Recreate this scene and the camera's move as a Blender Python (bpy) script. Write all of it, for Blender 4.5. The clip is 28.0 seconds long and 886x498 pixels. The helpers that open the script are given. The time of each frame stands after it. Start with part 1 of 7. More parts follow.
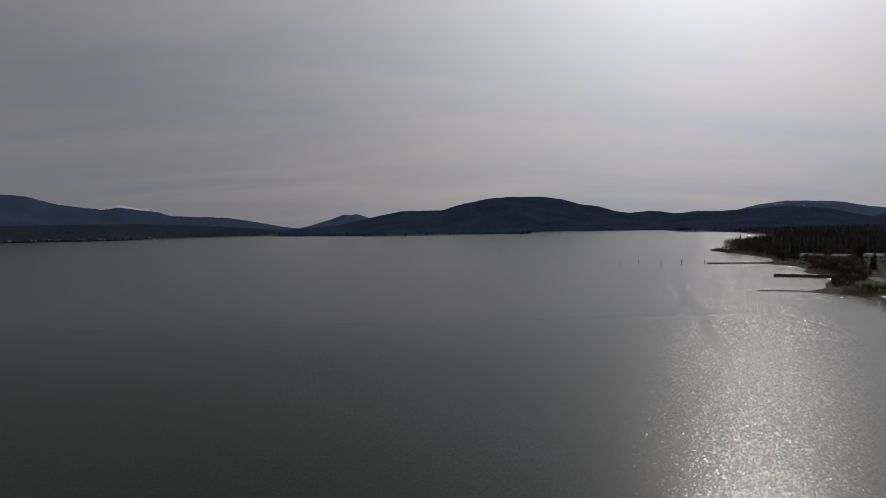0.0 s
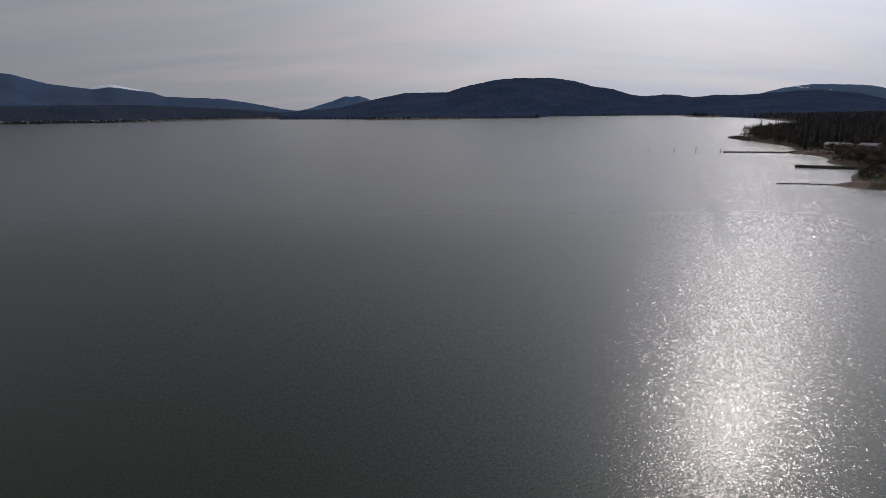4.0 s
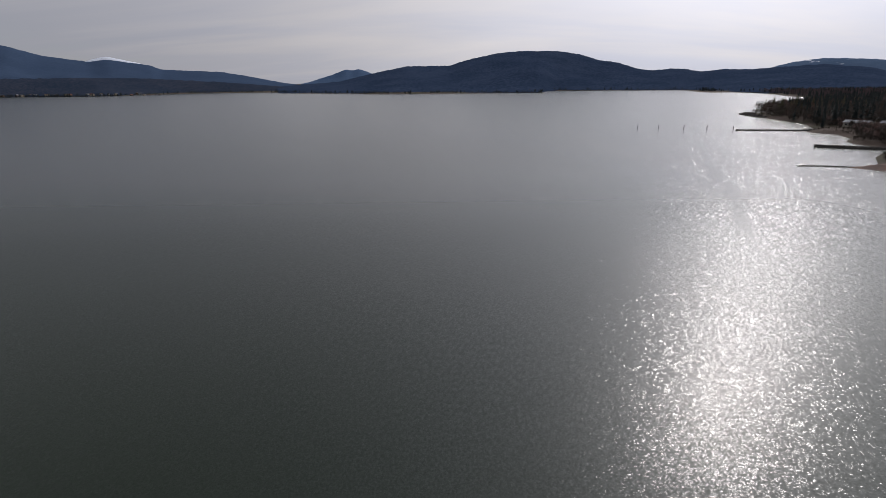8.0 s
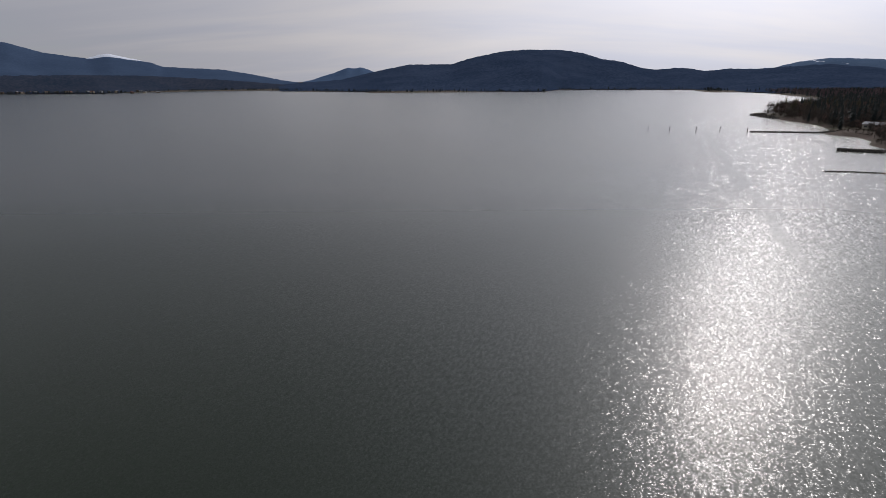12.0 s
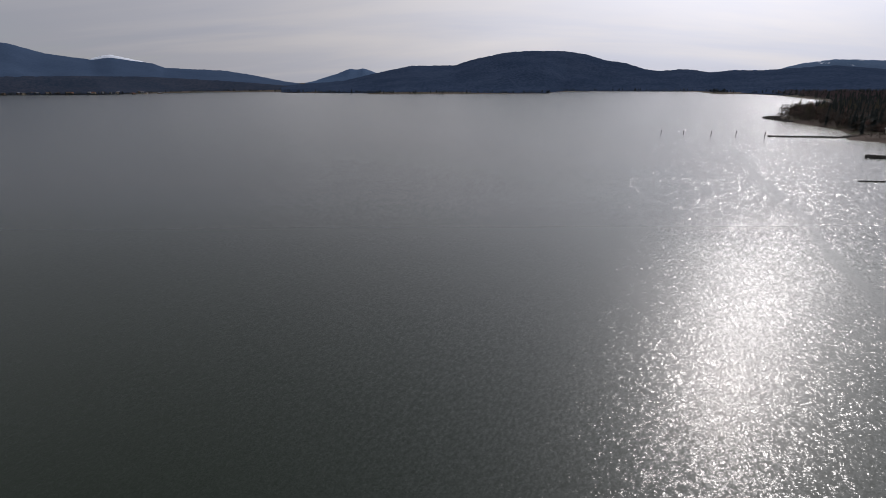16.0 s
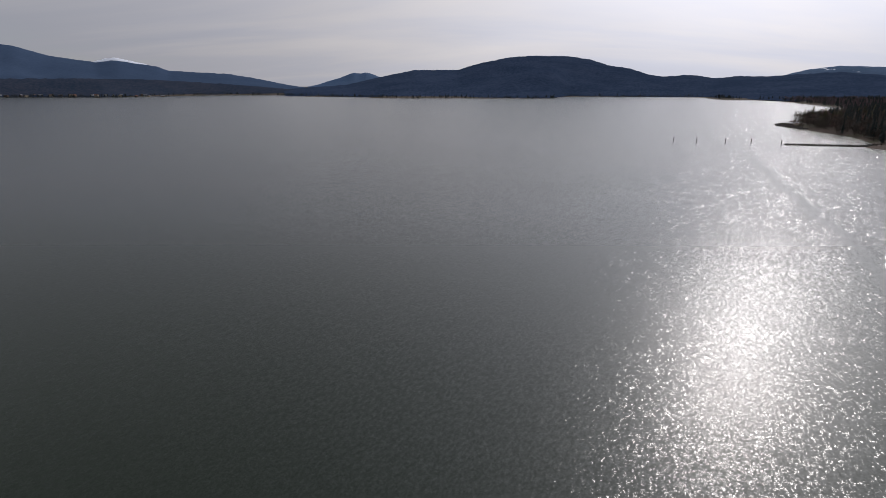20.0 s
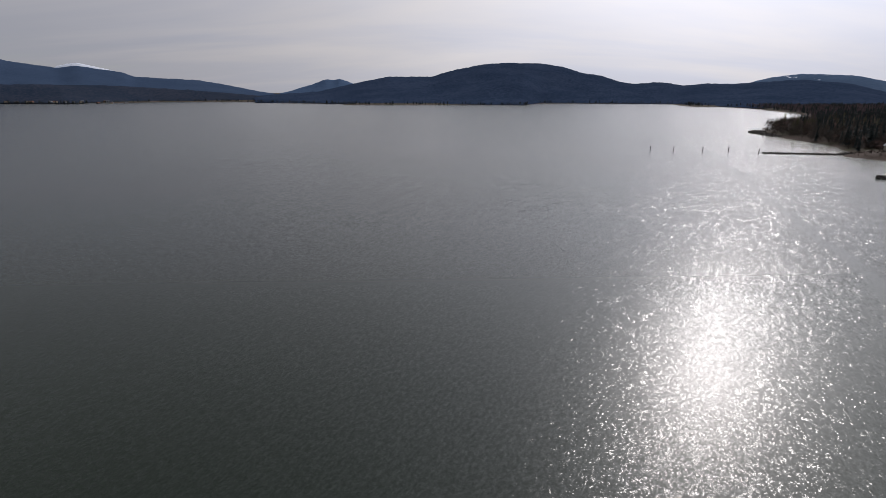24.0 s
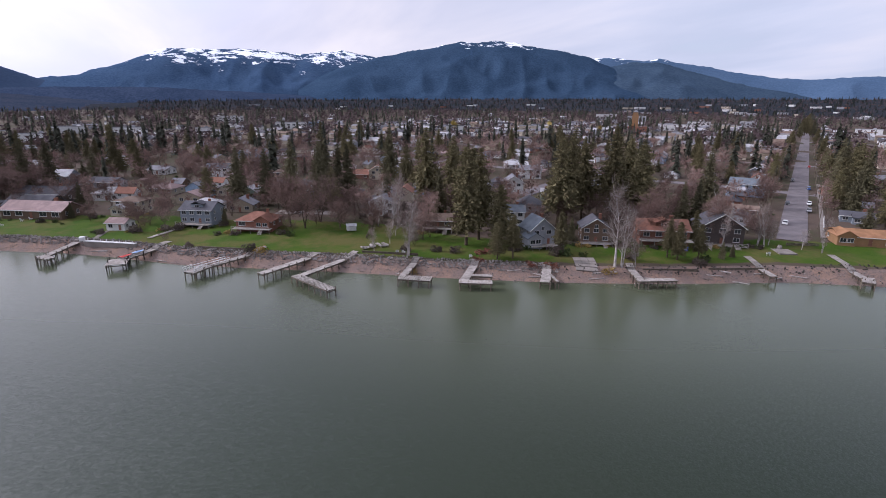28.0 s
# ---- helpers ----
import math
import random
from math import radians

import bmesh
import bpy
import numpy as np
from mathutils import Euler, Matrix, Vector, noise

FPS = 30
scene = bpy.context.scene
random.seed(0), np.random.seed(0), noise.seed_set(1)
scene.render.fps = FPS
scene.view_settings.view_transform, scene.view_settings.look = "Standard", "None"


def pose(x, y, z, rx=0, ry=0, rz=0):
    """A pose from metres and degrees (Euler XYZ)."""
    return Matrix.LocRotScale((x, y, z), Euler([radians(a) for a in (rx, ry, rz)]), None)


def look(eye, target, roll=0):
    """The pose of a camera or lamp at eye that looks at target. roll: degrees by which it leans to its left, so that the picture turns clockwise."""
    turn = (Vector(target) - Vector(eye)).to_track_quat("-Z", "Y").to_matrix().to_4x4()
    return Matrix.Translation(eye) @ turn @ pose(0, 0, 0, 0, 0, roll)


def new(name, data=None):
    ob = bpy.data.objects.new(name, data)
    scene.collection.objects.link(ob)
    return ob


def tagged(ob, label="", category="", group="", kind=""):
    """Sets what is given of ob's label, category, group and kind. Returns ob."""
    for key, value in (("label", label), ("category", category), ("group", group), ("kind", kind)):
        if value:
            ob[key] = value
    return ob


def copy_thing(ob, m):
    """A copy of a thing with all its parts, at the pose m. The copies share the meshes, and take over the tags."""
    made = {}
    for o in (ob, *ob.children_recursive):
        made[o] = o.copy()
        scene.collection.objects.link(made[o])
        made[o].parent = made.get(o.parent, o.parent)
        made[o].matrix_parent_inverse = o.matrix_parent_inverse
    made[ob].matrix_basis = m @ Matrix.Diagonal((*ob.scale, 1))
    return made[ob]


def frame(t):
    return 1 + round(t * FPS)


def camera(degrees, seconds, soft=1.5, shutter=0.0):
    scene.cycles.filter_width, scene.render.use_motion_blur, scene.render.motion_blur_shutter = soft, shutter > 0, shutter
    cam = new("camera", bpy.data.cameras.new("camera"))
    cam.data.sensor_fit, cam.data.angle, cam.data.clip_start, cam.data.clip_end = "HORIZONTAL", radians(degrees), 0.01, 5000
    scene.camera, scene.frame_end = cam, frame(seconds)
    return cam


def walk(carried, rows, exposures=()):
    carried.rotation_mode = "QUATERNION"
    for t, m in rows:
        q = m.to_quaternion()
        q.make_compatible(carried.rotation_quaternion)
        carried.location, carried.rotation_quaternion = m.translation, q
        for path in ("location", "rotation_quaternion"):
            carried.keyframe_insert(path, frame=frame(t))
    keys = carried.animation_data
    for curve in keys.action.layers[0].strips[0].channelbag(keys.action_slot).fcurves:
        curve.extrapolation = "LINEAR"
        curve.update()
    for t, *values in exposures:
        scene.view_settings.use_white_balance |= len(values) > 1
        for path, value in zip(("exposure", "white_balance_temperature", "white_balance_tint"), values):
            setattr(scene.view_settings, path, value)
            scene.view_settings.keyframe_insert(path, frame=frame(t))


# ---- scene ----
# ---------------------------------------------------------------- camera
# the plan is drawn at four fifths of true size; K brings it to metres
K = 1.25
# seconds, x, y, z (of the plan), yaw, pitch, roll
PATH = (
    (0, -6.31, -54.67, 38.14, -1.46, -2.79, 1.11),
    (0.5, -5.41, -52.43, 38.07, -1.35, -4.66, 1.01),
    (1, -4.54, -50.20, 38.00, -1.22, -8.74, 1.01),
    (1.5, -3.71, -47.97, 37.93, -1.07, -11.08, 1.06),
    (2, -2.92, -45.79, 37.88, -1.00, -12.05, 0.95),
    (2.5, -2.13, -43.68, 37.82, -0.92, -12.53, 0.93),
    (3, -1.38, -41.57, 37.76, -0.80, -13.05, 0.85),
    (3.5, -0.69, -39.42, 37.71, -0.78, -14.05, 0.86),
    (4, 0.01, -37.28, 37.66, -0.64, -15.57, 0.75),
    (4.5, 0.75, -35.17, 37.64, -0.54, -16.66, 0.76),
    (6.5, 3.42, -27.37, 37.83, -0.34, -17.97, 0.73),
    (7, 3.38, -25.59, 37.85, -0.35, -18.05, 0.67),
    (7.5, 3.29, -23.85, 37.86, -0.39, -18.18, 0.66),
    (8, 3.17, -22.16, 37.88, -0.36, -18.26, 0.61),
    (8.5, 3.08, -20.49, 37.90, -0.42, -18.32, 0.60),
    (9, 2.93, -18.80, 37.92, -0.37, -18.33, 0.56),
    (9.5, 2.71, -17.12, 37.94, -0.37, -18.30, 0.53),
    (10, 2.50, -15.48, 37.96, -0.32, -18.30, 0.48),
    (10.5, 2.28, -13.88, 37.98, -0.27, -18.41, 0.39),
    (11, 2.04, -12.27, 38.00, -0.25, -18.40, 0.40),
    (11.5, 1.80, -10.61, 38.02, -0.22, -18.38, 0.37),
    (12, 1.49, -8.86, 38.05, -0.22, -18.41, 0.38),
    (12.5, 1.20, -7.11, 38.10, -0.16, -18.47, 0.33),
    (14.5, 0.00, -0.00, 38.60, 0.00, -18.32, 0.28),
    (15, -0.37, 1.78, 38.71, 0.03, -18.27, 0.31),
    (15.5, -0.76, 3.59, 38.81, 0.00, -18.30, 0.33),
    (16, -1.17, 5.41, 38.90, 0.00, -18.30, 0.33),
    (16.5, -1.56, 7.21, 38.97, 0.03, -18.26, 0.29),
    (17, -1.87, 8.90, 39.03, 0.04, -18.21, 0.24),
    (17.5, -2.15, 10.46, 39.07, 0.19, -18.14, 0.26),
    (18, -2.34, 11.91, 39.08, 0.19, -18.09, 0.22),
    (18.5, -2.49, 13.34, 39.08, 0.25, -18.04, 0.15),
    (19, -2.62, 14.83, 39.06, 0.29, -18.02, 0.12),
    (19.5, -2.78, 16.45, 39.03, 0.26, -17.94, 0.05),
    (20, -3.00, 18.24, 39.00, 0.23, -17.85, 0.02),
    (20.5, -3.31, 20.19, 38.96, 0.28, -17.81, -0.01),
    (21, -3.59, 22.32, 38.92, 0.29, -17.64, -0.01),
    (21.5, -3.76, 24.59, 38.89, 0.41, -17.47, 0.01),
    (23.5, 0.04, 35.36, 39.14, 0.17, -17.17, -0.02),
    (24, 0.78, 37.86, 39.17, -2.53, -17.16, -0.07),
    (24.5, 1.43, 40.25, 39.19, -14.16, -17.06, -0.35),
    (25, 2.07, 42.32, 39.16, -36.19, -16.83, -0.50),
    (25.5, 2.86, 43.71, 39.08, -51.73, -16.60, -0.67),
    (26, 3.82, 44.43, 38.94, -66.77, -16.42, -0.72),
    (26.5, 4.87, 44.93, 38.75, -81.13, -16.18, -0.57),
    (27, 5.75, 45.42, 38.55, -95.16, -15.99, -0.54),
    (27.5, 6.86, 45.67, 38.37, -108.32, -15.81, -0.44),
    (28, 7.54, 45.64, 38.22, -114.88, -15.73, -0.48),
)
EXPOSURES = ((0, -0.98, 6600, 13), (1.5, -0.78, 6500, 14), (4.5, -0.32, 6400, 15), (8, -0.06, 6400, 15), (23.5, -0.05, 6400, 15),
             (24.5, -0.1, 6400, 15), (25, -0.46, 6400, 15), (26, -0.42, 6300, 16), (26.5, 0.1, 6200, 18), (27, 0.53, 6100, 19), (28, 1.02, 6000, 24))
cam = camera(82.24, 28.0, soft=0.8)
walk(cam, [(t, pose(K * x, K * y, K * z, 90 + p, 0, w) @ pose(0, 0, 0, 0, 0, -r)) for t, x, y, z, w, p, r in PATH], EXPOSURES)

# ---------------------------------------------------------------- sky and sun
SUN_AZ, SUN_EL = radians(33.6), radians(31.0)
SUN_DIR = Vector((math.sin(SUN_AZ) * math.cos(SUN_EL), math.cos(SUN_AZ) * math.cos(SUN_EL), math.sin(SUN_EL)))


class Nodes:
    """A short way to write node trees."""

    def __init__(self, tree):
        self.t = tree
        tree.nodes.clear()

    def add(self, kind, ins=(), **props):
        n = self.t.nodes.new(kind)
        for k, v in props.items():
            if k == "op":
                n.operation = v
            elif k == "sky_type":
                n.sky_type = v
            elif k == "blend":
                n.blend_type = v
            elif k == "dtype":
                n.data_type = v
            elif k == "attr":
                n.attribute_name = v
        for k, v in dict(ins).items():
            if isinstance(v, bpy.types.NodeSocket):
                self.t.links.new(v, n.inputs[k])
            else:
                n.inputs[k].default_value = v
        return n

    def math(self, op, a, b=0.0, clamp=False):
        n = self.add("ShaderNodeMath", {0: a, 1: b}, op=op)
        n.use_clamp = clamp
        return n.outputs[0]

    def vmath(self, op, a, b=(0, 0, 0)):
        n = self.add("ShaderNodeVectorMath", {0: a, 1: b}, op=op)
        return n.outputs["Value" if op in ("DOT_PRODUCT", "LENGTH") else "Vector"]

    def mix(self, f, a, b, blend="MIX"):
        n = self.add("ShaderNodeMix", dtype="RGBA", blend=blend)
        for k, v in ((0, f), (6, a), (7, b)):
            if isinstance(v, bpy.types.NodeSocket):
                self.t.links.new(v, n.inputs[k])
            else:
                n.inputs[k].default_value = v if k == 0 else (*v[:3], 1)
        return n.outputs[2]

    def place(self):
        """The point shaded, in the plan's measure."""
        return self.vmath("MULTIPLY", self.add("ShaderNodeNewGeometry").outputs["Position"], (1 / K, 1 / K, 1 / K))

    def ramp(self, f, lo, hi):
        """0 below lo, 1 above hi, smooth between."""
        n = self.add("ShaderNodeMapRange", {0: f, 1: lo, 2: hi})
        n.interpolation_type = "SMOOTHSTEP"
        return n.outputs[0]

    def noise(self, vec, scale, detail=3.0, rough=0.55, distortion=0.0):
        return self.add("ShaderNodeTexNoise", {"Vector": vec, "Scale": scale, "Detail": detail, "Roughness": rough, "Distortion": distortion})


world = bpy.data.worlds.new("sky")
scene.world = world
world.use_nodes = True
k = Nodes(world.node_tree)
way = k.add("ShaderNodeTexCoord").outputs["Generated"]
sky = k.add("ShaderNodeTexSky", sky_type="NISHITA")
sky.sun_disc, sky.sun_elevation, sky.sun_rotation = False, SUN_EL, SUN_AZ
sky_col = k.mix(1.0, sky.outputs[0], (0.10, 0.10, 0.10), "MULTIPLY")
split = k.add("ShaderNodeSeparateXYZ", {0: way})
up = k.math("ADD", k.math("MAXIMUM", split.outputs[2], 0.0), 0.17)
layer = k.add("ShaderNodeCombineXYZ", {0: k.math("DIVIDE", split.outputs[0], up), 1: k.math("DIVIDE", split.outputs[1], up), 2: 0.0}).outputs[0]
streak = k.add("ShaderNodeMapping", {0: layer, 2: (0, 0, radians(25)), 3: (0.35, 1.0, 1.0)}).outputs[0]
n1 = k.noise(streak, 0.9, 5.0, 0.55, 0.4).outputs[0]
n2 = k.noise(layer, 0.35, 3.0).outputs[0]
toward = k.math("MAXIMUM", k.vmath("DOT_PRODUCT", way, tuple(SUN_DIR)), 0.0)
glow = k.math("ADD", k.math("MULTIPLY", k.math("POWER", toward, 3.0), 0.66), k.math("ADD", k.math("MULTIPLY", k.math("POWER", toward, 10.0), 0.32), k.math("MULTIPLY", k.math("POWER", toward, 30.0), 0.40)))
body = k.math("ADD", k.math("MULTIPLY", k.ramp(n1, 0.25, 0.8), 0.10), 0.30)
high = k.math("MAXIMUM", split.outputs[2], 0.0)
body = k.math("MULTIPLY", body, k.math("ADD", k.math("MULTIPLY", high, 0.3), 1.0))
glow = k.math("MULTIPLY", glow, k.math("ADD", k.math("MULTIPLY", high, 1.3), 0.74))
lum = k.math("MULTIPLY", k.math("ADD", body, glow), k.math("ADD", k.math("MULTIPLY", n2, 0.3), 0.85))
grey = k.mix(k.ramp(n1, 0.35, 0.7), (0.92, 0.96, 1.06), (1.0, 0.985, 0.98))
# the clouds are thin and bluish away from the sun
grey = k.mix(k.math("MULTIPLY", k.math("SUBTRACT", 1.0, k.ramp(k.vmath("DOT_PRODUCT", way, tuple(SUN_DIR)), -0.25, 0.5)), k.math("SUBTRACT", 1.0, k.math("MULTIPLY", k.ramp(n1, 0.4, 0.7), 0.6))), grey, (0.86, 0.965, 1.10))
# the unseen sky overhead is dimmed so that near water reflects darker
lum = k.math("MULTIPLY", lum, k.math("SUBTRACT", 1.0, k.math("MULTIPLY", k.ramp(split.outputs[2], 0.40, 0.78), 0.22)))
cloud = k.vmath("SCALE", grey)
cloud.node.inputs["Scale"].default_value = 1.0
k.t.links.new(lum, cloud.node.inputs["Scale"])
cover = k.ramp(k.math("ADD", k.math("MULTIPLY", n1, 0.7), k.math("MULTIPLY", n2, 0.5)), 0.35, 0.56)
cover = k.math("MAXIMUM", k.math("MULTIPLY", k.math("ADD", k.math("MULTIPLY", cover, 0.5), 0.5), 1.0), k.ramp(toward, 0.3, 0.75))
out = k.add("ShaderNodeBackground", {0: k.mix(cover, sky_col, cloud), 1: 1.0})
k.add("ShaderNodeOutputWorld", {0: out.outputs[0]})

sun = new("sun", bpy.data.lights.new("sun", "SUN"))
sun.data.energy, sun.data.angle, sun.data.color = 1.3, radians(2.2), (1.0, 0.96, 0.9)
sun.matrix_world = look(tuple(SUN_DIR * 500), (0, 0, 0))

# ---------------------------------------------------------------- materials
def material(name, a, b=None, rough=0.8, scale=1.0, fine=None, bump=0.0, metal=0.0, vary=0.0, world_space=True, ior=1.45):
    """A surface of two colours mixed by coarse noise, with fine grain, relief and a random shade per object."""
    m = bpy.data.materials.new(name)
    m.use_nodes = True
    k = Nodes(m.node_tree)
    b = b or tuple(c * 0.7 for c in a)
    where = k.place() if world_space else k.add("ShaderNodeTexCoord").outputs["Object"]
    big = k.noise(where, scale, 4.0).outputs[0]
    small = k.noise(where, fine or scale * 9, 3.0).outputs[0]
    f = k.ramp(k.math("ADD", k.math("MULTIPLY", big, 0.65), k.math("MULTIPLY", small, 0.35)), 0.36, 0.64)
    col = k.mix(f, a, b)
    if vary:
        rnd = k.add("ShaderNodeObjectInfo").outputs["Random"]
        v = k.math("ADD", k.math("MULTIPLY", rnd, 2 * vary), 1 - vary)
        s = k.vmath("SCALE", col)
        k.t.links.new(v, s.node.inputs["Scale"])
        col = s
    ins = {"Base Color": col, "Roughness": rough, "Metallic": metal, "IOR": ior, "Specular IOR Level": 0.5 if rough < 0.65 else 0.15}
    if bump:
        ins["Normal"] = k.add("ShaderNodeBump", {"Strength": bump, "Distance": 0.1, "Height": small}).outputs[0]
    p = k.add("ShaderNodeBsdfPrincipled", ins)
    k.add("ShaderNodeOutputMaterial", {0: p.outputs[0]})
    return m


def water_material():
    m = bpy.data.materials.new("lake_water")
    m.use_nodes = True
    k = Nodes(m.node_tree)
    where = k.place()
    shallow = k.add("ShaderNodeAttribute", attr="shallow").outputs["Fac"]
    gust = k.noise(k.add("ShaderNodeMapping", {0: where, 2: (0, 0, radians(20)), 3: (0.35, 1, 1)}).outputs[0], 0.012, 3.0).outputs[0]
    lee = k.math("SUBTRACT", 1.0, k.math("MULTIPLY", k.ramp(shallow, 0.0, 0.9), 0.72))
    amp = k.math("MULTIPLY", k.math("ADD", k.math("MULTIPLY", k.ramp(gust, 0.34, 0.62), 0.24), 0.90), k.math("SUBTRACT", 1.0, k.math("MULTIPLY", k.ramp(shallow, 0.0, 0.9), 0.6)))
    # the slick of a boat's wake crosses the ripples
    at_x, at_y = k.add("ShaderNodeSeparateXYZ", {0: where}).outputs[0], k.add("ShaderNodeSeparateXYZ", {0: where}).outputs[1]
    bent = k.math("ADD", k.math("MULTIPLY", at_y, 0.41), k.math("MULTIPLY", k.noise(where, 0.03, 2.0).outputs[0], 9.0))
    off = k.math("ABSOLUTE", k.math("SUBTRACT", k.math("SUBTRACT", at_x, bent), 38.0))
    slick = k.math("MULTIPLY", k.math("SUBTRACT", 1.0, k.ramp(off, 0.6, 3.2)), k.math("MULTIPLY", k.ramp(at_y, 70.0, 110.0), k.math("SUBTRACT", 1.0, k.ramp(at_y, 350.0, 400.0))))
    amp = k.math("MULTIPLY", amp, k.math("SUBTRACT", 1.0, k.math("MULTIPLY", slick, 0.6)))
    # short ripples everywhere; longer wavelets, drawn out along the wind, join them out on the lake
    reach = k.vmath("DOT_PRODUCT", where, (math.sin(SUN_AZ), math.cos(SUN_AZ), 0))
    side = k.vmath("DOT_PRODUCT", where, (math.cos(SUN_AZ), -math.sin(SUN_AZ), 0))
    waves = k.vmath("MULTIPLY", k.vmath("SUBTRACT", k.noise(where, 4.2, 2.0, 0.75).outputs["Color"], (0.5, 0.5, 0.5)), (0.8, 0.8, 0))
    for across, along, start, full, tall in ((2.3, 1.15, -10.0, 70.0, 0.64), (1.6, 0.50, 70.0, 160.0, 0.62), (0.9, 0.16, 90.0, 230.0, 0.85)):
        drawn = k.add("ShaderNodeCombineXYZ", {0: k.math("MULTIPLY", side, across), 1: k.math("MULTIPLY", reach, along), 2: across}).outputs[0]
        layer = k.vmath("SCALE", k.vmath("SUBTRACT", k.noise(drawn, 1.0, 1.5, 0.7).outputs["Color"], (0.5, 0.5, 0.5)))
        k.t.links.new(k.math("MULTIPLY", k.ramp(reach, start, full), tall), layer.node.inputs["Scale"])
        waves = k.vmath("ADD", waves, layer)
    s = k.vmath("SCALE", waves)
    k.t.links.new(amp, s.node.inputs["Scale"])
    nrm = k.vmath("NORMALIZE", k.vmath("ADD", k.vmath("MULTIPLY", s, (1, 1, 0)), (0, 0, 1)))
    murk = k.noise(where, 0.006, 3.0).outputs[0]
    col = k.mix(k.ramp(murk, 0.35, 0.65), (0.0024, 0.0088, 0.0014), (0.0036, 0.0110, 0.0022))
    shelf = k.ramp(k.add("ShaderNodeSeparateXYZ", {0: where}).outputs[0], 5.0, 75.0)
    col = k.mix(shelf, col, (0.016, 0.026, 0.013))
    col = k.mix(k.ramp(k.math("ADD", shallow, k.math("MULTIPLY", k.math("SUBTRACT", murk, 0.5), 0.5)), 0.1, 1.0), col, (0.066, 0.077, 0.047))
    # clear facets of the waves, and the fine chop between them
    facet = k.add("ShaderNodeBsdfPrincipled", {"Base Color": col, "Roughness": 0.17, "IOR": 1.40, "Normal": nrm})
    rough = k.math("ADD", k.math("MULTIPLY", lee, k.math("SUBTRACT", 0.33, k.math("MULTIPLY", k.ramp(at_y, 45.0, 190.0), 0.21))), 0.10)
    chop = k.add("ShaderNodeBsdfPrincipled", {"Base Color": col, "Roughness": rough, "IOR": 1.38})
    p = k.add("ShaderNodeMixShader", {0: k.math("ADD", k.math("MULTIPLY", k.ramp(shallow, 0.2, 0.9), 0.36), 0.56), 1: facet.outputs[0], 2: chop.outputs[0]})
    k.add("ShaderNodeOutputMaterial", {0: p.outputs[0]})
    return m


def ground_material():
    m = bpy.data.materials.new("land")
    m.use_nodes = True
    k = Nodes(m.node_tree)
    where = k.place()
    big = k.noise(where, 0.02, 4.0).outputs[0]
    mid = k.noise(where, 0.25, 4.0).outputs[0]
    fine = k.noise(where, 3.0, 4.0, 0.7).outputs[0]
    lawn = k.add("ShaderNodeAttribute", attr="lawn").outputs["Fac"]
    beach = k.add("ShaderNodeAttribute", attr="beach").outputs["Fac"]
    wild = k.mix(k.ramp(mid, 0.35, 0.65), (0.060, 0.046, 0.035), (0.050, 0.052, 0.026))
    wild = k.mix(k.ramp(big, 0.4, 0.62), wild, (0.084, 0.063, 0.050))
    grass = k.mix(k.ramp(mid, 0.3, 0.7), (0.031, 0.066, 0.006), (0.048, 0.082, 0.009))
    grass = k.mix(k.ramp(k.noise(where, 0.09, 4.0, 0.65).outputs[0], 0.40, 0.64), grass, (0.088, 0.080, 0.026))
    grass = k.mix(k.math("MULTIPLY", k.ramp(fine, 0.45, 0.7), 0.5), grass, (0.03, 0.065, 0.012))
    sand = k.mix(k.ramp(mid, 0.35, 0.6), (0.235, 0.152, 0.116), (0.175, 0.128, 0.113))
    sand = k.mix(k.ramp(fine, 0.42, 0.66), sand, (0.10, 0.084, 0.07))
    edge = k.math("ADD", lawn, k.math("MULTIPLY", k.math("SUBTRACT", mid, 0.5), 0.7))
    col = k.mix(k.ramp(edge, 0.35, 0.6), wild, grass)
    shore = k.math("ADD", beach, k.math("MULTIPLY", k.math("SUBTRACT", mid, 0.5), 0.3))
    col = k.mix(k.ramp(shore, 0.4, 0.6), col, sand)
    nrm = k.add("ShaderNodeBump", {"Strength": 0.5, "Distance": 0.15, "Height": fine}).outputs[0]
    p = k.add("ShaderNodeBsdfPrincipled", {"Base Color": col, "Roughness": 0.95, "Specular IOR Level": 0.08, "Normal": nrm})
    k.add("ShaderNodeOutputMaterial", {0: p.outputs[0]})
    return m


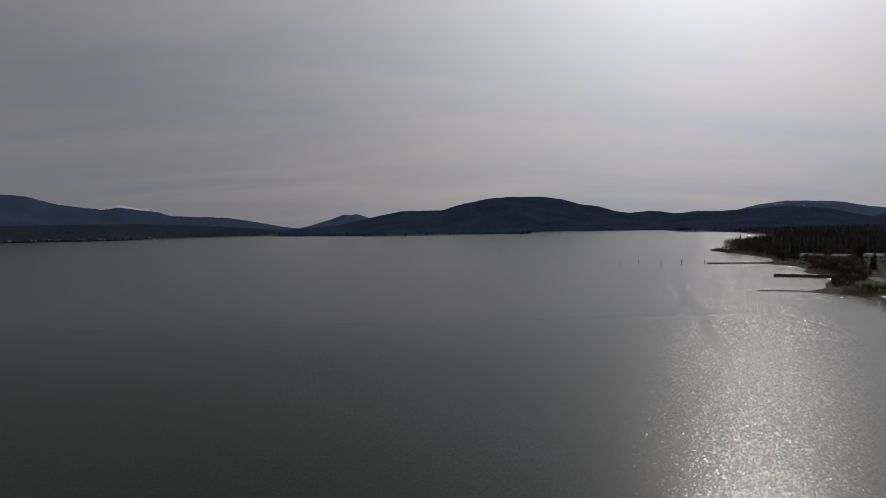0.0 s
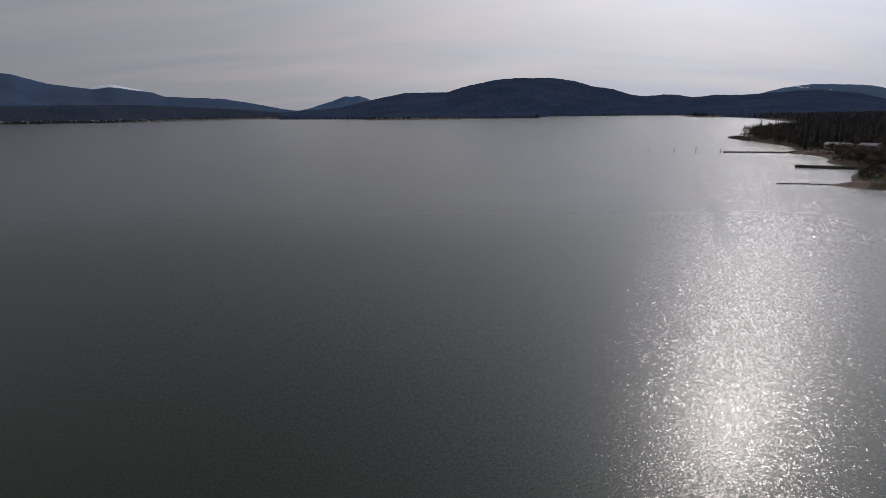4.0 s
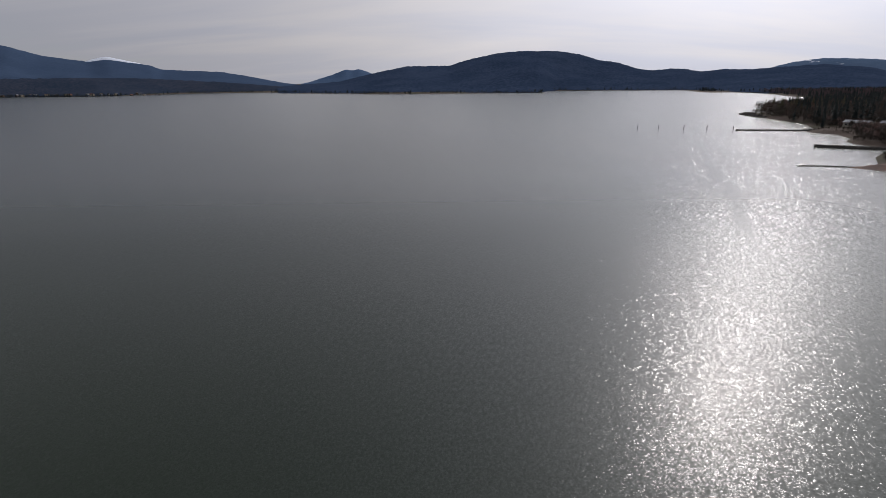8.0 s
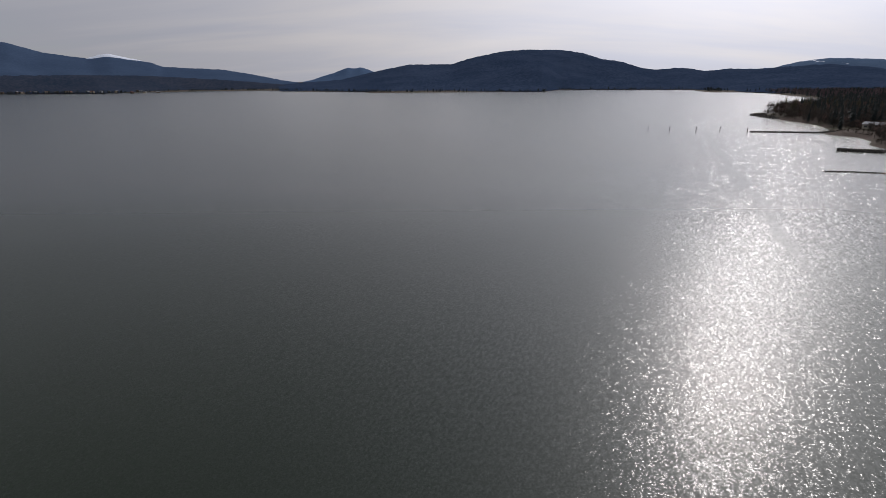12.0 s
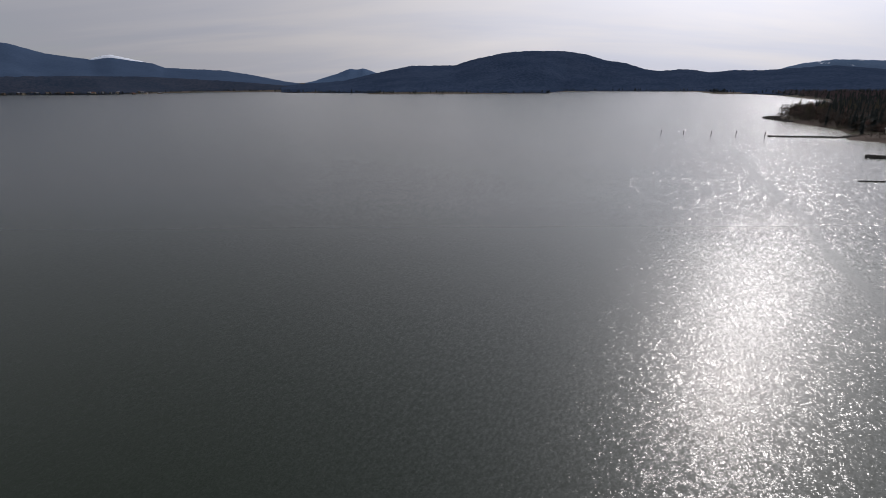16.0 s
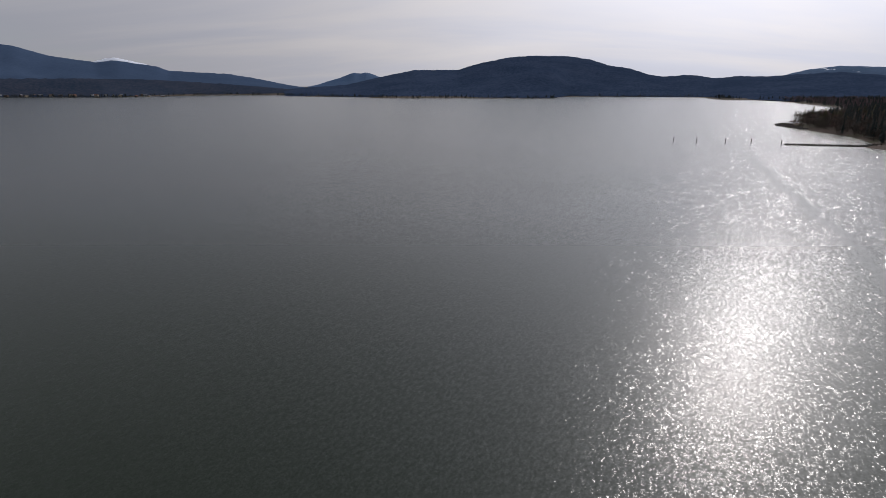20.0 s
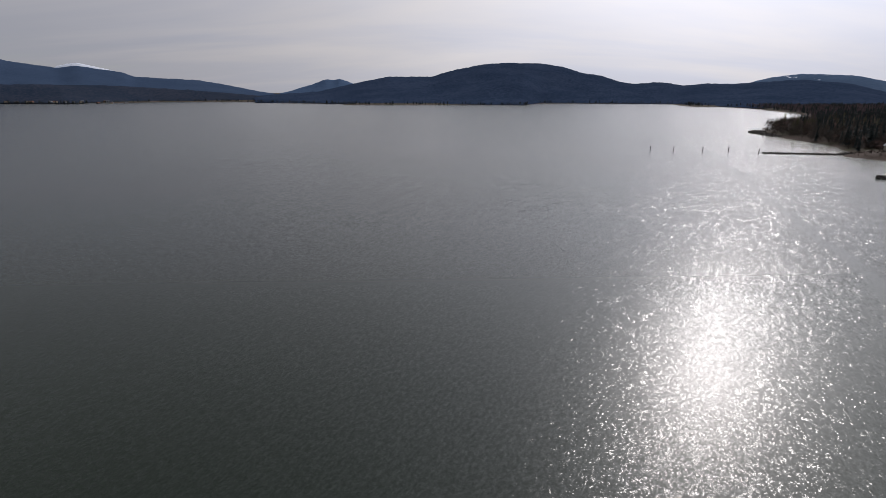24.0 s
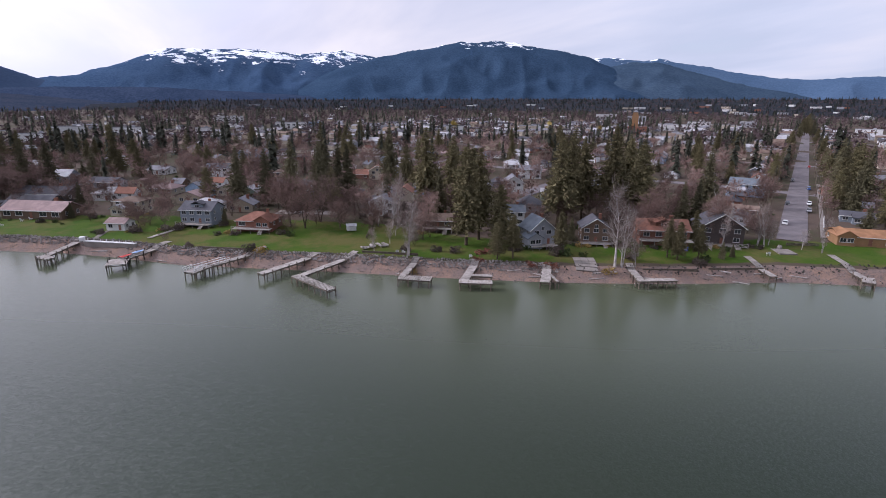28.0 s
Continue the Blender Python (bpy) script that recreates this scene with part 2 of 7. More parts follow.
def hill_material(name, a, b, snow_from=9e9, snow_full=9.1e9, patch=0.5):
    """Wooded slopes, with snow that lies in the clearings above snow_from metres."""
    m = bpy.data.materials.new(name)
    m.use_nodes = True
    k = Nodes(m.node_tree)
    where = k.place()
    z = k.add("ShaderNodeSeparateXYZ", {0: where}).outputs[2]
    big = k.noise(where, 0.006, 5.0, 0.6).outputs[0]
    fine = k.noise(where, 0.10, 4.0, 0.75).outputs[0]
    col = k.mix(k.ramp(k.math("ADD", k.math("MULTIPLY", big, 0.3), k.math("MULTIPLY", fine, 0.7)), 0.38, 0.62), a, b)
    if snow_from < 1e9:
        clear = k.noise(k.add("ShaderNodeMapping", {0: where, 3: (1, 1, 2.6)}).outputs[0], 0.0095, 7.0, 0.72).outputs[0]
        level = k.ramp(z, snow_from, snow_full)
        lying = k.ramp(k.math("ADD", clear, k.math("MULTIPLY", level, 0.25)), patch + 0.175, patch + 0.205)
        lying = k.math("MULTIPLY", lying, k.ramp(z, snow_from, snow_from + 30))
        col = k.mix(lying, col, (0.75, 0.79, 0.86))
    nrm = k.add("ShaderNodeBump", {"Strength": 0.6, "Distance": 5.0, "Height": fine}).outputs[0]
    p = k.add("ShaderNodeBsdfPrincipled", {"Base Color": col, "Roughness": 1.0, "Specular IOR Level": 0.0, "Normal": nrm})
    k.add("ShaderNodeOutputMaterial", {0: p.outputs[0]})
    return m


def glass_material():
    m = bpy.data.materials.new("window_glass")
    m.use_nodes = True
    k = Nodes(m.node_tree)
    rnd = k.add("ShaderNodeObjectInfo").outputs["Random"]
    p = k.add("ShaderNodeBsdfPrincipled", {"Base Color": k.mix(rnd, (0.015, 0.018, 0.022), (0.06, 0.065, 0.07)), "Roughness": 0.06, "IOR": 1.5})
    k.add("ShaderNodeOutputMaterial", {0: p.outputs[0]})
    return m


def leaf_material(name, a, b, vary=0.3):
    m = bpy.data.materials.new(name)
    m.use_nodes = True
    k = Nodes(m.node_tree)
    g = k.add("ShaderNodeNewGeometry")
    rnd = k.add("ShaderNodeObjectInfo").outputs["Random"]
    isl = g.outputs["Random Per Island"]
    col = k.mix(isl, a, b)
    v = k.math("ADD", k.math("MULTIPLY", rnd, 2 * vary), 1 - vary)
    s = k.vmath("SCALE", col)
    k.t.links.new(v, s.node.inputs["Scale"])
    p = k.add("ShaderNodeBsdfPrincipled", {"Base Color": s, "Roughness": 0.8, "Specular IOR Level": 0.12})
    k.add("ShaderNodeOutputMaterial", {0: p.outputs[0]})
    return m


WATER, LAND, GLASS = water_material(), ground_material(), glass_material()
ASPHALT = material("asphalt", (0.118, 0.106, 0.110), (0.16, 0.143, 0.147), 0.9, 0.25, 6, 0.2)
CONCRETE = material("concrete", (0.23, 0.205, 0.185), (0.16, 0.145, 0.13), 0.9, 0.4, 5, 0.2)
DECKING = material("weathered_decking", (0.35, 0.32, 0.295), (0.20, 0.18, 0.16), 0.85, 0.8, 7, 0.2, vary=0.15)
PILE = material("timber_pile", (0.16, 0.13, 0.10), (0.09, 0.075, 0.06), 0.9, 1.5, 9, 0.3, vary=0.3)
DARK_PILE = material("dark_pile", (0.05, 0.043, 0.037), (0.03, 0.026, 0.022), 0.9, 1.5, 9, 0.3)
ROCK = material("bank_rock", (0.25, 0.225, 0.21), (0.085, 0.077, 0.072), 0.9, 0.6, 4, 0.4)
DARK_ROCK = material("wet_jetty_rock", (0.07, 0.062, 0.055), (0.04, 0.036, 0.032), 0.8, 0.6, 4, 0.4)
WHITE = material("white_paint", (0.64, 0.64, 0.63), (0.50, 0.50, 0.49), 0.6, 0.6, 6)
TRIM = material("window_trim", (0.46, 0.45, 0.43), (0.34, 0.335, 0.32), 0.6, 0.6, 6)
BARK = material("bark", (0.10, 0.075, 0.055), (0.055, 0.042, 0.032), 0.95, 2.0, 12, 0.3, vary=0.2)
PALE_BARK = material("pale_bark", (0.42, 0.385, 0.36), (0.22, 0.20, 0.185), 0.9, 1.5, 9, 0.2, vary=0.15)
NEEDLES = leaf_material("conifer_needles", (0.098, 0.092, 0.052), (0.128, 0.116, 0.066), 0.35)
PINE = leaf_material("pine_needles", (0.098, 0.092, 0.046), (0.158, 0.132, 0.070), 0.25)
TWIGS = leaf_material("bare_twigs", (0.150, 0.098, 0.084), (0.205, 0.138, 0.118), 0.3)
PALE_TWIGS = leaf_material("pale_twigs", (0.17, 0.130, 0.112), (0.26, 0.205, 0.18), 0.2)
BRUSH = leaf_material("brushwood", (0.070, 0.056, 0.046), (0.100, 0.080, 0.066), 0.3)
# trees farther off: darker, bluer copies, with distance haze put into the colour
MID_NEEDLES = leaf_material("distance_tinted_conifers", (0.042, 0.048, 0.034), (0.060, 0.062, 0.043), 0.3)
FAR_NEEDLES = leaf_material("far_tinted_conifers", (0.020, 0.026, 0.026), (0.036, 0.042, 0.038), 0.3)
FAR_TWIGS = leaf_material("far_tinted_crowns", (0.090, 0.064, 0.066), (0.124, 0.090, 0.090), 0.3)
BUDS = leaf_material("yellow_buds", (0.30, 0.22, 0.04), (0.42, 0.32, 0.08), 0.2)
SHRUB = leaf_material("shrub_leaves", (0.03, 0.05, 0.018), (0.07, 0.085, 0.03), 0.35)
RED_SHRUB = leaf_material("red_shrub", (0.12, 0.05, 0.04), (0.2, 0.09, 0.06), 0.2)
OCHRE_SHRUB = leaf_material("ochre_shrub", (0.22, 0.15, 0.05), (0.32, 0.22, 0.08), 0.2)


def wall_mat(name, c):
    return material(name, c, tuple(v * 0.8 for v in c), 0.75, 0.5, 6, 0.1, vary=0.12)


WALLS = {n: wall_mat("siding_" + n, c) for n, c in dict(
    white=(0.62, 0.62, 0.61), cream=(0.44, 0.39, 0.31), beige=(0.34, 0.29, 0.22), grey=(0.30, 0.31, 0.33), blue=(0.26, 0.36, 0.48),
    slate=(0.19, 0.22, 0.25), brown=(0.13, 0.09, 0.065), brick=(0.21, 0.10, 0.07), timber=(0.25, 0.145, 0.075), dark=(0.075, 0.06, 0.055),
    green=(0.18, 0.24, 0.2)).items()}
ROOFS = {n: material("shingles_" + n, c, tuple(v * 0.7 for v in c), 0.9, 0.5, 5, 0.25, vary=0.15) for n, c in dict(
    grey=(0.19, 0.19, 0.205), dark=(0.085, 0.085, 0.095), brown=(0.17, 0.125, 0.10), red=(0.215, 0.105, 0.075), orange=(0.30, 0.16, 0.085),
    pale=(0.38, 0.38, 0.39), mauve=(0.26, 0.19, 0.18), slate=(0.13, 0.15, 0.17)).items()}

# ---------------------------------------------------------------- mesh tools
class Mesh:
    """Collects vertices and faces for one mesh."""

    def __init__(self):
        self.v, self.f = [], []

    def add(self, verts, faces):
        n = len(self.v)
        self.v.extend(tuple(p) for p in verts)
        self.f.extend(tuple(i + n for i in q) for q in faces)
        return self

    def box(self, c, s, turn=0.0, taper=1.0):
        x, y, z = (a / 2 for a in s)
        ca, sa = math.cos(turn), math.sin(turn)
        pts = [(i * x, j * y, -z) for i, j in ((-1, -1), (1, -1), (1, 1), (-1, 1))]
        pts += [(i * x * taper, j * y * taper, z) for i, j in ((-1, -1), (1, -1), (1, 1), (-1, 1))]
        pts = [(c[0] + a * ca - b * sa, c[1] + a * sa + b * ca, c[2] + h) for a, b, h in pts]
        return self.add(pts, ((3, 2, 1, 0), (4, 5, 6, 7), (0, 1, 5, 4), (1, 2, 6, 5), (2, 3, 7, 6), (3, 0, 4, 7)))

    def rod(self, p, q, r0, r1=None, n=6, cap=True):
        p, q = Vector(p), Vector(q)
        r1 = r0 if r1 is None else r1
        d = (q - p).normalized()
        a = d.orthogonal().normalized()
        b = d.cross(a)
        ring = [(math.cos(2 * math.pi * i / n), math.sin(2 * math.pi * i / n)) for i in range(n)]
        pts = [p + (a * c + b * s) * r0 for c, s in ring] + [q + (a * c + b * s) * r1 for c, s in ring]
        faces = [(i, (i + 1) % n, n + (i + 1) % n, n + i) for i in range(n)]
        if cap:
            faces += [tuple(range(n))[::-1], tuple(range(n, 2 * n))]
        return self.add(pts, faces)

    def slab(self, p, q, width, z0, z1):
        """An upright-sided beam from p to q in plan."""
        d = Vector((q[0] - p[0], q[1] - p[1]))
        side = Vector((-d.y, d.x)).normalized() * width / 2
        pl = [(p[0] - side.x, p[1] - side.y), (q[0] - side.x, q[1] - side.y), (q[0] + side.x, q[1] + side.y), (p[0] + side.x, p[1] + side.y)]
        pts = [(a, b, z0) for a, b in pl] + [(a, b, z1) for a, b in pl]
        return self.add(pts, ((3, 2, 1, 0), (4, 5, 6, 7), (0, 1, 5, 4), (1, 2, 6, 5), (2, 3, 7, 6), (3, 0, 4, 7)))

    def done(self, name, mat, smooth=False):
        me = bpy.data.meshes.new(name)
        me.from_pydata(self.v, [], self.f)
        for m in mat if isinstance(mat, (list, tuple)) else (mat,):
            me.materials.append(m)
        if smooth:
            me.polygons.foreach_set("use_smooth", [True] * len(me.polygons))
        me.update()
        return me


def thing(name, label, category, m=None, group="", kind=""):
    """An empty at the base of a thing, for its parts."""
    ob = tagged(new(name), label, category, group, kind)
    ob.empty_display_size = 0.5
    if m is not None:
        ob.matrix_world = m
    return ob


def part(name, mesh, parent, label="", m=None):
    ob = new(name, mesh)
    ob.parent = parent
    if m is not None:
        ob.matrix_local = m
    if label:
        tagged(ob, label)
    return ob


def solid(name, mesh, label, category, m=None, group="", kind=""):
    ob = tagged(new(name, mesh), label, category, group, kind)
    if m is not None:
        ob.matrix_world = m
    return ob


def rnd(a, b):
    return random.uniform(a, b)


# ---------------------------------------------------------------- the lake's outline and the ground
LAKE = np.array((
    (-40, -330), (20, -170), (63, -90), (73.8, -73), (83.3, -48), (88.7, -36.5), (94.2, -25), (100.6, -14), (108.5, -0.7), (121.9, 19.8),
    (133, 38), (142, 53), (158, 71.5), (166, 82), (176, 99), (183, 112), (188, 128), (191, 145), (196, 163), (197, 182), (190, 192), (183, 202),
    (200, 203), (219, 228), (241, 248), (253, 262), (251, 282), (256, 295), (270, 310), (282, 337), (270, 353), (292, 372), (308, 400), (321, 430),
    (326, 467), (332, 500), (346, 552), (395, 600), (520, 700), (700, 960), (820, 1235), (880, 1440), (790, 1546), (885, 1780), (405, 1960),
    (327, 1617), (-139, 1683), (-623, 2107), (-979, 2348), (-1116, 1811), (-1533, 1850), (-2300, 1900), (-2900, 900), (-2900, -1200), (-1500, -2400), (-300, -1200)), float)


def shore_distance(pts):
    """Metres from the waterline: positive on land, negative in the lake."""
    pts = np.asarray(pts, float)
    a, b = LAKE, np.roll(LAKE, -1, 0)
    best = np.full(len(pts), 1e9)
    inside = np.zeros(len(pts), bool)
    for p, q in zip(a, b):
        d = q - p
        t = np.clip(((pts - p) @ d) / (d @ d), 0, 1)
        best = np.minimum(best, np.hypot(*(pts - p - t[:, None] * d).T))
        cross = (p[1] > pts[:, 1]) != (q[1] > pts[:, 1])
        with np.errstate(divide="ignore", invalid="ignore"):
            xi = p[0] + (pts[:, 1] - p[1]) / (q[1] - p[1]) * d[0]
        inside ^= cross & (pts[:, 0] < xi)
    return np.where(inside, -best, best)


def heights(sd):
    return np.interp(sd, (-300, -40, -10, 0, 3, 5.5, 8.5, 40, 110, 400, 700, 1500, 2500), (-14, -5, -1.4, 0, 0.6, 2.0, 2.5, 3.6, 4.2, 7, 12, 26, 40))


def ground_z(pts):
    pts = np.asarray(pts, float)
    x, y = pts[:, 0], pts[:, 1]
    sd = shore_distance(pts)
    swell = 0.25 * np.sin(x * 0.11 + y * 0.05) * np.sin(y * 0.09) + 0.08 * np.sin(x * 0.6) * np.sin(y * 0.5)
    return heights(sd) + np.clip((sd - 6) / 4, 0, 1) * swell


def level(x, y):
    return float(ground_z([(x, y)])[0])


FIELD = ((240, 222), (266, 164), (352, 205), (318, 262))
PARK = ((205, 205), (226, 150), (262, 160), (240, 222))


def within(pts, poly):
    pts = np.asarray(pts, float)
    ins = np.zeros(len(pts), bool)
    for (x0, y0), (x1, y1) in zip(poly, poly[1:] + poly[:1]):
        if y0 == y1:
            continue
        ins ^= ((y0 > pts[:, 1]) != (y1 > pts[:, 1])) & (pts[:, 0] < x0 + (pts[:, 1] - y0) / (y1 - y0) * (x1 - x0))
    return ins


def grid_lines(fine0, fine1, step, far0, far1):
    out = list(np.arange(fine0, fine1, step))
    s = step
    while out[-1] < far1:
        s *= 1.18
        out.append(out[-1] + s)
    s, head = step, [fine0]
    while head[-1] > far0:
        s *= 1.18
        head.append(head[-1] - s)
    return np.array(head[:0:-1] + out)


def build_ground():
    gx, gy = grid_lines(56, 270, 1.6, -4600, 4600), grid_lines(-125, 290, 1.6, -4600, 4600)
    X, Y = np.meshgrid(gx, gy)
    pts = np.stack([X.ravel(), Y.ravel()], 1)
    sd = shore_distance(pts)
    z = ground_z(pts)
    nx, ny = len(gx), len(gy)
    idx = np.arange(nx * ny).reshape(ny, nx)
    faces = np.stack([idx[:-1, :-1], idx[:-1, 1:], idx[1:, 1:], idx[1:, :-1]], -1).reshape(-1, 4)
    me = bpy.data.meshes.new("ground")
    me.from_pydata(np.column_stack([pts, z]).tolist(), [], faces.tolist())
    me.polygons.foreach_set("use_smooth", [True] * len(me.polygons))
    me.materials.append(LAND)
    # how far inland each garden's lawn runs
    deep = np.interp(pts[:, 1], (-140, -90, -60, -40, -20, 0, 20, 45, 80, 110, 140, 160), (27, 27, 25, 22, 26, 37, 38, 34, 30, 26, 16, 12))
    lawn = np.clip((deep - sd) / 8 + 0.5, 0, 1) * (pts[:, 1] > -400) * (pts[:, 1] < 185) * np.clip((sd - 6.5) / 2.5, 0, 1)
    lawn = np.maximum(lawn, np.maximum(within(pts, FIELD), 0.62 * within(pts, PARK)))
    beach = np.clip((7.5 - sd) / 2.5, 0, 1) * np.clip((185 - pts[:, 1]) / 20, 0.0, 1) * (pts[:, 0] > -100)
    beach = np.maximum(beach, np.clip((9 - sd) / 3, 0, 1) * np.clip((15 - np.hypot(pts[:, 0] - 190, pts[:, 1] - 200)) / 5, 0, 1))
    beach = np.where(sd < 0.0, np.maximum(beach, 0.3), beach)
    for name, val in (("lawn", lawn), ("beach", beach)):
        at = me.attributes.new(name, "FLOAT", "POINT")
        at.data.foreach_set("value", val.astype(np.float32))
    me.update()
    return tagged(new("ground", me), "lawns, gravel beach and bare spring earth by the lake", "ground", kind="structure")


build_ground()
def build_water():
    gx, gy = grid_lines(-60, 240, 7, -4600, 4600), grid_lines(-130, 260, 7, -4600, 4600)
    X, Y = np.meshgrid(gx, gy)
    pts = np.stack([X.ravel(), Y.ravel()], 1)
    sd = shore_distance(pts)
    nx, ny = len(gx), len(gy)
    idx = np.arange(nx * ny).reshape(ny, nx)
    faces = np.stack([idx[:-1, :-1], idx[:-1, 1:], idx[1:, 1:], idx[1:, :-1]], -1).reshape(-1, 4)
    near = (sd[faces] < 60).any(1)
    me = bpy.data.meshes.new("water")
    me.from_pydata(np.column_stack([pts, 0 * sd]).tolist(), [], faces[near].tolist())
    me.materials.append(WATER)
    at = me.attributes.new("shallow", "FLOAT", "POINT")
    at.data.foreach_set("value", np.clip(1 + sd / 72, 0, 1) * np.clip((200 - pts[:, 1]) / 60, 0, 1).astype(np.float32))
    return tagged(new("water", me), "calm grey-green lake water with fine ripples", "water", kind="structure")


build_water()


# ---------------------------------------------------------------- hills and mountains
EYE = Vector((2, 20, 39))


def ridge(name, crest, foot_r, crest_r, mat, label, rough=0.06, seed=0, back=1.10):
    """A range whose skyline runs through the bearings and elevations (degrees) in crest."""
    az = np.array([c[0] for c in crest], float)
    el = np.array([c[1] for c in crest], float)
    def nearer(r):
        return r if r < 2500 else 2500 + (r - 2500) * 0.6

    n = int((az[-1] - az[0]) / 0.15)
    crest_r = nearer(crest_r)
    A = np.linspace(az[0], az[-1], n)
    E = np.interp(A, az, el)
    soft = np.ones(5) / 5
    E = np.convolve(np.pad(E, 2, "edge"), soft, "valid")
    top = EYE.z + crest_r * np.tan(np.radians(E))
    steps = np.array([i / 30 for i in range(31)] + [1.12, 1.3])
    verts = []
    for j, s in enumerate(steps):
        for a, t in zip(A, top):
            fr = nearer(foot_r(a) if callable(foot_r) else foot_r)
            r = fr + (crest_r - fr) * s if s <= 1 else crest_r * (1 + (back - 1) * (s - 1) / 0.3)
            x, y = EYE.x + r * math.sin(math.radians(a)), EYE.y + r * math.cos(math.radians(a))
            p = Vector((x, y, seed * 977.0))
            q = p * 0.0042 + Vector((0, 0, 0.6 * noise.noise(p * 0.0015)))
            spur = 1 - 2.4 * abs(noise.noise(Vector((a * 0.22, r * 0.0018, seed * 31.0)) + 0.3 * noise.noise_vector(p * 0.002))) - 1.0 * abs(noise.noise(q * 2.1))
            nz = 0.75 * noise.fractal(p * 0.0026, 1.0, 2.0, 3) + (0.34 if rough > 0.07 else 0.1) * spur
            shape = (0.55 * s + 0.45 * s * s * (3 - 2 * s)) if s <= 1 else 1 - (s - 1) * 1.6
            h = 2 + (t - 2) * shape
            lump = rough * (t + 40) * nz * (math.sin(math.pi * min(s, 1)) ** 1.3 * (1.0 - s * s) * 2.6 if s < 0.999 else 0.0)
            lump *= min(1.0, max(0.0, (t - 30) / 170))
            if s >= 0.999 and s < 1.01:
                lump = 2.2 * noise.fractal(p * 0.035, 1.0, 2.0, 3) + 1.5 * noise.noise(p * 0.11) + (9.0 * noise.fractal(p * 0.010, 1.0, 2.0, 3) if rough > 0.07 else 0.0)
            verts.append((x, y, max(h + lump, -3)))
    faces = [(j * n + i, j * n + i + 1, (j + 1) * n + i + 1, (j + 1) * n + i) for j in range(len(steps) - 1) for i in range(n - 1)]
    me = bpy.data.meshes.new(name)
    me.from_pydata(verts, [], faces)
    me.polygons.foreach_set("use_smooth", [True] * len(faces))
    me.materials.append(mat)
    return tagged(new(name, me), label, "hills", kind="structure")


# distance haze is put into the base colour: bluer, paler slopes farther off
H_FAR = hill_material("haze_tinted_ridge", (0.056, 0.084, 0.136), (0.042, 0.066, 0.114))
H_PALE = hill_material("haze_tinted_peak", (0.085, 0.128, 0.205), (0.060, 0.098, 0.168))
H_SNOWTIP = hill_material("haze_tinted_snow_ridge", (0.085, 0.125, 0.195), (0.05, 0.08, 0.135), 100, 160, 0.46)
H_PALE_SNOW = hill_material("haze_paled_snow_ridge", (0.10, 0.145, 0.22), (0.075, 0.115, 0.18), 60, 190, 0.53)
H_MAIN = hill_material("haze_tinted_hill", (0.044, 0.062, 0.102), (0.021, 0.035, 0.065))
H_DARK = hill_material("dark_haze_tinted_hill", (0.022, 0.034, 0.056), (0.046, 0.053, 0.073))
# the mountains' base colours hold the blue of the haze before them
H_SNOW = hill_material("haze_tinted_snow_mountain", (0.051, 0.088, 0.148), (0.029, 0.055, 0.104), 150, 361, 0.556)
H_BIG = hill_material("haze_tinted_big_mountain", (0.037, 0.066, 0.110), (0.021, 0.041, 0.073), 318, 424, 0.575)
H_EAST = hill_material("haze_tinted_mountain", (0.068, 0.111, 0.178), (0.049, 0.086, 0.144), 268, 353, 0.57)

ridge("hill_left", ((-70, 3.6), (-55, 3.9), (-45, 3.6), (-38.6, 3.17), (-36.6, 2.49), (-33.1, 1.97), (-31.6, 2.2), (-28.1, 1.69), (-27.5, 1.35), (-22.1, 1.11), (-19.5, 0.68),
      (-16.5, 0.07), (-14, -0.3)), 3000, 4500, H_FAR, "wooded mountain slope across the lake, tinted blue for haze", seed=1)
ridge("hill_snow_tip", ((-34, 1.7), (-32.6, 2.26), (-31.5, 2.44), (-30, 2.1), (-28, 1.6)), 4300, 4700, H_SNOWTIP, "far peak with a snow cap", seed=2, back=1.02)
ridge("hill_twin_peak", ((-14.5, -0.1), (-13.5, 0.1), (-10.9, 0.87), (-9.8, 1.33), (-9.1, 1.18), (-8.4, 1.38), (-7.3, 0.97), (-6.3, 0.6)), 4000, 4600, H_PALE, "far twin peak tinted blue for haze", seed=3, back=1.03)
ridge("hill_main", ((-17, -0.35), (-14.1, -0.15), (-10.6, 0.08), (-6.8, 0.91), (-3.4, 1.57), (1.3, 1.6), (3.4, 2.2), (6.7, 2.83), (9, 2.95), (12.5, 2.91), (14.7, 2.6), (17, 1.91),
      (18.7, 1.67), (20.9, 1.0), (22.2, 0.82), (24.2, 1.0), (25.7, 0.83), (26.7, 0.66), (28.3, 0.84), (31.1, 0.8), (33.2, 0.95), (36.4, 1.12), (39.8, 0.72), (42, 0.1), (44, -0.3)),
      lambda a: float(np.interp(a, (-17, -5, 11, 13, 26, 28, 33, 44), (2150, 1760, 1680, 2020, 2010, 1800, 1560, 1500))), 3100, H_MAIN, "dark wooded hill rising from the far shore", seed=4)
ridge("hill_far_ridge", ((30.5, 0.5), (31.8, 0.79), (34, 1.38), (36, 1.6), (37.5, 1.55), (40, 1.4), (42, 0.9), (44, 0.6), (47, 0.5)), 3900, 4600, H_PALE_SNOW, "far ridge with thin snow, paled for haze", seed=5, back=1.03)
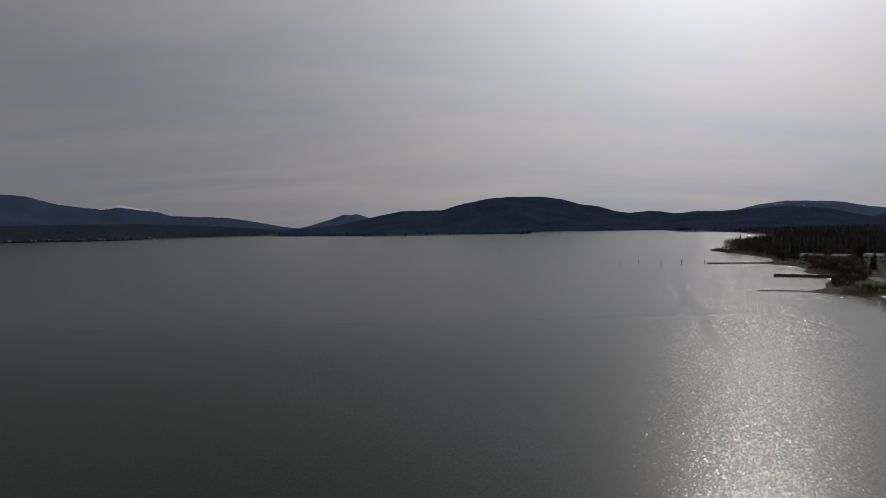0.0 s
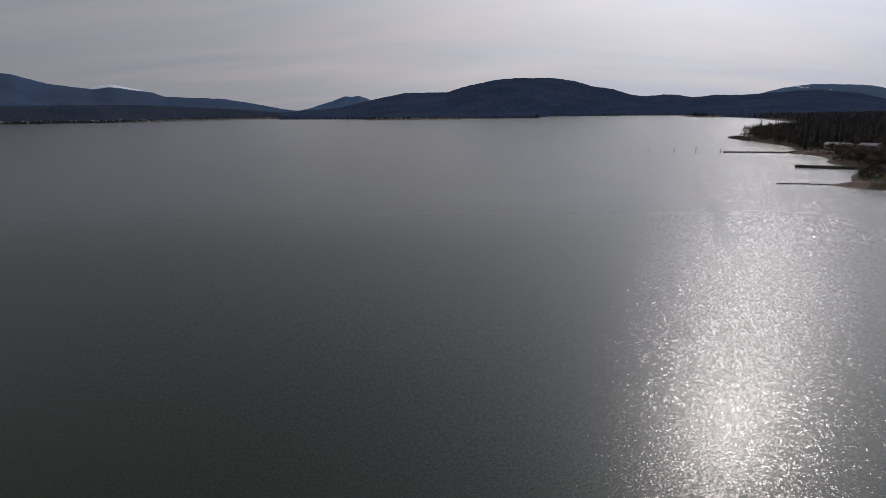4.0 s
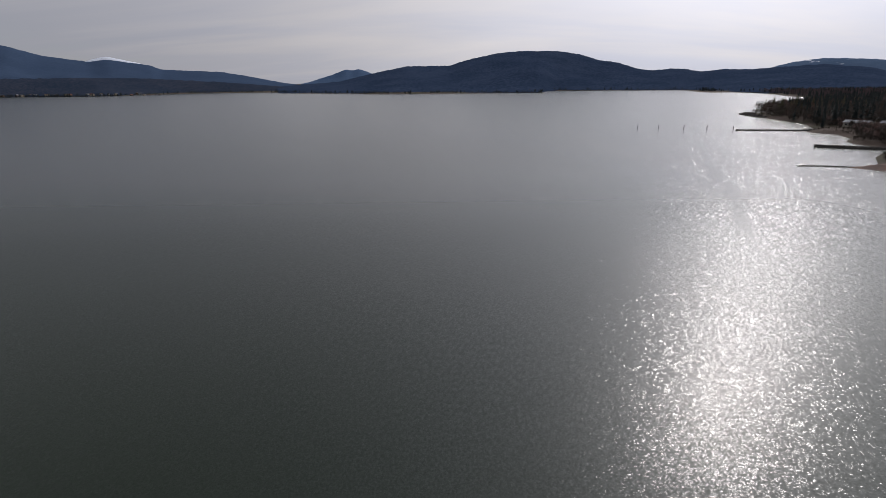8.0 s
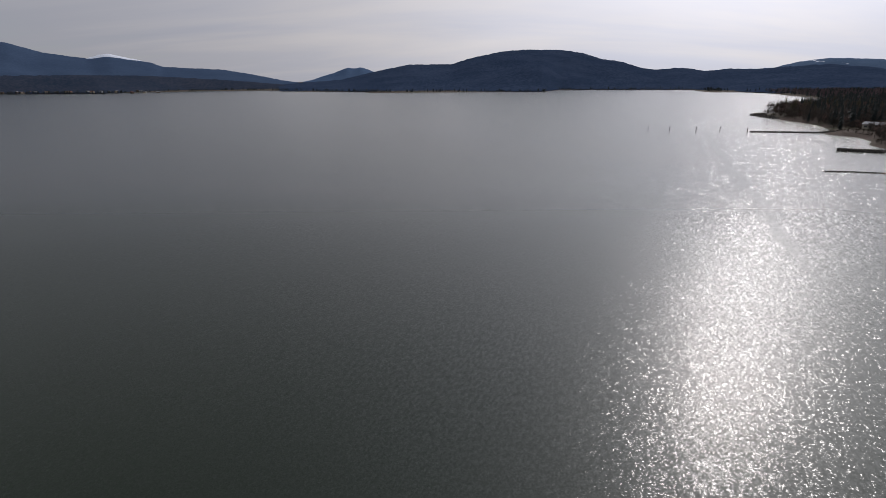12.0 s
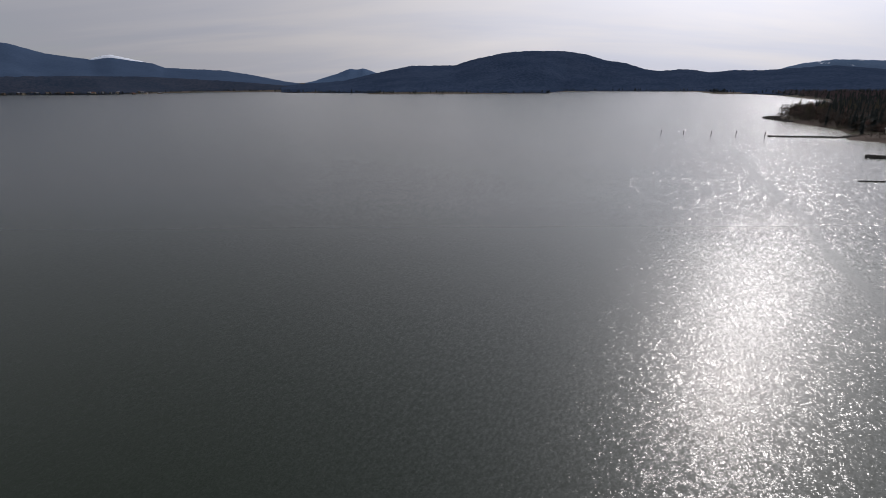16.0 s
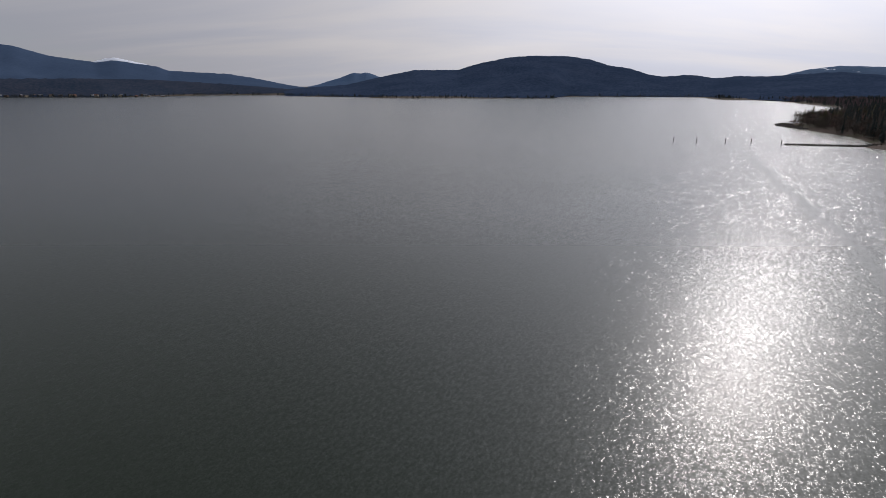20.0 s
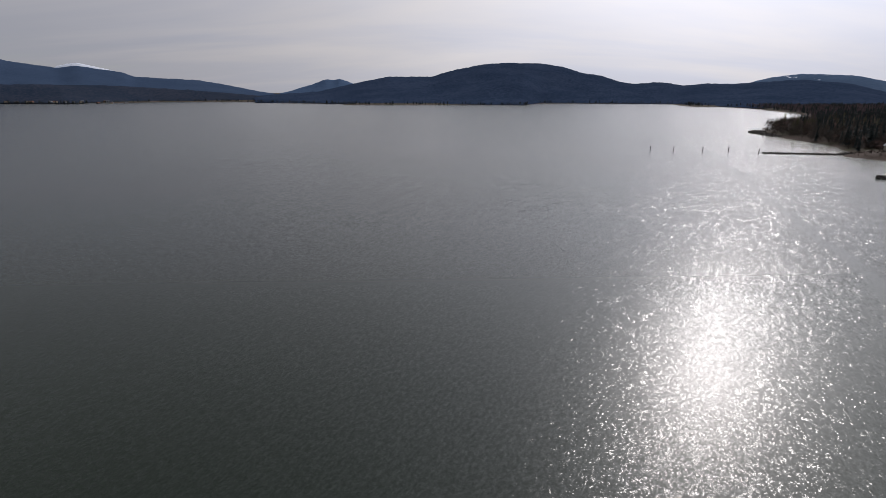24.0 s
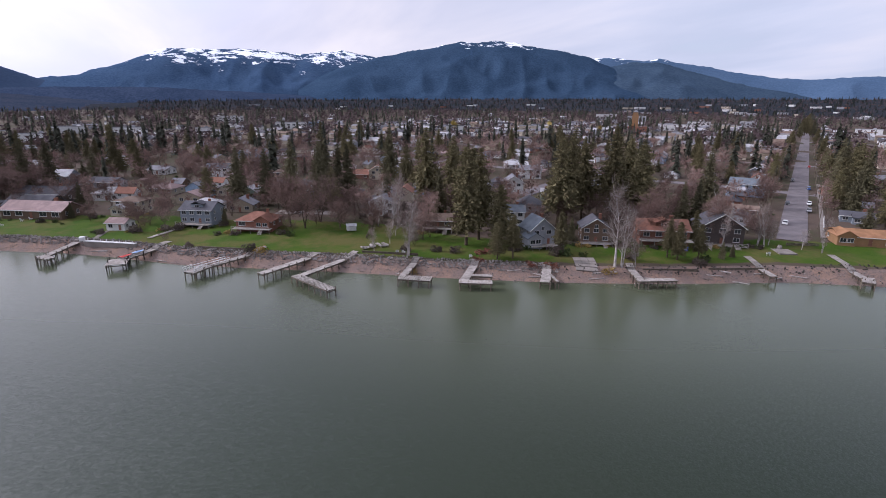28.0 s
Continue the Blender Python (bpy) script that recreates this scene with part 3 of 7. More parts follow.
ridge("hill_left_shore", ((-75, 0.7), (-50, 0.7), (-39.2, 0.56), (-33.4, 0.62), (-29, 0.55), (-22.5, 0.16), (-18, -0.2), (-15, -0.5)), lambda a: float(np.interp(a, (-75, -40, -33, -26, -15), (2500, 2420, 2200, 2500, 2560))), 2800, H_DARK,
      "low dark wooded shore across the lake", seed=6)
ridge("hill_right_wood", ((42.5, -0.2), (43.7, 0.26), (48.4, 0.8), (54.5, 1.33), (59.8, 1.22), (65.1, 1.3), (70, 1.0), (75, 0.7), (80, 0.3), (84, -0.2)), 1300, 2600, H_DARK, "dark wooded rise behind the town, tinted blue for haze", seed=7)
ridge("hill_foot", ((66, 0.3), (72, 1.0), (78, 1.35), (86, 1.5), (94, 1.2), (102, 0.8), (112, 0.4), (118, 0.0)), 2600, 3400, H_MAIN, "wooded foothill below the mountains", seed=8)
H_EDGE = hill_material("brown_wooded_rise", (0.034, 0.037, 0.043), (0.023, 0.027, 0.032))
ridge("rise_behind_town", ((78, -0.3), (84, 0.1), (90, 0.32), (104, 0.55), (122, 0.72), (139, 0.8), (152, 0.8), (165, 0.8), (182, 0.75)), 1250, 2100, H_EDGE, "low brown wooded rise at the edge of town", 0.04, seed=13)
ridge("hill_twin_hump", ((62, 0.6), (65.1, 1.37), (66.8, 2.35), (68.2, 2.68), (69.8, 2.11), (71.4, 3.0), (73.1, 3.45), (75.2, 2.75), (77.1, 2.02), (79, 1.5), (82, 1.0)), 3700, 4400, H_FAR, "two rounded summits tinted blue for haze", seed=9, back=1.06)
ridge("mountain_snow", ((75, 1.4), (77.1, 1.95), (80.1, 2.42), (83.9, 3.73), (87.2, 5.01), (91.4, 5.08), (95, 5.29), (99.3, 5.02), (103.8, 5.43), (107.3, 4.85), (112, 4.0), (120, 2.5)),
      3300, 4550, H_SNOW, "mountain with patches of snow near the top, tinted blue for haze", 0.085, seed=10, back=1.06)
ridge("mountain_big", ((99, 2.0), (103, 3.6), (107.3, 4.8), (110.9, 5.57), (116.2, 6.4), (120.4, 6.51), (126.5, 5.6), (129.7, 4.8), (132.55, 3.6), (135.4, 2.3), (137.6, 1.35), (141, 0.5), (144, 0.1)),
      2700, 4050, H_BIG, "broad wooded mountain with a dusting of snow, tinted dark blue for haze", 0.085, seed=11)
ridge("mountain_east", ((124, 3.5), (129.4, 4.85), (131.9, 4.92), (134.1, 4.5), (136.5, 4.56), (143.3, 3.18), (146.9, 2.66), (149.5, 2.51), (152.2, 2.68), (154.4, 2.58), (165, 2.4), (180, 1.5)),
      3950, 4500, H_EAST, "mountains tinted pale blue for distance haze", 0.085, seed=12)

# the spur's blue is haze put into its base colour
H_SPUR = hill_material("haze_tinted_spur", (0.047, 0.075, 0.111), (0.028, 0.048, 0.077))
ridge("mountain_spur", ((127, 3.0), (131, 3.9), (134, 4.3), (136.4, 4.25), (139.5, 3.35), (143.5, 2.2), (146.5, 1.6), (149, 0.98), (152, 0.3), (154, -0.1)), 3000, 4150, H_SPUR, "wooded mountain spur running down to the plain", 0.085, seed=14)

# ---------------------------------------------------------------- trees
def leaf_tuft(me, c, size, droop=0.0, n=3):
    """A few small crossed blades round c."""
    for _ in range(n):
        a, t = rnd(0, 2 * math.pi), rnd(-0.9, 0.9) - droop
        u = Vector((math.cos(a) * math.cos(t), math.sin(a) * math.cos(t), math.sin(t)))
        w = u.cross(Vector((rnd(-1, 1), rnd(-1, 1), rnd(-1, 1)))).normalized()
        o = Vector(c) + Vector((rnd(-1, 1), rnd(-1, 1), rnd(-1, 1))) * size * 0.35
        s = size * rnd(0.6, 1.2)
        me.add((o - w * s * 0.32, o + u * s, o + w * s * 0.32 + u * s * 0.1, o - u * s * 0.45), ((0, 1, 2, 3),))


def conifer_meshes(h, width, low, needles, tufts=4, whorls=22, shape=1.0, blades=3):
    """Trunk and crown of one spruce, fir or pine; low: where the crown begins."""
    trunk = Mesh()
    bend = rnd(-0.02, 0.02) * h
    pts = [(0, 0, -0.6), (bend * 0.3, 0, h * 0.3), (bend, bend * 0.5, h * 0.7), (bend, bend, h * 0.97)]
    rad = (h * 0.018, h * 0.014, h * 0.008, h * 0.002)
    for p, q, r0, r1 in zip(pts, pts[1:], rad, rad[1:]):
        trunk.rod(p, q, r0, r1, 7, False)
    crown = Mesh()
    for i in range(whorls):
        f = (i + 0.5) / whorls
        z = h * (low + (1 - low) * f)
        reach = 1.12 * width * ((1 - f) ** shape) * rnd(0.7, 1.2) + 0.3
        if f < 0.12:
            reach *= 0.55 + 3.5 * f
        turn = rnd(0, 6.28)
        count = max(4, int(7 * (reach / width) + 3))
        for b in range(count):
            if random.random() < 0.1:
                continue
            a = turn + 2 * math.pi * b / count + rnd(-0.25, 0.25)
            rr = reach * rnd(0.65, 1.18)
            tip_z = z - rr * rnd(0.05, 0.4) + (0.15 * rr if f > 0.7 else 0)
            base = Vector((bend * f, bend * f, z))
            tip = Vector((base.x + math.cos(a) * rr, base.y + math.sin(a) * rr, tip_z))
            if rr > 1.0:
                trunk.rod(base, base.lerp(tip, 0.75), 0.05, 0.015, 3, False)
            for j in range(tufts):
                g = (j + 0.7) / tufts
                leaf_tuft(crown, base.lerp(tip, g), (0.36 + 0.26 * rr * (1.05 - 0.5 * g) * 0.8) * 0.66, 0.25, blades)
    leaf_tuft(crown, (bend, bend, h * 0.98), 0.5, -0.8, 4)
    return trunk.done("trunk", BARK, True), crown.done("crown", needles)


def bare_meshes(h, spread, bark, twigs, forks=1, twig_n=900, low=0.25, fat=1.0, lean=0.1):
    """Crooked trunk with limbs from low up, and the crown of bare twigs, of one leafless tree."""
    trunk, crown = Mesh(), Mesh()
    ends = []

    def limb(p, d, length, r, depth):
        """A limb in bent pieces, with side branches along it."""
        pieces = 4 if depth < 2 else 3
        for i in range(pieces):
            d = (d + Vector((rnd(-1, 1), rnd(-1, 1), rnd(-0.3, 0.9))) * 0.20).normalized()
            q = p + d * length / pieces
            r1 = max(r * (0.78 if i < pieces - 1 else 0.45), h * 0.0006)
            trunk.rod(p, q, r, r1, 5 if depth < 2 else 3, False)
            if depth < 3:
                for _ in range(2 if depth < 2 else 1):
                    a = rnd(0, 6.283)
                    u = d.orthogonal().normalized()
                    u = u * math.cos(a) + d.cross(u) * math.sin(a)
                    limb(q, (d * 0.75 + u * rnd(0.6, 1.1) + Vector((0, 0, 0.15))).normalized(), length * rnd(0.42, 0.66) * (1 - 0.12 * i), r1 * 0.55, depth + 1)
            if depth >= 2 or i == pieces - 1:
                ends.append((q, d))
            p, r = q, r1

    for s in range(forks):
        a = 6.283 * s / forks + rnd(-0.4, 0.4)
        d = Vector((math.cos(a), math.sin(a), 0)) * (lean if forks == 1 else 0.22) + Vector((0, 0, 1))
        p, d, r = Vector((0, 0, -0.5)), d.normalized(), h * 0.016 / forks ** 0.4
        steps = 11
        for i in range(steps):
            f = (i + 1) / steps
            d = (d + Vector((rnd(-1, 1), rnd(-1, 1), 0.4)) * 0.11).normalized()
            q = p + d * h * 0.92 / steps
            r1 = r * (0.90 if f < low else 0.80)
            trunk.rod(p, q, r, r1, 7, False)
            if f >= low:
                g = (f - low) / (1.001 - low)
                for _ in range(2 if forks > 1 or g > 0.75 else 3):
                    a = rnd(0, 6.283)
                    out = Vector((math.cos(a), math.sin(a), 0)) * spread * 1.7 + Vector((0, 0, 0.45 + 0.7 * g))
                    limb(q, out.normalized(), h * spread * (0.30 + 0.42 * math.sin(math.pi * min(0.95, 0.22 + 0.75 * g))) * rnd(0.6, 1.1), r1 * 0.5, 1 if g < 0.8 else 2)
            p, r = q, r1
        ends.append((p, d))
    share = twig_n / len(ends)
    for q, d in ends:
        for _ in range(int(share + random.random())):
            u = (d * 0.9 + Vector((rnd(-1, 1), rnd(-1, 1), rnd(-0.5, 0.9)))).normalized()
            ln = h * rnd(0.03, 0.085)
            w = u.orthogonal().normalized() * h * fat * 0.0016
            a = q - u * rnd(0, 0.3) * ln
            b = a + u * ln
            crown.add((a - w, a + w, b + w * 0.3, b - w * 0.3), ((0, 1, 2, 3),))
            for _k in range(2):
                v = (u + Vector((rnd(-1, 1), rnd(-1, 1), rnd(-0.6, 0.8)))).normalized()
                c = a.lerp(b, rnd(0.2, 0.9))
                e = c + v * ln * rnd(0.4, 0.8)
                w2 = v.orthogonal().normalized() * h * fat * 0.0013
                crown.add((c - w2, c + w2, e), ((0, 1, 2),))
    k = h / max(p[2] for p in crown.v)
    for m in (trunk, crown):
        m.v = [(x * k, y * k, z * k) for x, y, z in m.v]
    return trunk.done("trunk", bark, True), crown.done("crown", twigs)


def bush_mesh(w, h, leaves, n=160):
    crown = Mesh()
    lobes = [(rnd(-0.3, 0.3) * w, rnd(-0.3, 0.3) * w, rnd(0.22, 0.42) * w, rnd(0.45, 1.0) * h) for _ in range(6)]
    for i in range(n):
        ox, oy, lw, lh = lobes[i % 6]
        a, r, f = rnd(0, 6.28), math.sqrt(rnd(0.05, 1)), random.random()
        k = math.sqrt(max(0.05, 1 - (f * 0.95) ** 2))
        leaf_tuft(crown, (ox + math.cos(a) * r * lw * k, oy + math.sin(a) * r * lw * k, lh * f), 0.12 + 0.09 * w * rnd(0.4, 1.3), 0, 2)
    return crown.done("foliage", leaves)


random.seed(11)
FIRS = [conifer_meshes(h, w, low, NEEDLES, 9, 36, s, 4) for h, w, low, s in ((23, 4.4, 0.10, 0.8), (20, 4.0, 0.06, 0.85), (25, 4.6, 0.14, 0.75), (17, 3.7, 0.05, 0.9), (13, 3.1, 0.03, 0.9))]
PINES = [conifer_meshes(h, w, low, PINE, 9, 32, s, 4) for h, w, low, s in ((25, 4.8, 0.22, 0.55), (22, 4.5, 0.26, 0.5), (24, 4.4, 0.15, 0.6), (19, 4.4, 0.18, 0.55))]
SLIM_FIRS = [conifer_meshes(h, w, 0.05, NEEDLES, 6, 26, 0.85, 3) for h, w in ((18, 4.1), (15, 3.8), (20, 4.3), (11, 3.1))]
BARES = [bare_meshes(h, s, BARK, TWIGS, f, 2600, 0.22, 1.1) for h, s, f in ((15, 0.50, 1), (13, 0.55, 2), (17, 0.45, 1), (11, 0.6, 2))]
SLIM_BARES = [bare_meshes(h, s, BARK, TWIGS, 1, 900, 0.2, 2.6) for h, s in ((14, 0.5), (11, 0.6), (16, 0.45))]
BIRCHES = [bare_meshes(h, s, PALE_BARK, PALE_TWIGS, f, 1100, 0.24, 0.5, 0.04) for h, s, f in ((21, 0.30, 1), (17, 0.28, 2), (12, 0.36, 1))]
YELLOWS = [bare_meshes(12, 0.55, BARK, BUDS, 1, 2600, 0.2, 1.6)]

TREE_KINDS = {
    "fir": (FIRS, "conifer_tree", "tall dark green fir with drooping boughs"),
    "pine": (PINES, "pine_tree", "tall olive green pine with a bare lower trunk"),
    "slim": (SLIM_FIRS, "conifer_tree", "dark green conifer among the houses"),
    "bare": (BARES, "bare_tree", "leafless brown tree with a wide crown"),
    "slimbare": (SLIM_BARES, "bare_tree", "leafless brown tree between houses"),
    "birch": (BIRCHES, "birch_tree", "leafless pale-barked tree with fine twigs"),
    "yellow": (YELLOWS, "budding_tree", "tree with yellow spring buds"),
}
TAKEN = []


def tree(kind, x, y, size=1.0, which=None, stretch=1.0):
    meshes, name, label = TREE_KINDS[kind]
    trunk, crown = meshes[random.randrange(len(meshes)) if which is None else which]
    m = Matrix.Translation((x, y, level(x, y) - 0.1)) @ Matrix.Rotation(rnd(0, 6.28), 4, "Z") @ Matrix.Diagonal((size * stretch, size * stretch, size, 1))
    root = thing(name, label, "tree", m, "trees of the town")
    part("trunk", trunk, root)
    part("crown", crown, root)
    TAKEN.append((x, y, 2.0))
    return root


BUSHES = {"green": bush_mesh(2.6, 1.8, SHRUB), "red": bush_mesh(3.2, 1.5, RED_SHRUB), "ochre": bush_mesh(3.4, 1.9, OCHRE_SHRUB), "brown": bush_mesh(4.0, 2.4, BRUSH, 240)}
BUSH_LABEL = {"green": "dense dark green evergreen shrub", "red": "low reddish bare shrub by the bank", "ochre": "ochre yellow willow shrub by the bank", "brown": "tangled brown leafless shrub"}


def bush(kind, x, y, size=1.0):
    m = Matrix.Translation((x, y, level(x, y) - 0.1)) @ Matrix.Rotation(rnd(0, 6.28), 4, "Z") @ Matrix.Scale(size, 4)
    return solid("shrub", BUSHES[kind], BUSH_LABEL[kind], "shrub", m, "garden shrubs")


# trees that stand in the lakeside gardens
for kind, x, y, size, which in (
        ("bare", 157.3, 21.2, 1.15, 1), ("bare", 162.8, 15.5, 1.15, 1), ("bare", 160, 25, 1.05, 0), ("bare", 155.5, 26.5, 0.62, 3),
        ("fir", 200.3, 36.3, 0.9, 0), ("fir", 196.5, 27.1, 1.0, 1), ("fir", 186, 20, 0.95, 2), ("fir", 180, 12, 1.0, 0), 
        ("fir", 190, 8, 1.05, 2), ("fir", 184, 1, 0.95, 0), ("fir", 207, -1, 1.0, 1), ("fir", 220.8, -27, 1.05, 2), ("pine", 168, -22, 1.1, 0), ("pine", 160, -28, 1.05, 2),
        ("fir", 152, -20, 0.95, 3), ("pine", 146, -26, 1.05, 1), ("pine", 122.5, -14.4, 1.05, 2), ("pine", 126, -20, 1.0, 0), ("pine", 133, -22, 1.1, 1),
        ("pine", 109.1, -16, 0.52, 3), ("pine", 107.7, -19.5, 0.5, 1), ("pine", 128.3, -48, 1.05, 0), ("pine", 130.6, -53, 1.1, 2), ("pine", 132, -60, 1.1, 1), ("pine", 126, -66, 1.15, 0),
        ("pine", 140, -58, 1.1, 2), ("pine", 122, -74, 1.1, 1), ("fir", 115.5, -43.1, 0.5, 4), ("pine", 150, -70, 1.1, 0), ("pine", 136, -76, 1.1, 2), ("pine", 140, -86, 1.1, 1), ("fir", 146, -92, 1.1, 0),
        ("fir", 111.9, -87.1, 0.85, 3), ("fir", 113, -82, 0.7, 1), ("pine", 90.7, -55.5, 0.5, 3), ("fir", 87.2, -70.5, 0.26, 4), ("fir", 118, -98, 1.0, 0),
        ("birch", 94, -39.2, 1.08, 0), ("birch", 93.2, -40.5, 0.95, 1), ("birch", 92, -43.6, 0.72, 2), ("birch", 119.6, 3.4, 0.72, 1), ("birch", 120.6, 2.6, 0.8, 0), ("birch", 132, 3.5, 0.62, 2), ("birch", 127, 9.5, 0.55, 2),
        ("birch", 146, -2, 0.8, 1), ("birch", 150, 1, 0.85, 1), ("birch", 152, -6, 0.8, 0), ("birch", 91, -85.4, 0.72, 1), ("birch", 89.8, -88.2, 0.65, 2), ("birch", 99, -80, 0.75, 0), ("birch", 95, -77, 0.7, 1),
        ("fir", 170.6, 42.5, 0.42, 4), ("fir", 211.7, 85.6, 0.55, 3), ("fir", 206, 92, 0.36, 4), ("bare", 178.9, 63, 0.45, 3), ("bare", 177.7, 59, 0.4, 1), ("bare", 184, 68, 0.5, 0), ("bare", 160, 58, 0.22, 3),
        ("bare", 97.5, -78.5, 0.78, 2), ("bare", 92, -87.8, 0.62, 0), ("bare", 94.2, -44.8, 0.42, 3), ("birch", 79.6, -94, 0.45, 1), ("pine", 92.9, -54.6, 0.4, 0), ("fir", 87.5, -67.2, 0.34, 4),
        ("fir", 262, 144, 1.0, 2), ("fir", 256, 136, 0.95, 1), ("fir", 268, 138, 1.0, 0), ("fir", 248, 128, 0.9, 3),
        ("fir", 254, 118, 1.0, 2), ("fir", 246, 108, 0.95, 0), ("fir", 262, 104, 1.05, 1), ("bare", 236, 124, 0.9, 0), ("bare", 240, 116, 0.9, 1), ("bare", 214, 103, 0.6, 2), ("bare", 222, 92, 0.8, 1),
        ("birch", 88, -112, 0.6, 2), ("bare", 103, -62, 0.8, 2), ("bare", 112, -66, 0.85, 0), ("bare", 118, -58, 0.9, 1), ("bare", 106, -90, 0.6, 1), ("bare", 100, -94, 0.55, 0),
        ("pine", 88.5, -60, 0.42, 1), ("bare", 96.3, -59.8, 0.5, 2), ("pine", 98.5, -70.5, 0.4, 2), ("birch", 89.5, -86, 0.6, 0), ("birch", 83.5, -92, 0.5, 2), ("bare", 103.5, -54.5, 0.55, 0), ("pine", 106.2, -32.5, 0.5, 1), ("birch", 139, -0.5, 0.7, 2), ("bare", 134, -9, 0.6, 3), ("fir", 181, 52.5, 0.35, 4), ("bare", 200, 66, 0.45, 1), ("fir", 198.5, 86, 0.4, 4), ("bare", 192, 80, 0.4, 0), ("bare", 183, 60, 0.42, 2), ("bare", 128, -2, 0.5, 3), ("bare", 132, -6, 0.6, 1), ("bare", 140, 6, 0.6, 2), ("bare", 143, -12, 0.7, 0), ("pine", 118, -22, 0.85, 3)):
    tree(kind, x, y, size * (1.12 if kind == "bare" else 1), which, 1.15 if kind == "bare" else 1.0)
# a round dense clump by the playing field, and the grove behind it
for x, y, size, wide in ((225.6, 141.8, 0.62, 1.75), (230, 146, 0.55, 1.8), (222, 146, 0.5, 1.8), (234, 140, 0.64, 1.7), (228, 136, 0.56, 1.7), (219.5, 141, 0.42, 1.8)):
    tree("pine", x, y, size, 3, wide)
for x, y, size in ((243, 122, 1.15), (247, 116, 1.1), (252, 126, 1.2), (250, 110, 1.15), (257, 121, 1.2), (244, 104, 1.05), (239, 111, 1.0), (258, 111, 1.2), (262, 128, 1.1), (266, 118, 1.2), (236, 118, 0.95)):
    tree("bare", x, y, size, random.choice((0, 1)), 1.25)
for kind, x, y, size in (
        ("red", 114, -15, 1.1), ("red", 103, -21.5, 0.9), ("red", 100.5, -25.5, 1.0), ("red", 110.5, -11.5, 0.9), ("ochre", 93, -36.5, 0.95), ("ochre", 138.5, 35.5, 1.1), ("brown", 141, 38, 0.9),
        ("ochre", 113.5, 4, 0.6), ("green", 112.5, -38, 1.0), ("green", 104.5, -33, 1.3), ("brown", 106, -31, 1.0), ("green", 102.5, -36.5, 0.9), ("brown", 172, 66, 0.9), ("brown", 151, 52, 0.6),
        ("green", 88, -62, 1.2), ("brown", 86.5, -58.5, 0.8), ("green", 91, -74, 0.9), ("brown", 124, 2, 0.7), ("ochre", 210, 158, 2.0), ("ochre", 214, 163, 1.8),
                ("green", 97.5, -49, 0.8), ("brown", 118, -9, 0.8), ("brown", 121, -5, 0.7), ("green", 106, -52, 0.9), ("brown", 95.6, -45.5, 0.7)):
    bush(kind, x, y, size)

# ---------------------------------------------------------------- houses
def window_meshes(w, h):
    fr = Mesh()
    t = 0.085
    for c, s in (((0, 0, h / 2 - t / 2), (w, 0.14, t)), ((0, 0, -h / 2 + t / 2), (w, 0.14, t)), ((-w / 2 + t / 2, 0, 0), (t, 0.139, h - 2 * t)),
                 ((w / 2 - t / 2, 0, 0), (t, 0.139, h - 2 * t)), ((0, 0.012, 0), (0.07, 0.10, h - 2 * t))):
        fr.box(c, s)
    pane = Mesh().box((0, 0.03, 0), (w - 2 * t + 0.02, 0.04, h - 2 * t + 0.02))
    sill = Mesh().box((0, -0.06, -h / 2 - 0.04), (w + 0.2, 0.2, 0.07))
    return fr.done("window", TRIM), pane.done("pane", GLASS), sill.done("sill", TRIM)


WIN = {k: window_meshes(*k) for k in ((1.2, 1.3), (1.8, 1.4), (2.6, 1.6), (1.0, 1.9), (3.4, 2.1))}
DOOR = Mesh().box((0, 0, 1.02), (0.95, 0.1, 2.04)).done("door", WALLS["brick"])
HANDLE = Mesh().rod((0.33, -0.09, 1.0), (0.33, -0.09, 1.12), 0.02, None, 6).done("door_handle", WHITE)
TREAD = Mesh().box((0, 0, 0), (1.4, 0.32, 0.08)).done("stair_tread", DECKING)
CHIMNEY = Mesh().box((0, 0, 0), (0.9, 0.7, 3.0)).box((0, 0, 1.5), (1.05, 0.85, 0.2)).done("chimney", WALLS["brick"])


def wall_mesh(w, d, h, rise, mat, gable, z0=-1.0):
    """Walls with gable ends at both sides (gable 'x') or front and back (gable 'y'); none for a hip."""
    m = Mesh()
    x, y = w / 2, d / 2
    m.add([(i, j, z) for z in (z0, h) for i, j in ((-x, -y), (x, -y), (x, y), (-x, y))],
          ((0, 1, 5, 4), (1, 2, 6, 5), (2, 3, 7, 6), (3, 0, 4, 7), (4, 5, 6, 7)))
    if gable == "x":
        m.add([(-x, -y, h), (-x, y, h), (-x, 0, h + rise), (x, -y, h), (x, y, h), (x, 0, h + rise)], ((0, 2, 1), (3, 4, 5)))
    elif gable == "y":
        m.add([(-x, -y, h), (x, -y, h), (0, -y, h + rise), (-x, y, h), (x, y, h), (0, y, h + rise)], ((0, 1, 2), (3, 5, 4)))
    return m.done("wall", mat)


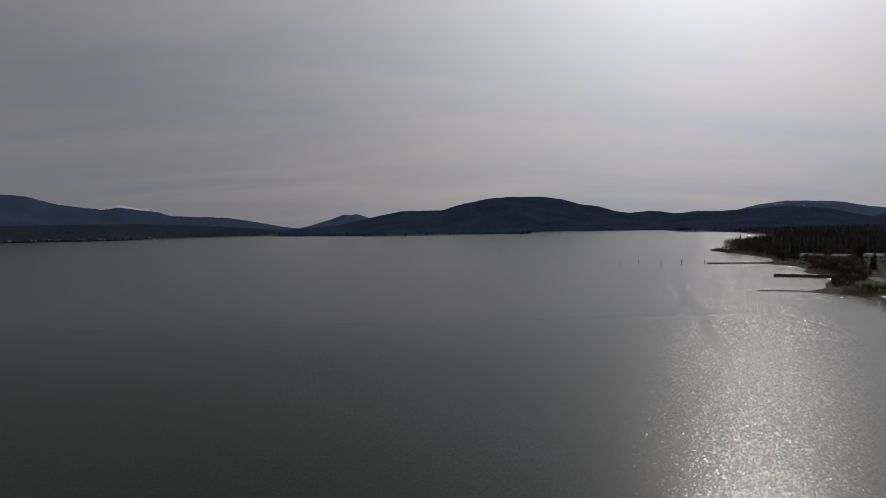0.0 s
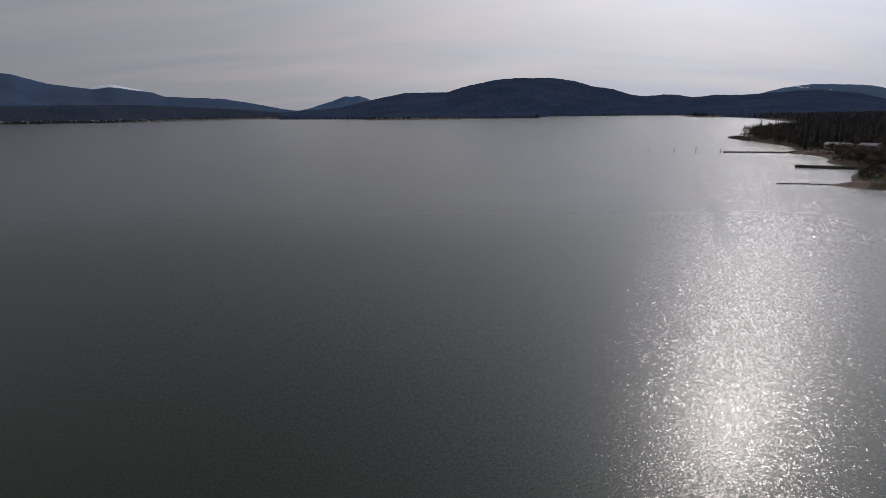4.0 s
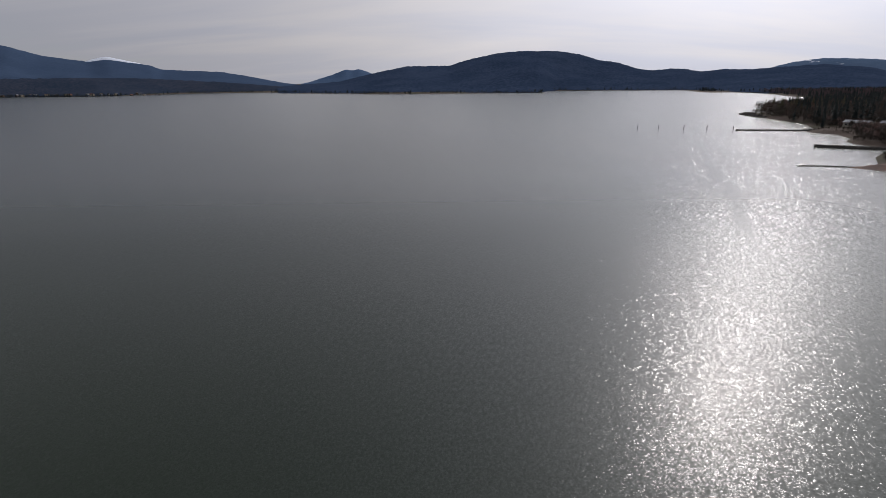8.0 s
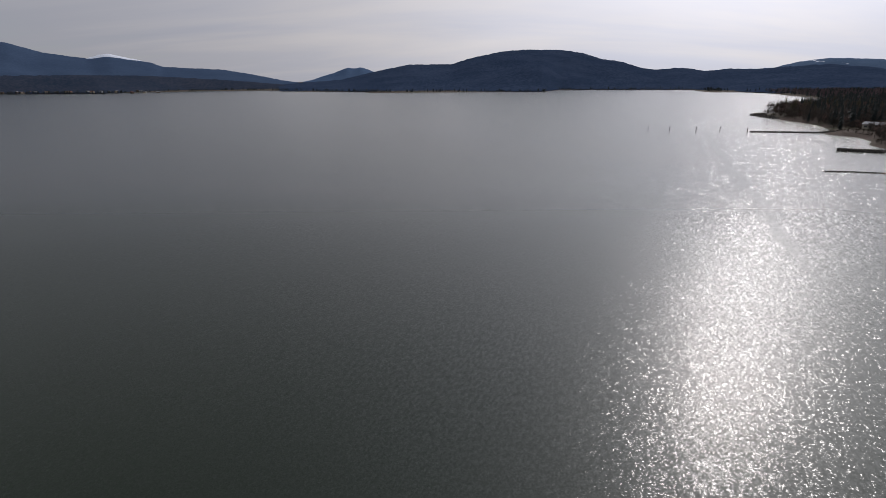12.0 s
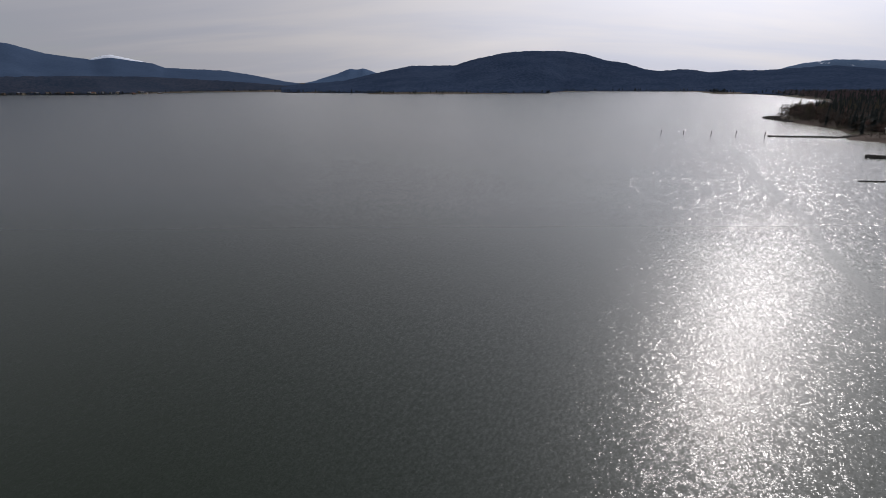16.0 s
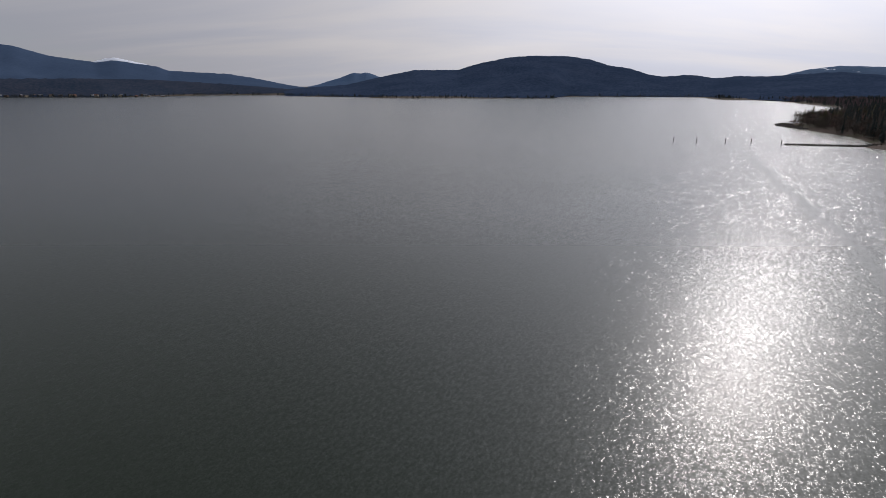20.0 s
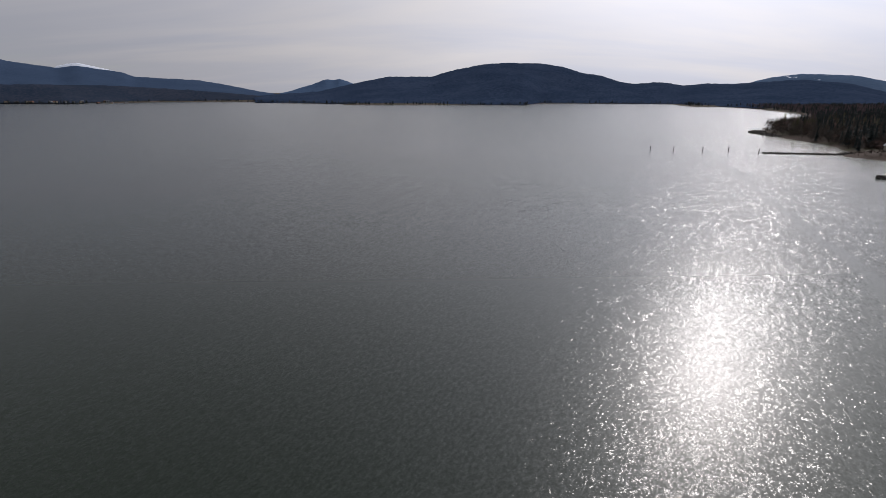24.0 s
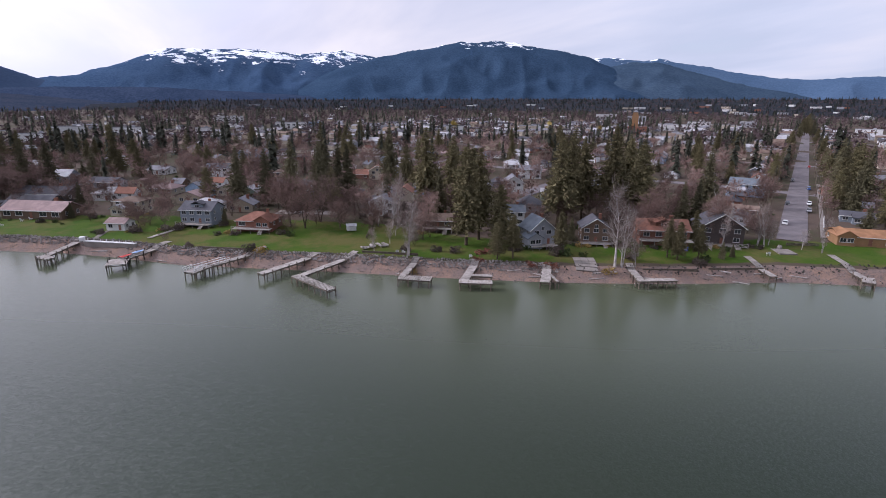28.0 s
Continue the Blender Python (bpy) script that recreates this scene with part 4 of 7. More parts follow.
def roof_mesh(w, d, h, rise, mat, gable, over=0.55, thick=0.22):
    m = Mesh()
    x, y = w / 2 + over, d / 2 + over
    if gable == "x":
        drop = over * rise / (d / 2)
        a = [(-x, -y, h - drop), (x, -y, h - drop), (x, 0, h + rise), (-x, 0, h + rise), (x, y, h - drop), (-x, y, h - drop)]
        quads = ((0, 1, 2, 3), (3, 2, 4, 5))
    elif gable == "y":
        drop = over * rise / (w / 2)
        a = [(-x, -y, h - drop), (-x, y, h - drop), (0, y, h + rise), (0, -y, h + rise), (x, y, h - drop), (x, -y, h - drop)]
        quads = ((0, 3, 2, 1), (3, 5, 4, 2))
    else:
        drop = 0.12
        r = max(0.3, (w - d) / 2)
        if w >= d:
            a = [(-x, -y, h - drop), (x, -y, h - drop), (x, y, h - drop), (-x, y, h - drop), (-r, 0, h + rise), (r, 0, h + rise)]
            quads = ((0, 1, 5, 4), (1, 2, 5), (2, 3, 4, 5), (3, 0, 4))
        else:
            r = (d - w) / 2
            a = [(-x, -y, h - drop), (x, -y, h - drop), (x, y, h - drop), (-x, y, h - drop), (0, -r, h + rise), (0, r, h + rise)]
            quads = ((0, 1, 4), (1, 2, 5, 4), (2, 3, 5), (3, 0, 4, 5))
    n = len(a)
    up = [(px, py, pz + thick) for px, py, pz in a]
    edges = {}
    for q in quads:
        for i, j in zip(q, q[1:] + q[:1]):
            edges[(i, j)] = edges.get((i, j), 0) + 1
    rim = [(i, j) for (i, j) in edges if (j, i) not in edges]
    faces = [tuple(i + n for i in q) for q in quads] + [tuple(reversed(q)) for q in quads] + [(i, j, j + n, i + n) for i, j in rim]
    m.add(a + up, faces)
    return m.done("roof", mat)


def put_window(root, kind, x, y, z, turn):
    fr, pane, sill = WIN[kind]
    w = part("window", fr, root, "", Matrix.Translation((x, y, z)) @ Matrix.Rotation(turn, 4, "Z"))
    part("pane", pane, w)
    part("sill", sill, w)


def house(x, y, turn, w, d, storeys, gable, wall, roof, label, rise=None, front="1.8,1.4", deck=False, chimney=True, wing=None, dormer=False, base=0.0, group="lakeside houses", size=0.77):
    """A house whose local -y side looks at the lake."""
    z = level(x, y)
    root = thing("house", label, "house", Matrix.Translation((x, y, z)) @ Matrix.Rotation(turn, 4, "Z") @ Matrix.Translation((0, -d / 2 * (1 - size), 0)) @ Matrix.Scale(size, 4), group)
    h = 2.6 * storeys + 0.1 + base
    rise = 0.9 * rise if rise else 0.26 * min(w, d)
    part("wall", wall_mesh(w, d, h, rise, WALLS[wall], gable), root)
    part("roof", roof_mesh(w, d, h, rise, ROOFS[roof], gable), root)
    kind = tuple(float(v) for v in front.split(","))
    n = max(2, int(w / (kind[0] + 1.3)))
    for s in range(storeys):
        zz = base + 1.65 + 2.7 * s
        for i in range(n):
            xx = (i - (n - 1) / 2) * w / n
            if s == 0 and i == n // 2:
                dr = part("door", DOOR, root, "", Matrix.Translation((xx, -d / 2 - 0.05, base + 0.1)))
                part("door_handle", HANDLE, dr)
            else:
                put_window(root, kind, xx, -d / 2 - 0.05, zz, 0)
        for i in range(2):
            yy = (i - 0.5) * d / 2
            put_window(root, (1.2, 1.3), -w / 2 - 0.05, yy, zz, -math.pi / 2)
            put_window(root, (1.2, 1.3), w / 2 + 0.05, yy, zz, math.pi / 2)
    if gable == "y" and rise > 2:
        put_window(root, (1.2, 1.3), 0, -d / 2 - 0.05, h + 0.5, 0)
    if chimney:
        part("chimney", CHIMNEY, root, "", Matrix.Translation((w * 0.22, d * 0.12, h + rise * 0.75)))
    trim = Mesh()
    if gable == "y":
        for s in (-1, 1):
            drop = 0.55 * rise / (w / 2)
            a, b = Vector((s * (w / 2 + 0.55), -d / 2 - 0.6, h - drop + 0.1)), Vector((0, -d / 2 - 0.6, h + rise + 0.1))
            trim.rod(a, b, 0.13, None, 4)
        part("barge_board", trim.done("barge_board", WHITE), root, "white barge board")
    else:
        trim.box((0, -d / 2 - 0.58, h - 0.05), (w + 1.1, 0.1, 0.2))
        part("gutter", trim.done("gutter", WHITE), root, "white gutter")
    if dormer:
        dm = Mesh().box((0, -d * 0.2, h + rise * 0.45), (w * 0.36, d * 0.3, 1.9))
        part("dormer", dm.done("dormer", WALLS[wall]), root)
        part("dormer_roof", roof_mesh(w * 0.36, d * 0.34, 0, 1.0, ROOFS[roof], "y", 0.35), root, "", Matrix.Translation((0, -d * 0.2, h + rise * 0.45 + 0.95)))
        put_window(root, (1.8, 1.4), 0, -d * 0.35 - 0.04, h + rise * 0.45, 0)
    if deck:
        dk = Mesh()
        n_b = int((w + 1) / 0.28)
        for i in range(n_b):
            dk.box(((i - (n_b - 1) / 2) * 0.28, -d / 2 - 1.7, base + 0.2), (0.26, 3.2, 0.08))
        part("deck", dk.done("deck", DECKING), root, "weathered board deck")
        top = Mesh().box((0, -d / 2 - 3.25, base + 1.2), (w + 1, 0.1, 0.08)).box((0, -d / 2 - 3.25, base + 0.7), (w + 1, 0.06, 0.06))
        part("deck_rail", top.done("deck_rail", DECKING), root)
        post = Mesh().box((0, 0, 0.0), (0.12, 0.12, base + 2.3)).done("deck_post", DECKING)
        for i in range(5):
            part("deck_post", post, root, "", Matrix.Translation(((i - 2) * (w + 0.8) / 4, -d / 2 - 3.2, base / 2 + 0.1)))
        for i in range(6):
            part("stair_tread", TREAD, root, "", Matrix.Translation((w * 0.3, -d / 2 - 3.5 - 0.3 * i, base + 0.12 - (base + 0.4) / 6 * (i + 0.6))))
        for s in (-1, 1):
            part("stair_stringer", Mesh().rod((w * 0.3 + s * 0.68, -d / 2 - 3.3, base + 0.1), (w * 0.3 + s * 0.68, -d / 2 - 5.2, -0.3), 0.06, None, 4).done("stair_stringer", DECKING), root)
    if wing:
        wx, wy, ww, wd, wg, wr = wing
        part("wing_wall", wall_mesh(ww, wd, 3.0 + base, 0.3 * min(ww, wd), WALLS[wall], wg), root, "", Matrix.Translation((wx, wy, 0)))
        part("wing_roof", roof_mesh(ww, wd, 3.0 + base, 0.3 * min(ww, wd), ROOFS[wr], wg), root, "", Matrix.Translation((wx, wy, 0)))
        put_window(root, (1.8, 1.4), wx - ww * 0.2, wy - wd / 2 - 0.05, base + 1.6, 0)
        put_window(root, (1.8, 1.4), wx + ww * 0.2, wy - wd / 2 - 0.05, base + 1.6, 0)
    TAKEN.append((x, y, max(w, d) * 0.62))
    return root


S = SHORE_TURN = radians(-120.7)
IN = Vector((0.86, -0.51))


FRONTS = []


def lakeside(p, q, d, *rest, turn=0.0, **kw):
    """A house from the two front corners of its plan."""
    mid = (Vector(p) + Vector(q)) / 2 + IN * d / 2
    FRONTS.append((Vector(p), Vector(q)))
    return house(mid.x, mid.y, S + radians(turn), (Vector(p) - Vector(q)).length, d, *rest, **kw)


GRID = radians(-149.5)
random.seed(21)
lakeside((208, 106), (196, 88), 9, 1, "x", "brown", "mauve", "low brown ranch house with a broad mauve roof", size=0.95, front="2.6,1.6", wing=(-8, 6, 16, 9, "x", "dark"))
lakeside((238, 112), (231, 92), 9, 1, "x", "dark", "dark", "long low dark house behind a lawn", size=0.95)
lakeside((199, 76.5), (197, 65), 9, 2, "hip", "cream", "brown", "two-storey cream house with a shallow brown roof", rise=1.6, front="1.8,1.4", wing=(-1.5, -6, 6, 5, "y", "pale"))
lakeside((178.5, 75), (175.5, 68.2), 6, 1, "x", "white", "mauve", "small white boathouse with a mauve roof on the lawn", chimney=False, rise=1.6)
lakeside((174, 56.5), (172, 44), 10, 2, "x", "slate", "dark", "slate blue two-storey house with white trim and a deck", deck=True, dormer=True, base=0.6)
lakeside((162, 41.5), (156.5, 29), 10, 1, "hip", "brick", "red", "red brick house with a wide russet hip roof and a deck", rise=2.8, front="2.6,1.6", deck=True, base=0.9, wing=(3.5, -2.6, 6, 6.5, "y", "red"))
lakeside((165, 1), (160, -9), 9, 2, "y", "white", "grey", "white two-storey house behind bare birches", base=0.3)
lakeside((141, -9), (136.5, -18), 8, 1, "x", "brown", "brown", "brown timber cottage under the pines", base=1.0, deck=True)
lakeside((137, -31.5), (132.5, -40.5), 8, 2, "x", "white", "slate", "white two-storey house with a slate grey roof", wing=(-5.5, -3, 6, 6, "x", "mauve"))
lakeside((115.2, -26), (110.8, -33.8), 8.5, 2, "y", "grey", "slate", "grey craftsman house with a steep gable and white trim", rise=4.2, turn=22, dormer=False, deck=True, base=0.7, wing=(-3.2, -3.2, 5, 5, "y", "slate"))
lakeside((112, -42.5), (107, -50.5), 9, 2, "y", "brown", "dark", "dark timber house with a white-trimmed gable and deck", rise=3.4, deck=True, base=0.5)
lakeside((104, -56), (97.5, -68), 9, 1, "x", "brick", "red", "brick house with a russet roof beside a lawn", size=0.92, base=1.6, dormer=True, deck=True, rise=2.6)
lakeside((98.5, -72.5), (92, -83), 11, 2, "y", "dark", "dark", "big dark shingled house with a dark brown roof", size=0.88, rise=4.5, deck=True, turn=-6, chimney=False)
house(81.8, -115.3, radians(-131), 17, 10, 1, "x", "timber", "orange", "timber bungalow with a bright orange-brown roof and wide windows", size=0.85, front="3.4,2.1", rise=1.7, wing=(-6.6, -2.4, 5, 6.5, "y", "orange"), chimney=False)
house(143.5, -155, GRID, 14, 9, 2, "x", "blue", "slate", "pale blue two-storey house with white trim by the street", size=0.9, wing=(-4, -6.5, 7, 4.5, "x", "pale"), front="1.2,1.3")
house(119, -172, GRID, 11, 8, 1, "x", "brick", "brown", "small brown bungalow by the street", rise=2.6)
house(97, -142, GRID, 11, 8, 1, "x", "slate", "dark", "low slate grey house with a dark roof", rise=1.5, wing=(1, -5.5, 5, 4, "x", "dark"))
house(216, 128, radians(-115), 14, 9, 1, "x", "dark", "dark", "dark house with a white garage front", rise=2.0, wing=(-8, -1, 7, 6, "x", "pale"))
house(226, 116, radians(-118), 18, 9, 1, "hip", "brown", "dark", "long brown house with a dark hip roof", rise=2.2)
house(112, -104, radians(-60), 11, 9, 1, "x", "grey", "dark", "grey shed-roofed cottage near the street", rise=1.8)
house(118, -118, radians(-150), 10, 7, 1, "x", "beige", "brown", "beige garage with a brown roof", rise=1.4, chimney=False)

random.seed(22)
for p, q in FRONTS:
    for f in (-0.16, 0.02, 0.24, 0.78, 0.98, 1.14):
        c = p.lerp(q, f) - IN * rnd(1.8, 3.6)
        if shore_distance([tuple(c)])[0] > 10 and random.random() < 0.8:
            bush(("brown", "green", "brown", "ochre")[random.choice((0, 1, 2, 0, 1, 3))], c.x, c.y, rnd(0.45, 0.85))

# houses deeper in the town that show between the trees; the ground before them is kept open
OPEN = []
for x, y, w, d, st, g, wall, roof, label, rise in (
        (250, -22, 14, 9, 1, "x", "brick", "red", "long brick house with a russet roof among conifers", 2.4), (240, -28, 9, 8, 2, "y", "cream", "red", "cream gabled house with a russet roof", 3.0),
        (185, -68, 9, 9, 2, "y", "white", "grey", "narrow white gabled house between tall pines", 3.6), (253, -113, 15, 10, 1, "x", "white", "pale", "long white house with a pale metal roof", 1.8),
        (217, -98, 12, 9, 2, "x", "white", "grey", "white two-storey house with a grey roof", 2.4), (317, -157, 16, 10, 1, "x", "white", "pale", "wide white bungalow with a pale roof", 1.6),
        (290, -140, 12, 9, 1, "x", "grey", "pale", "grey bungalow with a pale roof", 1.8), (279, -370, 22, 11, 1, "x", "white", "pale", "long low white building among trees", 1.0),
        (391, -458, 11, 12, 2, "y", "white", "pale", "tall white gabled hall among trees", 5.0), (357, 136, 14, 9, 1, "x", "white", "pale", "white workshop with a pale roof", 1.6),
        (346, 124, 11, 8, 1, "x", "grey", "pale", "grey shed with a pale roof", 1.6), (366, 150, 12, 8, 1, "x", "white", "grey", "white shed near the field", 1.8),
        (339, 90, 10, 8, 2, "x", "white", "pale", "small white two-storey house", 2.0), (237, 61, 13, 9, 1, "hip", "beige", "mauve", "low beige house with a mauve hip roof", 2.2),
        (315, 27, 13, 9, 1, "x", "cream", "brown", "cream house with a brown roof", 2.4), (262, 84, 14, 9, 1, "x", "grey", "dark", "grey house with a dark roof", 2.2),
        (280, 40, 12, 9, 2, "x", "white", "dark", "white house with a dark roof", 2.4), (300, 66, 12, 9, 1, "x", "white", "grey", "white bungalow with a grey roof", 2.0),
        (270, 10, 12, 9, 1, "hip", "beige", "brown", "beige bungalow with a brown hip roof", 2.2), (225, 10, 11, 8, 1, "x", "white", "slate", "white cottage with a slate roof", 2.4),
        (141, -241, 12, 9, 1, "x", "cream", "grey", "cream bungalow with a grey roof", 2.0), (129, -189, 11, 8, 1, "x", "brick", "brown", "small brick bungalow with a brown roof", 2.0)):
    house(x, y, S + radians(rnd(-14, 14)), w, d, st, g, wall, roof, label, rise=rise, size=0.85, group="houses of the town")
    way = (Vector((7, 45)) - Vector((x, y))).normalized()
    OPEN.append((x + way.x * 8, y + way.y * 8))
    TAKEN.append((x + way.x * 9, y + way.y * 9, 5))

# ---------------------------------------------------------------- docks
PILES = {}
PLANK = Mesh().box((0, 0, 0), (1, 1, 1)).done("plank", DECKING)


def pile_mesh(length, r, mat):
    key = (round(length, 1), r, mat.name)
    if key not in PILES:
        PILES[key] = Mesh().rod((0, 0, -length), (0, 0, 0.0), r, r * 0.92, 8).rod((0, 0, 0), (0, 0, 0.04), r * 0.92, r * 0.7, 8).done("support_post", mat)
    return PILES[key]


def dock(name, label, runs, z=1.75, width=1.9, pile_step=2.2, rail=False, pile=PILE, rise=0.35):
    """A plank dock: each run is (start, end, width); piles in pairs down to the lake bed."""
    root = thing(name, label, "dock", Matrix.Translation((*runs[0][0], 0)), "wooden docks on the shore")
    ox, oy = runs[0][0]
    for p, q, w, *gaps in runs:
        p, q = Vector(p) - Vector((ox, oy)), Vector(q) - Vector((ox, oy))
        d = q - p
        ln, u = d.length, d.normalized()
        side = Vector((-u.y, u.x))
        ang = math.atan2(u.y, u.x)
        boards = Mesh()
        pitch, gap = gaps if gaps else (0.3, 0.03)
        n = int(ln / pitch)
        for i in range(n):
            c = p + u * (i + 0.5) * ln / n
            zz = max(z, level(c.x + ox, c.y + oy) + 0.16)
            if gaps:
                part("plank", PLANK, root, "", Matrix.Translation((c.x, c.y, zz + rnd(-0.015, 0.015))) @ Matrix.Rotation(ang, 4, "Z") @ Matrix.Diagonal((ln / n - gap, w + rnd(-0.06, 0.06), 0.07, 1)))
                continue
            boards.box((c.x, c.y, zz + rnd(-0.015, 0.015)), (ln / n - gap, w + rnd(-0.06, 0.06), 0.07), ang)
        if not gaps:
            part("decking", boards.done("decking", DECKING), root, "grey weathered planks")
        for s in (-1, 1):
            a, b = p + side * s * w * 0.42, q + side * s * w * 0.42
            part("stringer", Mesh().slab(a, b, 0.14, z - 0.36, z - 0.036).done("stringer", PILE), root)
        m = max(2, int(ln / pile_step) + 1)
        for i in range(m):
            c = p + u * (0.3 + (ln - 0.6) * i / (m - 1))
            wx, wy = c.x + ox, c.y + oy
            for s in (-1, 1):
                e = c + side * s * (w * 0.42 + 0.14)
                bed = level(e.x + ox, e.y + oy)
                top = z + (rise if rnd(0, 1) < 0.5 else -0.02)
                length = min(4.6, max(0.7, round(top - bed + 0.6, 1)))
                part("support_post", pile_mesh(length, 0.13, pile), root, "", Matrix.Translation((e.x, e.y, top)))
            cap = Mesh().slab(c - side * (w * 0.5), c + side * (w * 0.5), 0.16, z - 0.55, z - 0.365)
            part("crossbeam", cap.done("crossbeam", PILE), root)
        if rail:
            for s in (-1, 1):
                a, b = p.lerp(q, 0.55) + side * s * w * 0.47, q + side * s * w * 0.47
                part("rail", Mesh().slab(a, b, 0.09, z + 0.95, z + 1.05).slab(a, b, 0.06, z + 0.5, z + 0.57).done("rail", WHITE), root, "white rail")
                for i in range(4):
                    c = a.lerp(b, i / 3)
                    part("rail_post", Mesh().box((c.x, c.y, z + 0.5), (0.1, 0.1, 1.0)).done("rail_post", WHITE), root)
    return root


random.seed(31)
dock("dock", "long weathered dock on dark piles beside the white seawall", (((174, 78.8), (155.9, 85), 1.9), ((158.5, 85.5), (154.8, 82.8), 2.4)))
dock("dock", "wide dock with covered boats on tall piles", (((158.8, 57.1), (147.5, 66.5), 2.0), ((148, 67.4), (142.8, 67.6), 4.4)), rise=0.7, pile=DARK_PILE)
dock("dock", "long pale dock with a white railed platform", (((142.3, 34.1), (130.8, 51.2), 1.8), ((134, 48), (129.8, 51.9), 3.2)), rail=True)
dock("dock", "straight weathered plank dock", (((132.4, 22.9), (122.6, 37.4), 2.1),))
dock("dock", "bent weathered dock with an angled outer arm", (((128.5, 13.8), (117.3, 30), 1.8), ((118.6, 30.4), (106.1, 25), 2.3, 0.6, 0.24)))
dock("dock", "low dock with a broad square end", (((118.8, 1.1), (108.5, 8.6), 1.7), ((108.3, 9.8), (104, 3.6), 3.0, 0.5, 0.14)))
dock("dock", "white dock with a forked end", (((111.4, -11.5), (100.5, -2.6), 1.9), ((100.3, -1.2), (96.9, -7.6), 2.2), ((103.6, -4.4), (100.6, -9.8), 1.4)), rise=-0.02)
dock("dock", "short grey plank dock with a side frame", (((102.2, -25.7), (92.3, -18.1), 2.2), ((97, -22.6), (91.6, -20.9), 0.6)))
dock("dock", "grey dock with an arm along the beach", (((93.8, -43.2), (85.1, -38.4), 1.7), ((85.4, -37.4), (82.2, -45.8), 1.8, 0.4, 0.06)), rise=0.1)
dock("dock", "narrow sloping dock with white posts", (((85.6, -73.8), (74.8, -68.1), 1.6),))
dock("dock", "long narrow brown dock above the beach", (((77.8, -94.4), (64.2, -84.8), 1.7), ((65.8, -87.2), (63.6, -83.2), 2.4)))
dock("dock", "low dock with two arms on dark piles", (((195, 115), (175, 127.4), 2.0), ((178, 131), (174, 123.5), 2.4), ((186, 127), (179, 130.5), 1.6)), pile=DARK_PILE, rise=0.5)
dock("dock", "pale floating dock along the bank", (((200, 127.5), (187.4, 144.2), 1.9), ((191, 146), (186, 141), 2.4)), z=1.2, pile=DARK_PILE)
dock("dock", "small dock to the covered boat lift", (((204, 150), (193, 156), 1.6),), pile=DARK_PILE)


def boat_shelter(x, y, turn, w, d, h, label):
    root = thing("boat_shelter", label, "boat shelter", Matrix.Translation((x, y, 0)) @ Matrix.Rotation(turn, 4, "Z"))
    part("roof", roof_mesh(w, d, h, 0.5, WHITE, "x", 0.3, 0.14), root, "white canopy")
    post = Mesh().rod((0, 0, -1.6), (0, 0, h), 0.09, None, 6).done("post", DARK_PILE)
    for i in (-1, 1):
        for j in (-1, 0, 1):
            part("post", post, root, "", Matrix.Translation((j * (w / 2 - 0.2), i * (d / 2 - 0.2), 0)))
    hull = Mesh()
    for s in range(6):
        a, b = -w * 0.38 + s * w * 0.13, -w * 0.38 + (s + 1) * w * 0.13
        k0, k1 = (1 - max(0, (s - 2) / 4) ** 2), (1 - max(0, (s - 1) / 4) ** 2)
        hull.add([(a, -0.8 * k0, 1.9), (a, 0.8 * k0, 1.9), (b, 0.8 * k1, 1.9), (b, -0.8 * k1, 1.9), (a, 0, 1.0), (b, 0, 1.0)],
                 ((0, 3, 2, 1), (0, 4, 5, 3), (1, 2, 5, 4)))
    part("boat_hull", hull.done("boat_hull", WALLS["slate"]), root, "covered boat on a lift")
    return root


boat_shelter(190, 155.5, radians(-115), 7, 4.2, 3.0, "white-roofed boat lift on dark posts over the water")
boat_shelter(212, 139, radians(-110), 7.5, 4, 3.6, "white-roofed boat shelter on the grass")
boat_shelter(219, 131, radians(-110), 6, 3.5, 3.2, "small white-roofed shelter with a boat")


def covered_boat(x, y, turn, z, colour, label):
    root = thing("boat", label, "boat", Matrix.Translation((x, y, z)) @ Matrix.Rotation(turn, 4, "Z") @ Matrix.Scale(0.7, 4))
    hull, cover = Mesh(), Mesh()
    L, n = 5.0, 8
    for s in range(n):
        f0, f1 = s / n, (s + 1) / n
        w0, w1 = 0.95 * (1 - max(0, (f0 - 0.45) / 0.55) ** 2), 0.95 * (1 - max(0, (f1 - 0.45) / 0.55) ** 2)
        x0, x1 = L * (f0 - 0.5), L * (f1 - 0.5)
        hull.add([(x0, -w0, 0.75), (x0, w0, 0.75), (x1, w1, 0.75), (x1, -w1, 0.75), (x0, 0, 0.1), (x1, 0, 0.1)], ((0, 4, 5, 3), (1, 2, 5, 4)))
        t0, t1 = 0.35 * math.sin(math.pi * min(1, f0 * 1.2 + 0.1)), 0.35 * math.sin(math.pi * min(1, f1 * 1.2 + 0.1))
        cover.add([(x0, -w0 - 0.03, 0.76), (x1, -w1 - 0.03, 0.76), (x1, 0, 0.8 + t1), (x0, 0, 0.8 + t0), (x1, w1 + 0.03, 0.76), (x0, w0 + 0.03, 0.76)], ((0, 1, 2, 3), (3, 2, 4, 5)))
    part("hull", hull.done("hull", WHITE), root, "white hull")
    part("cover", cover.done("cover", colour), root, "fabric cover")
    return root


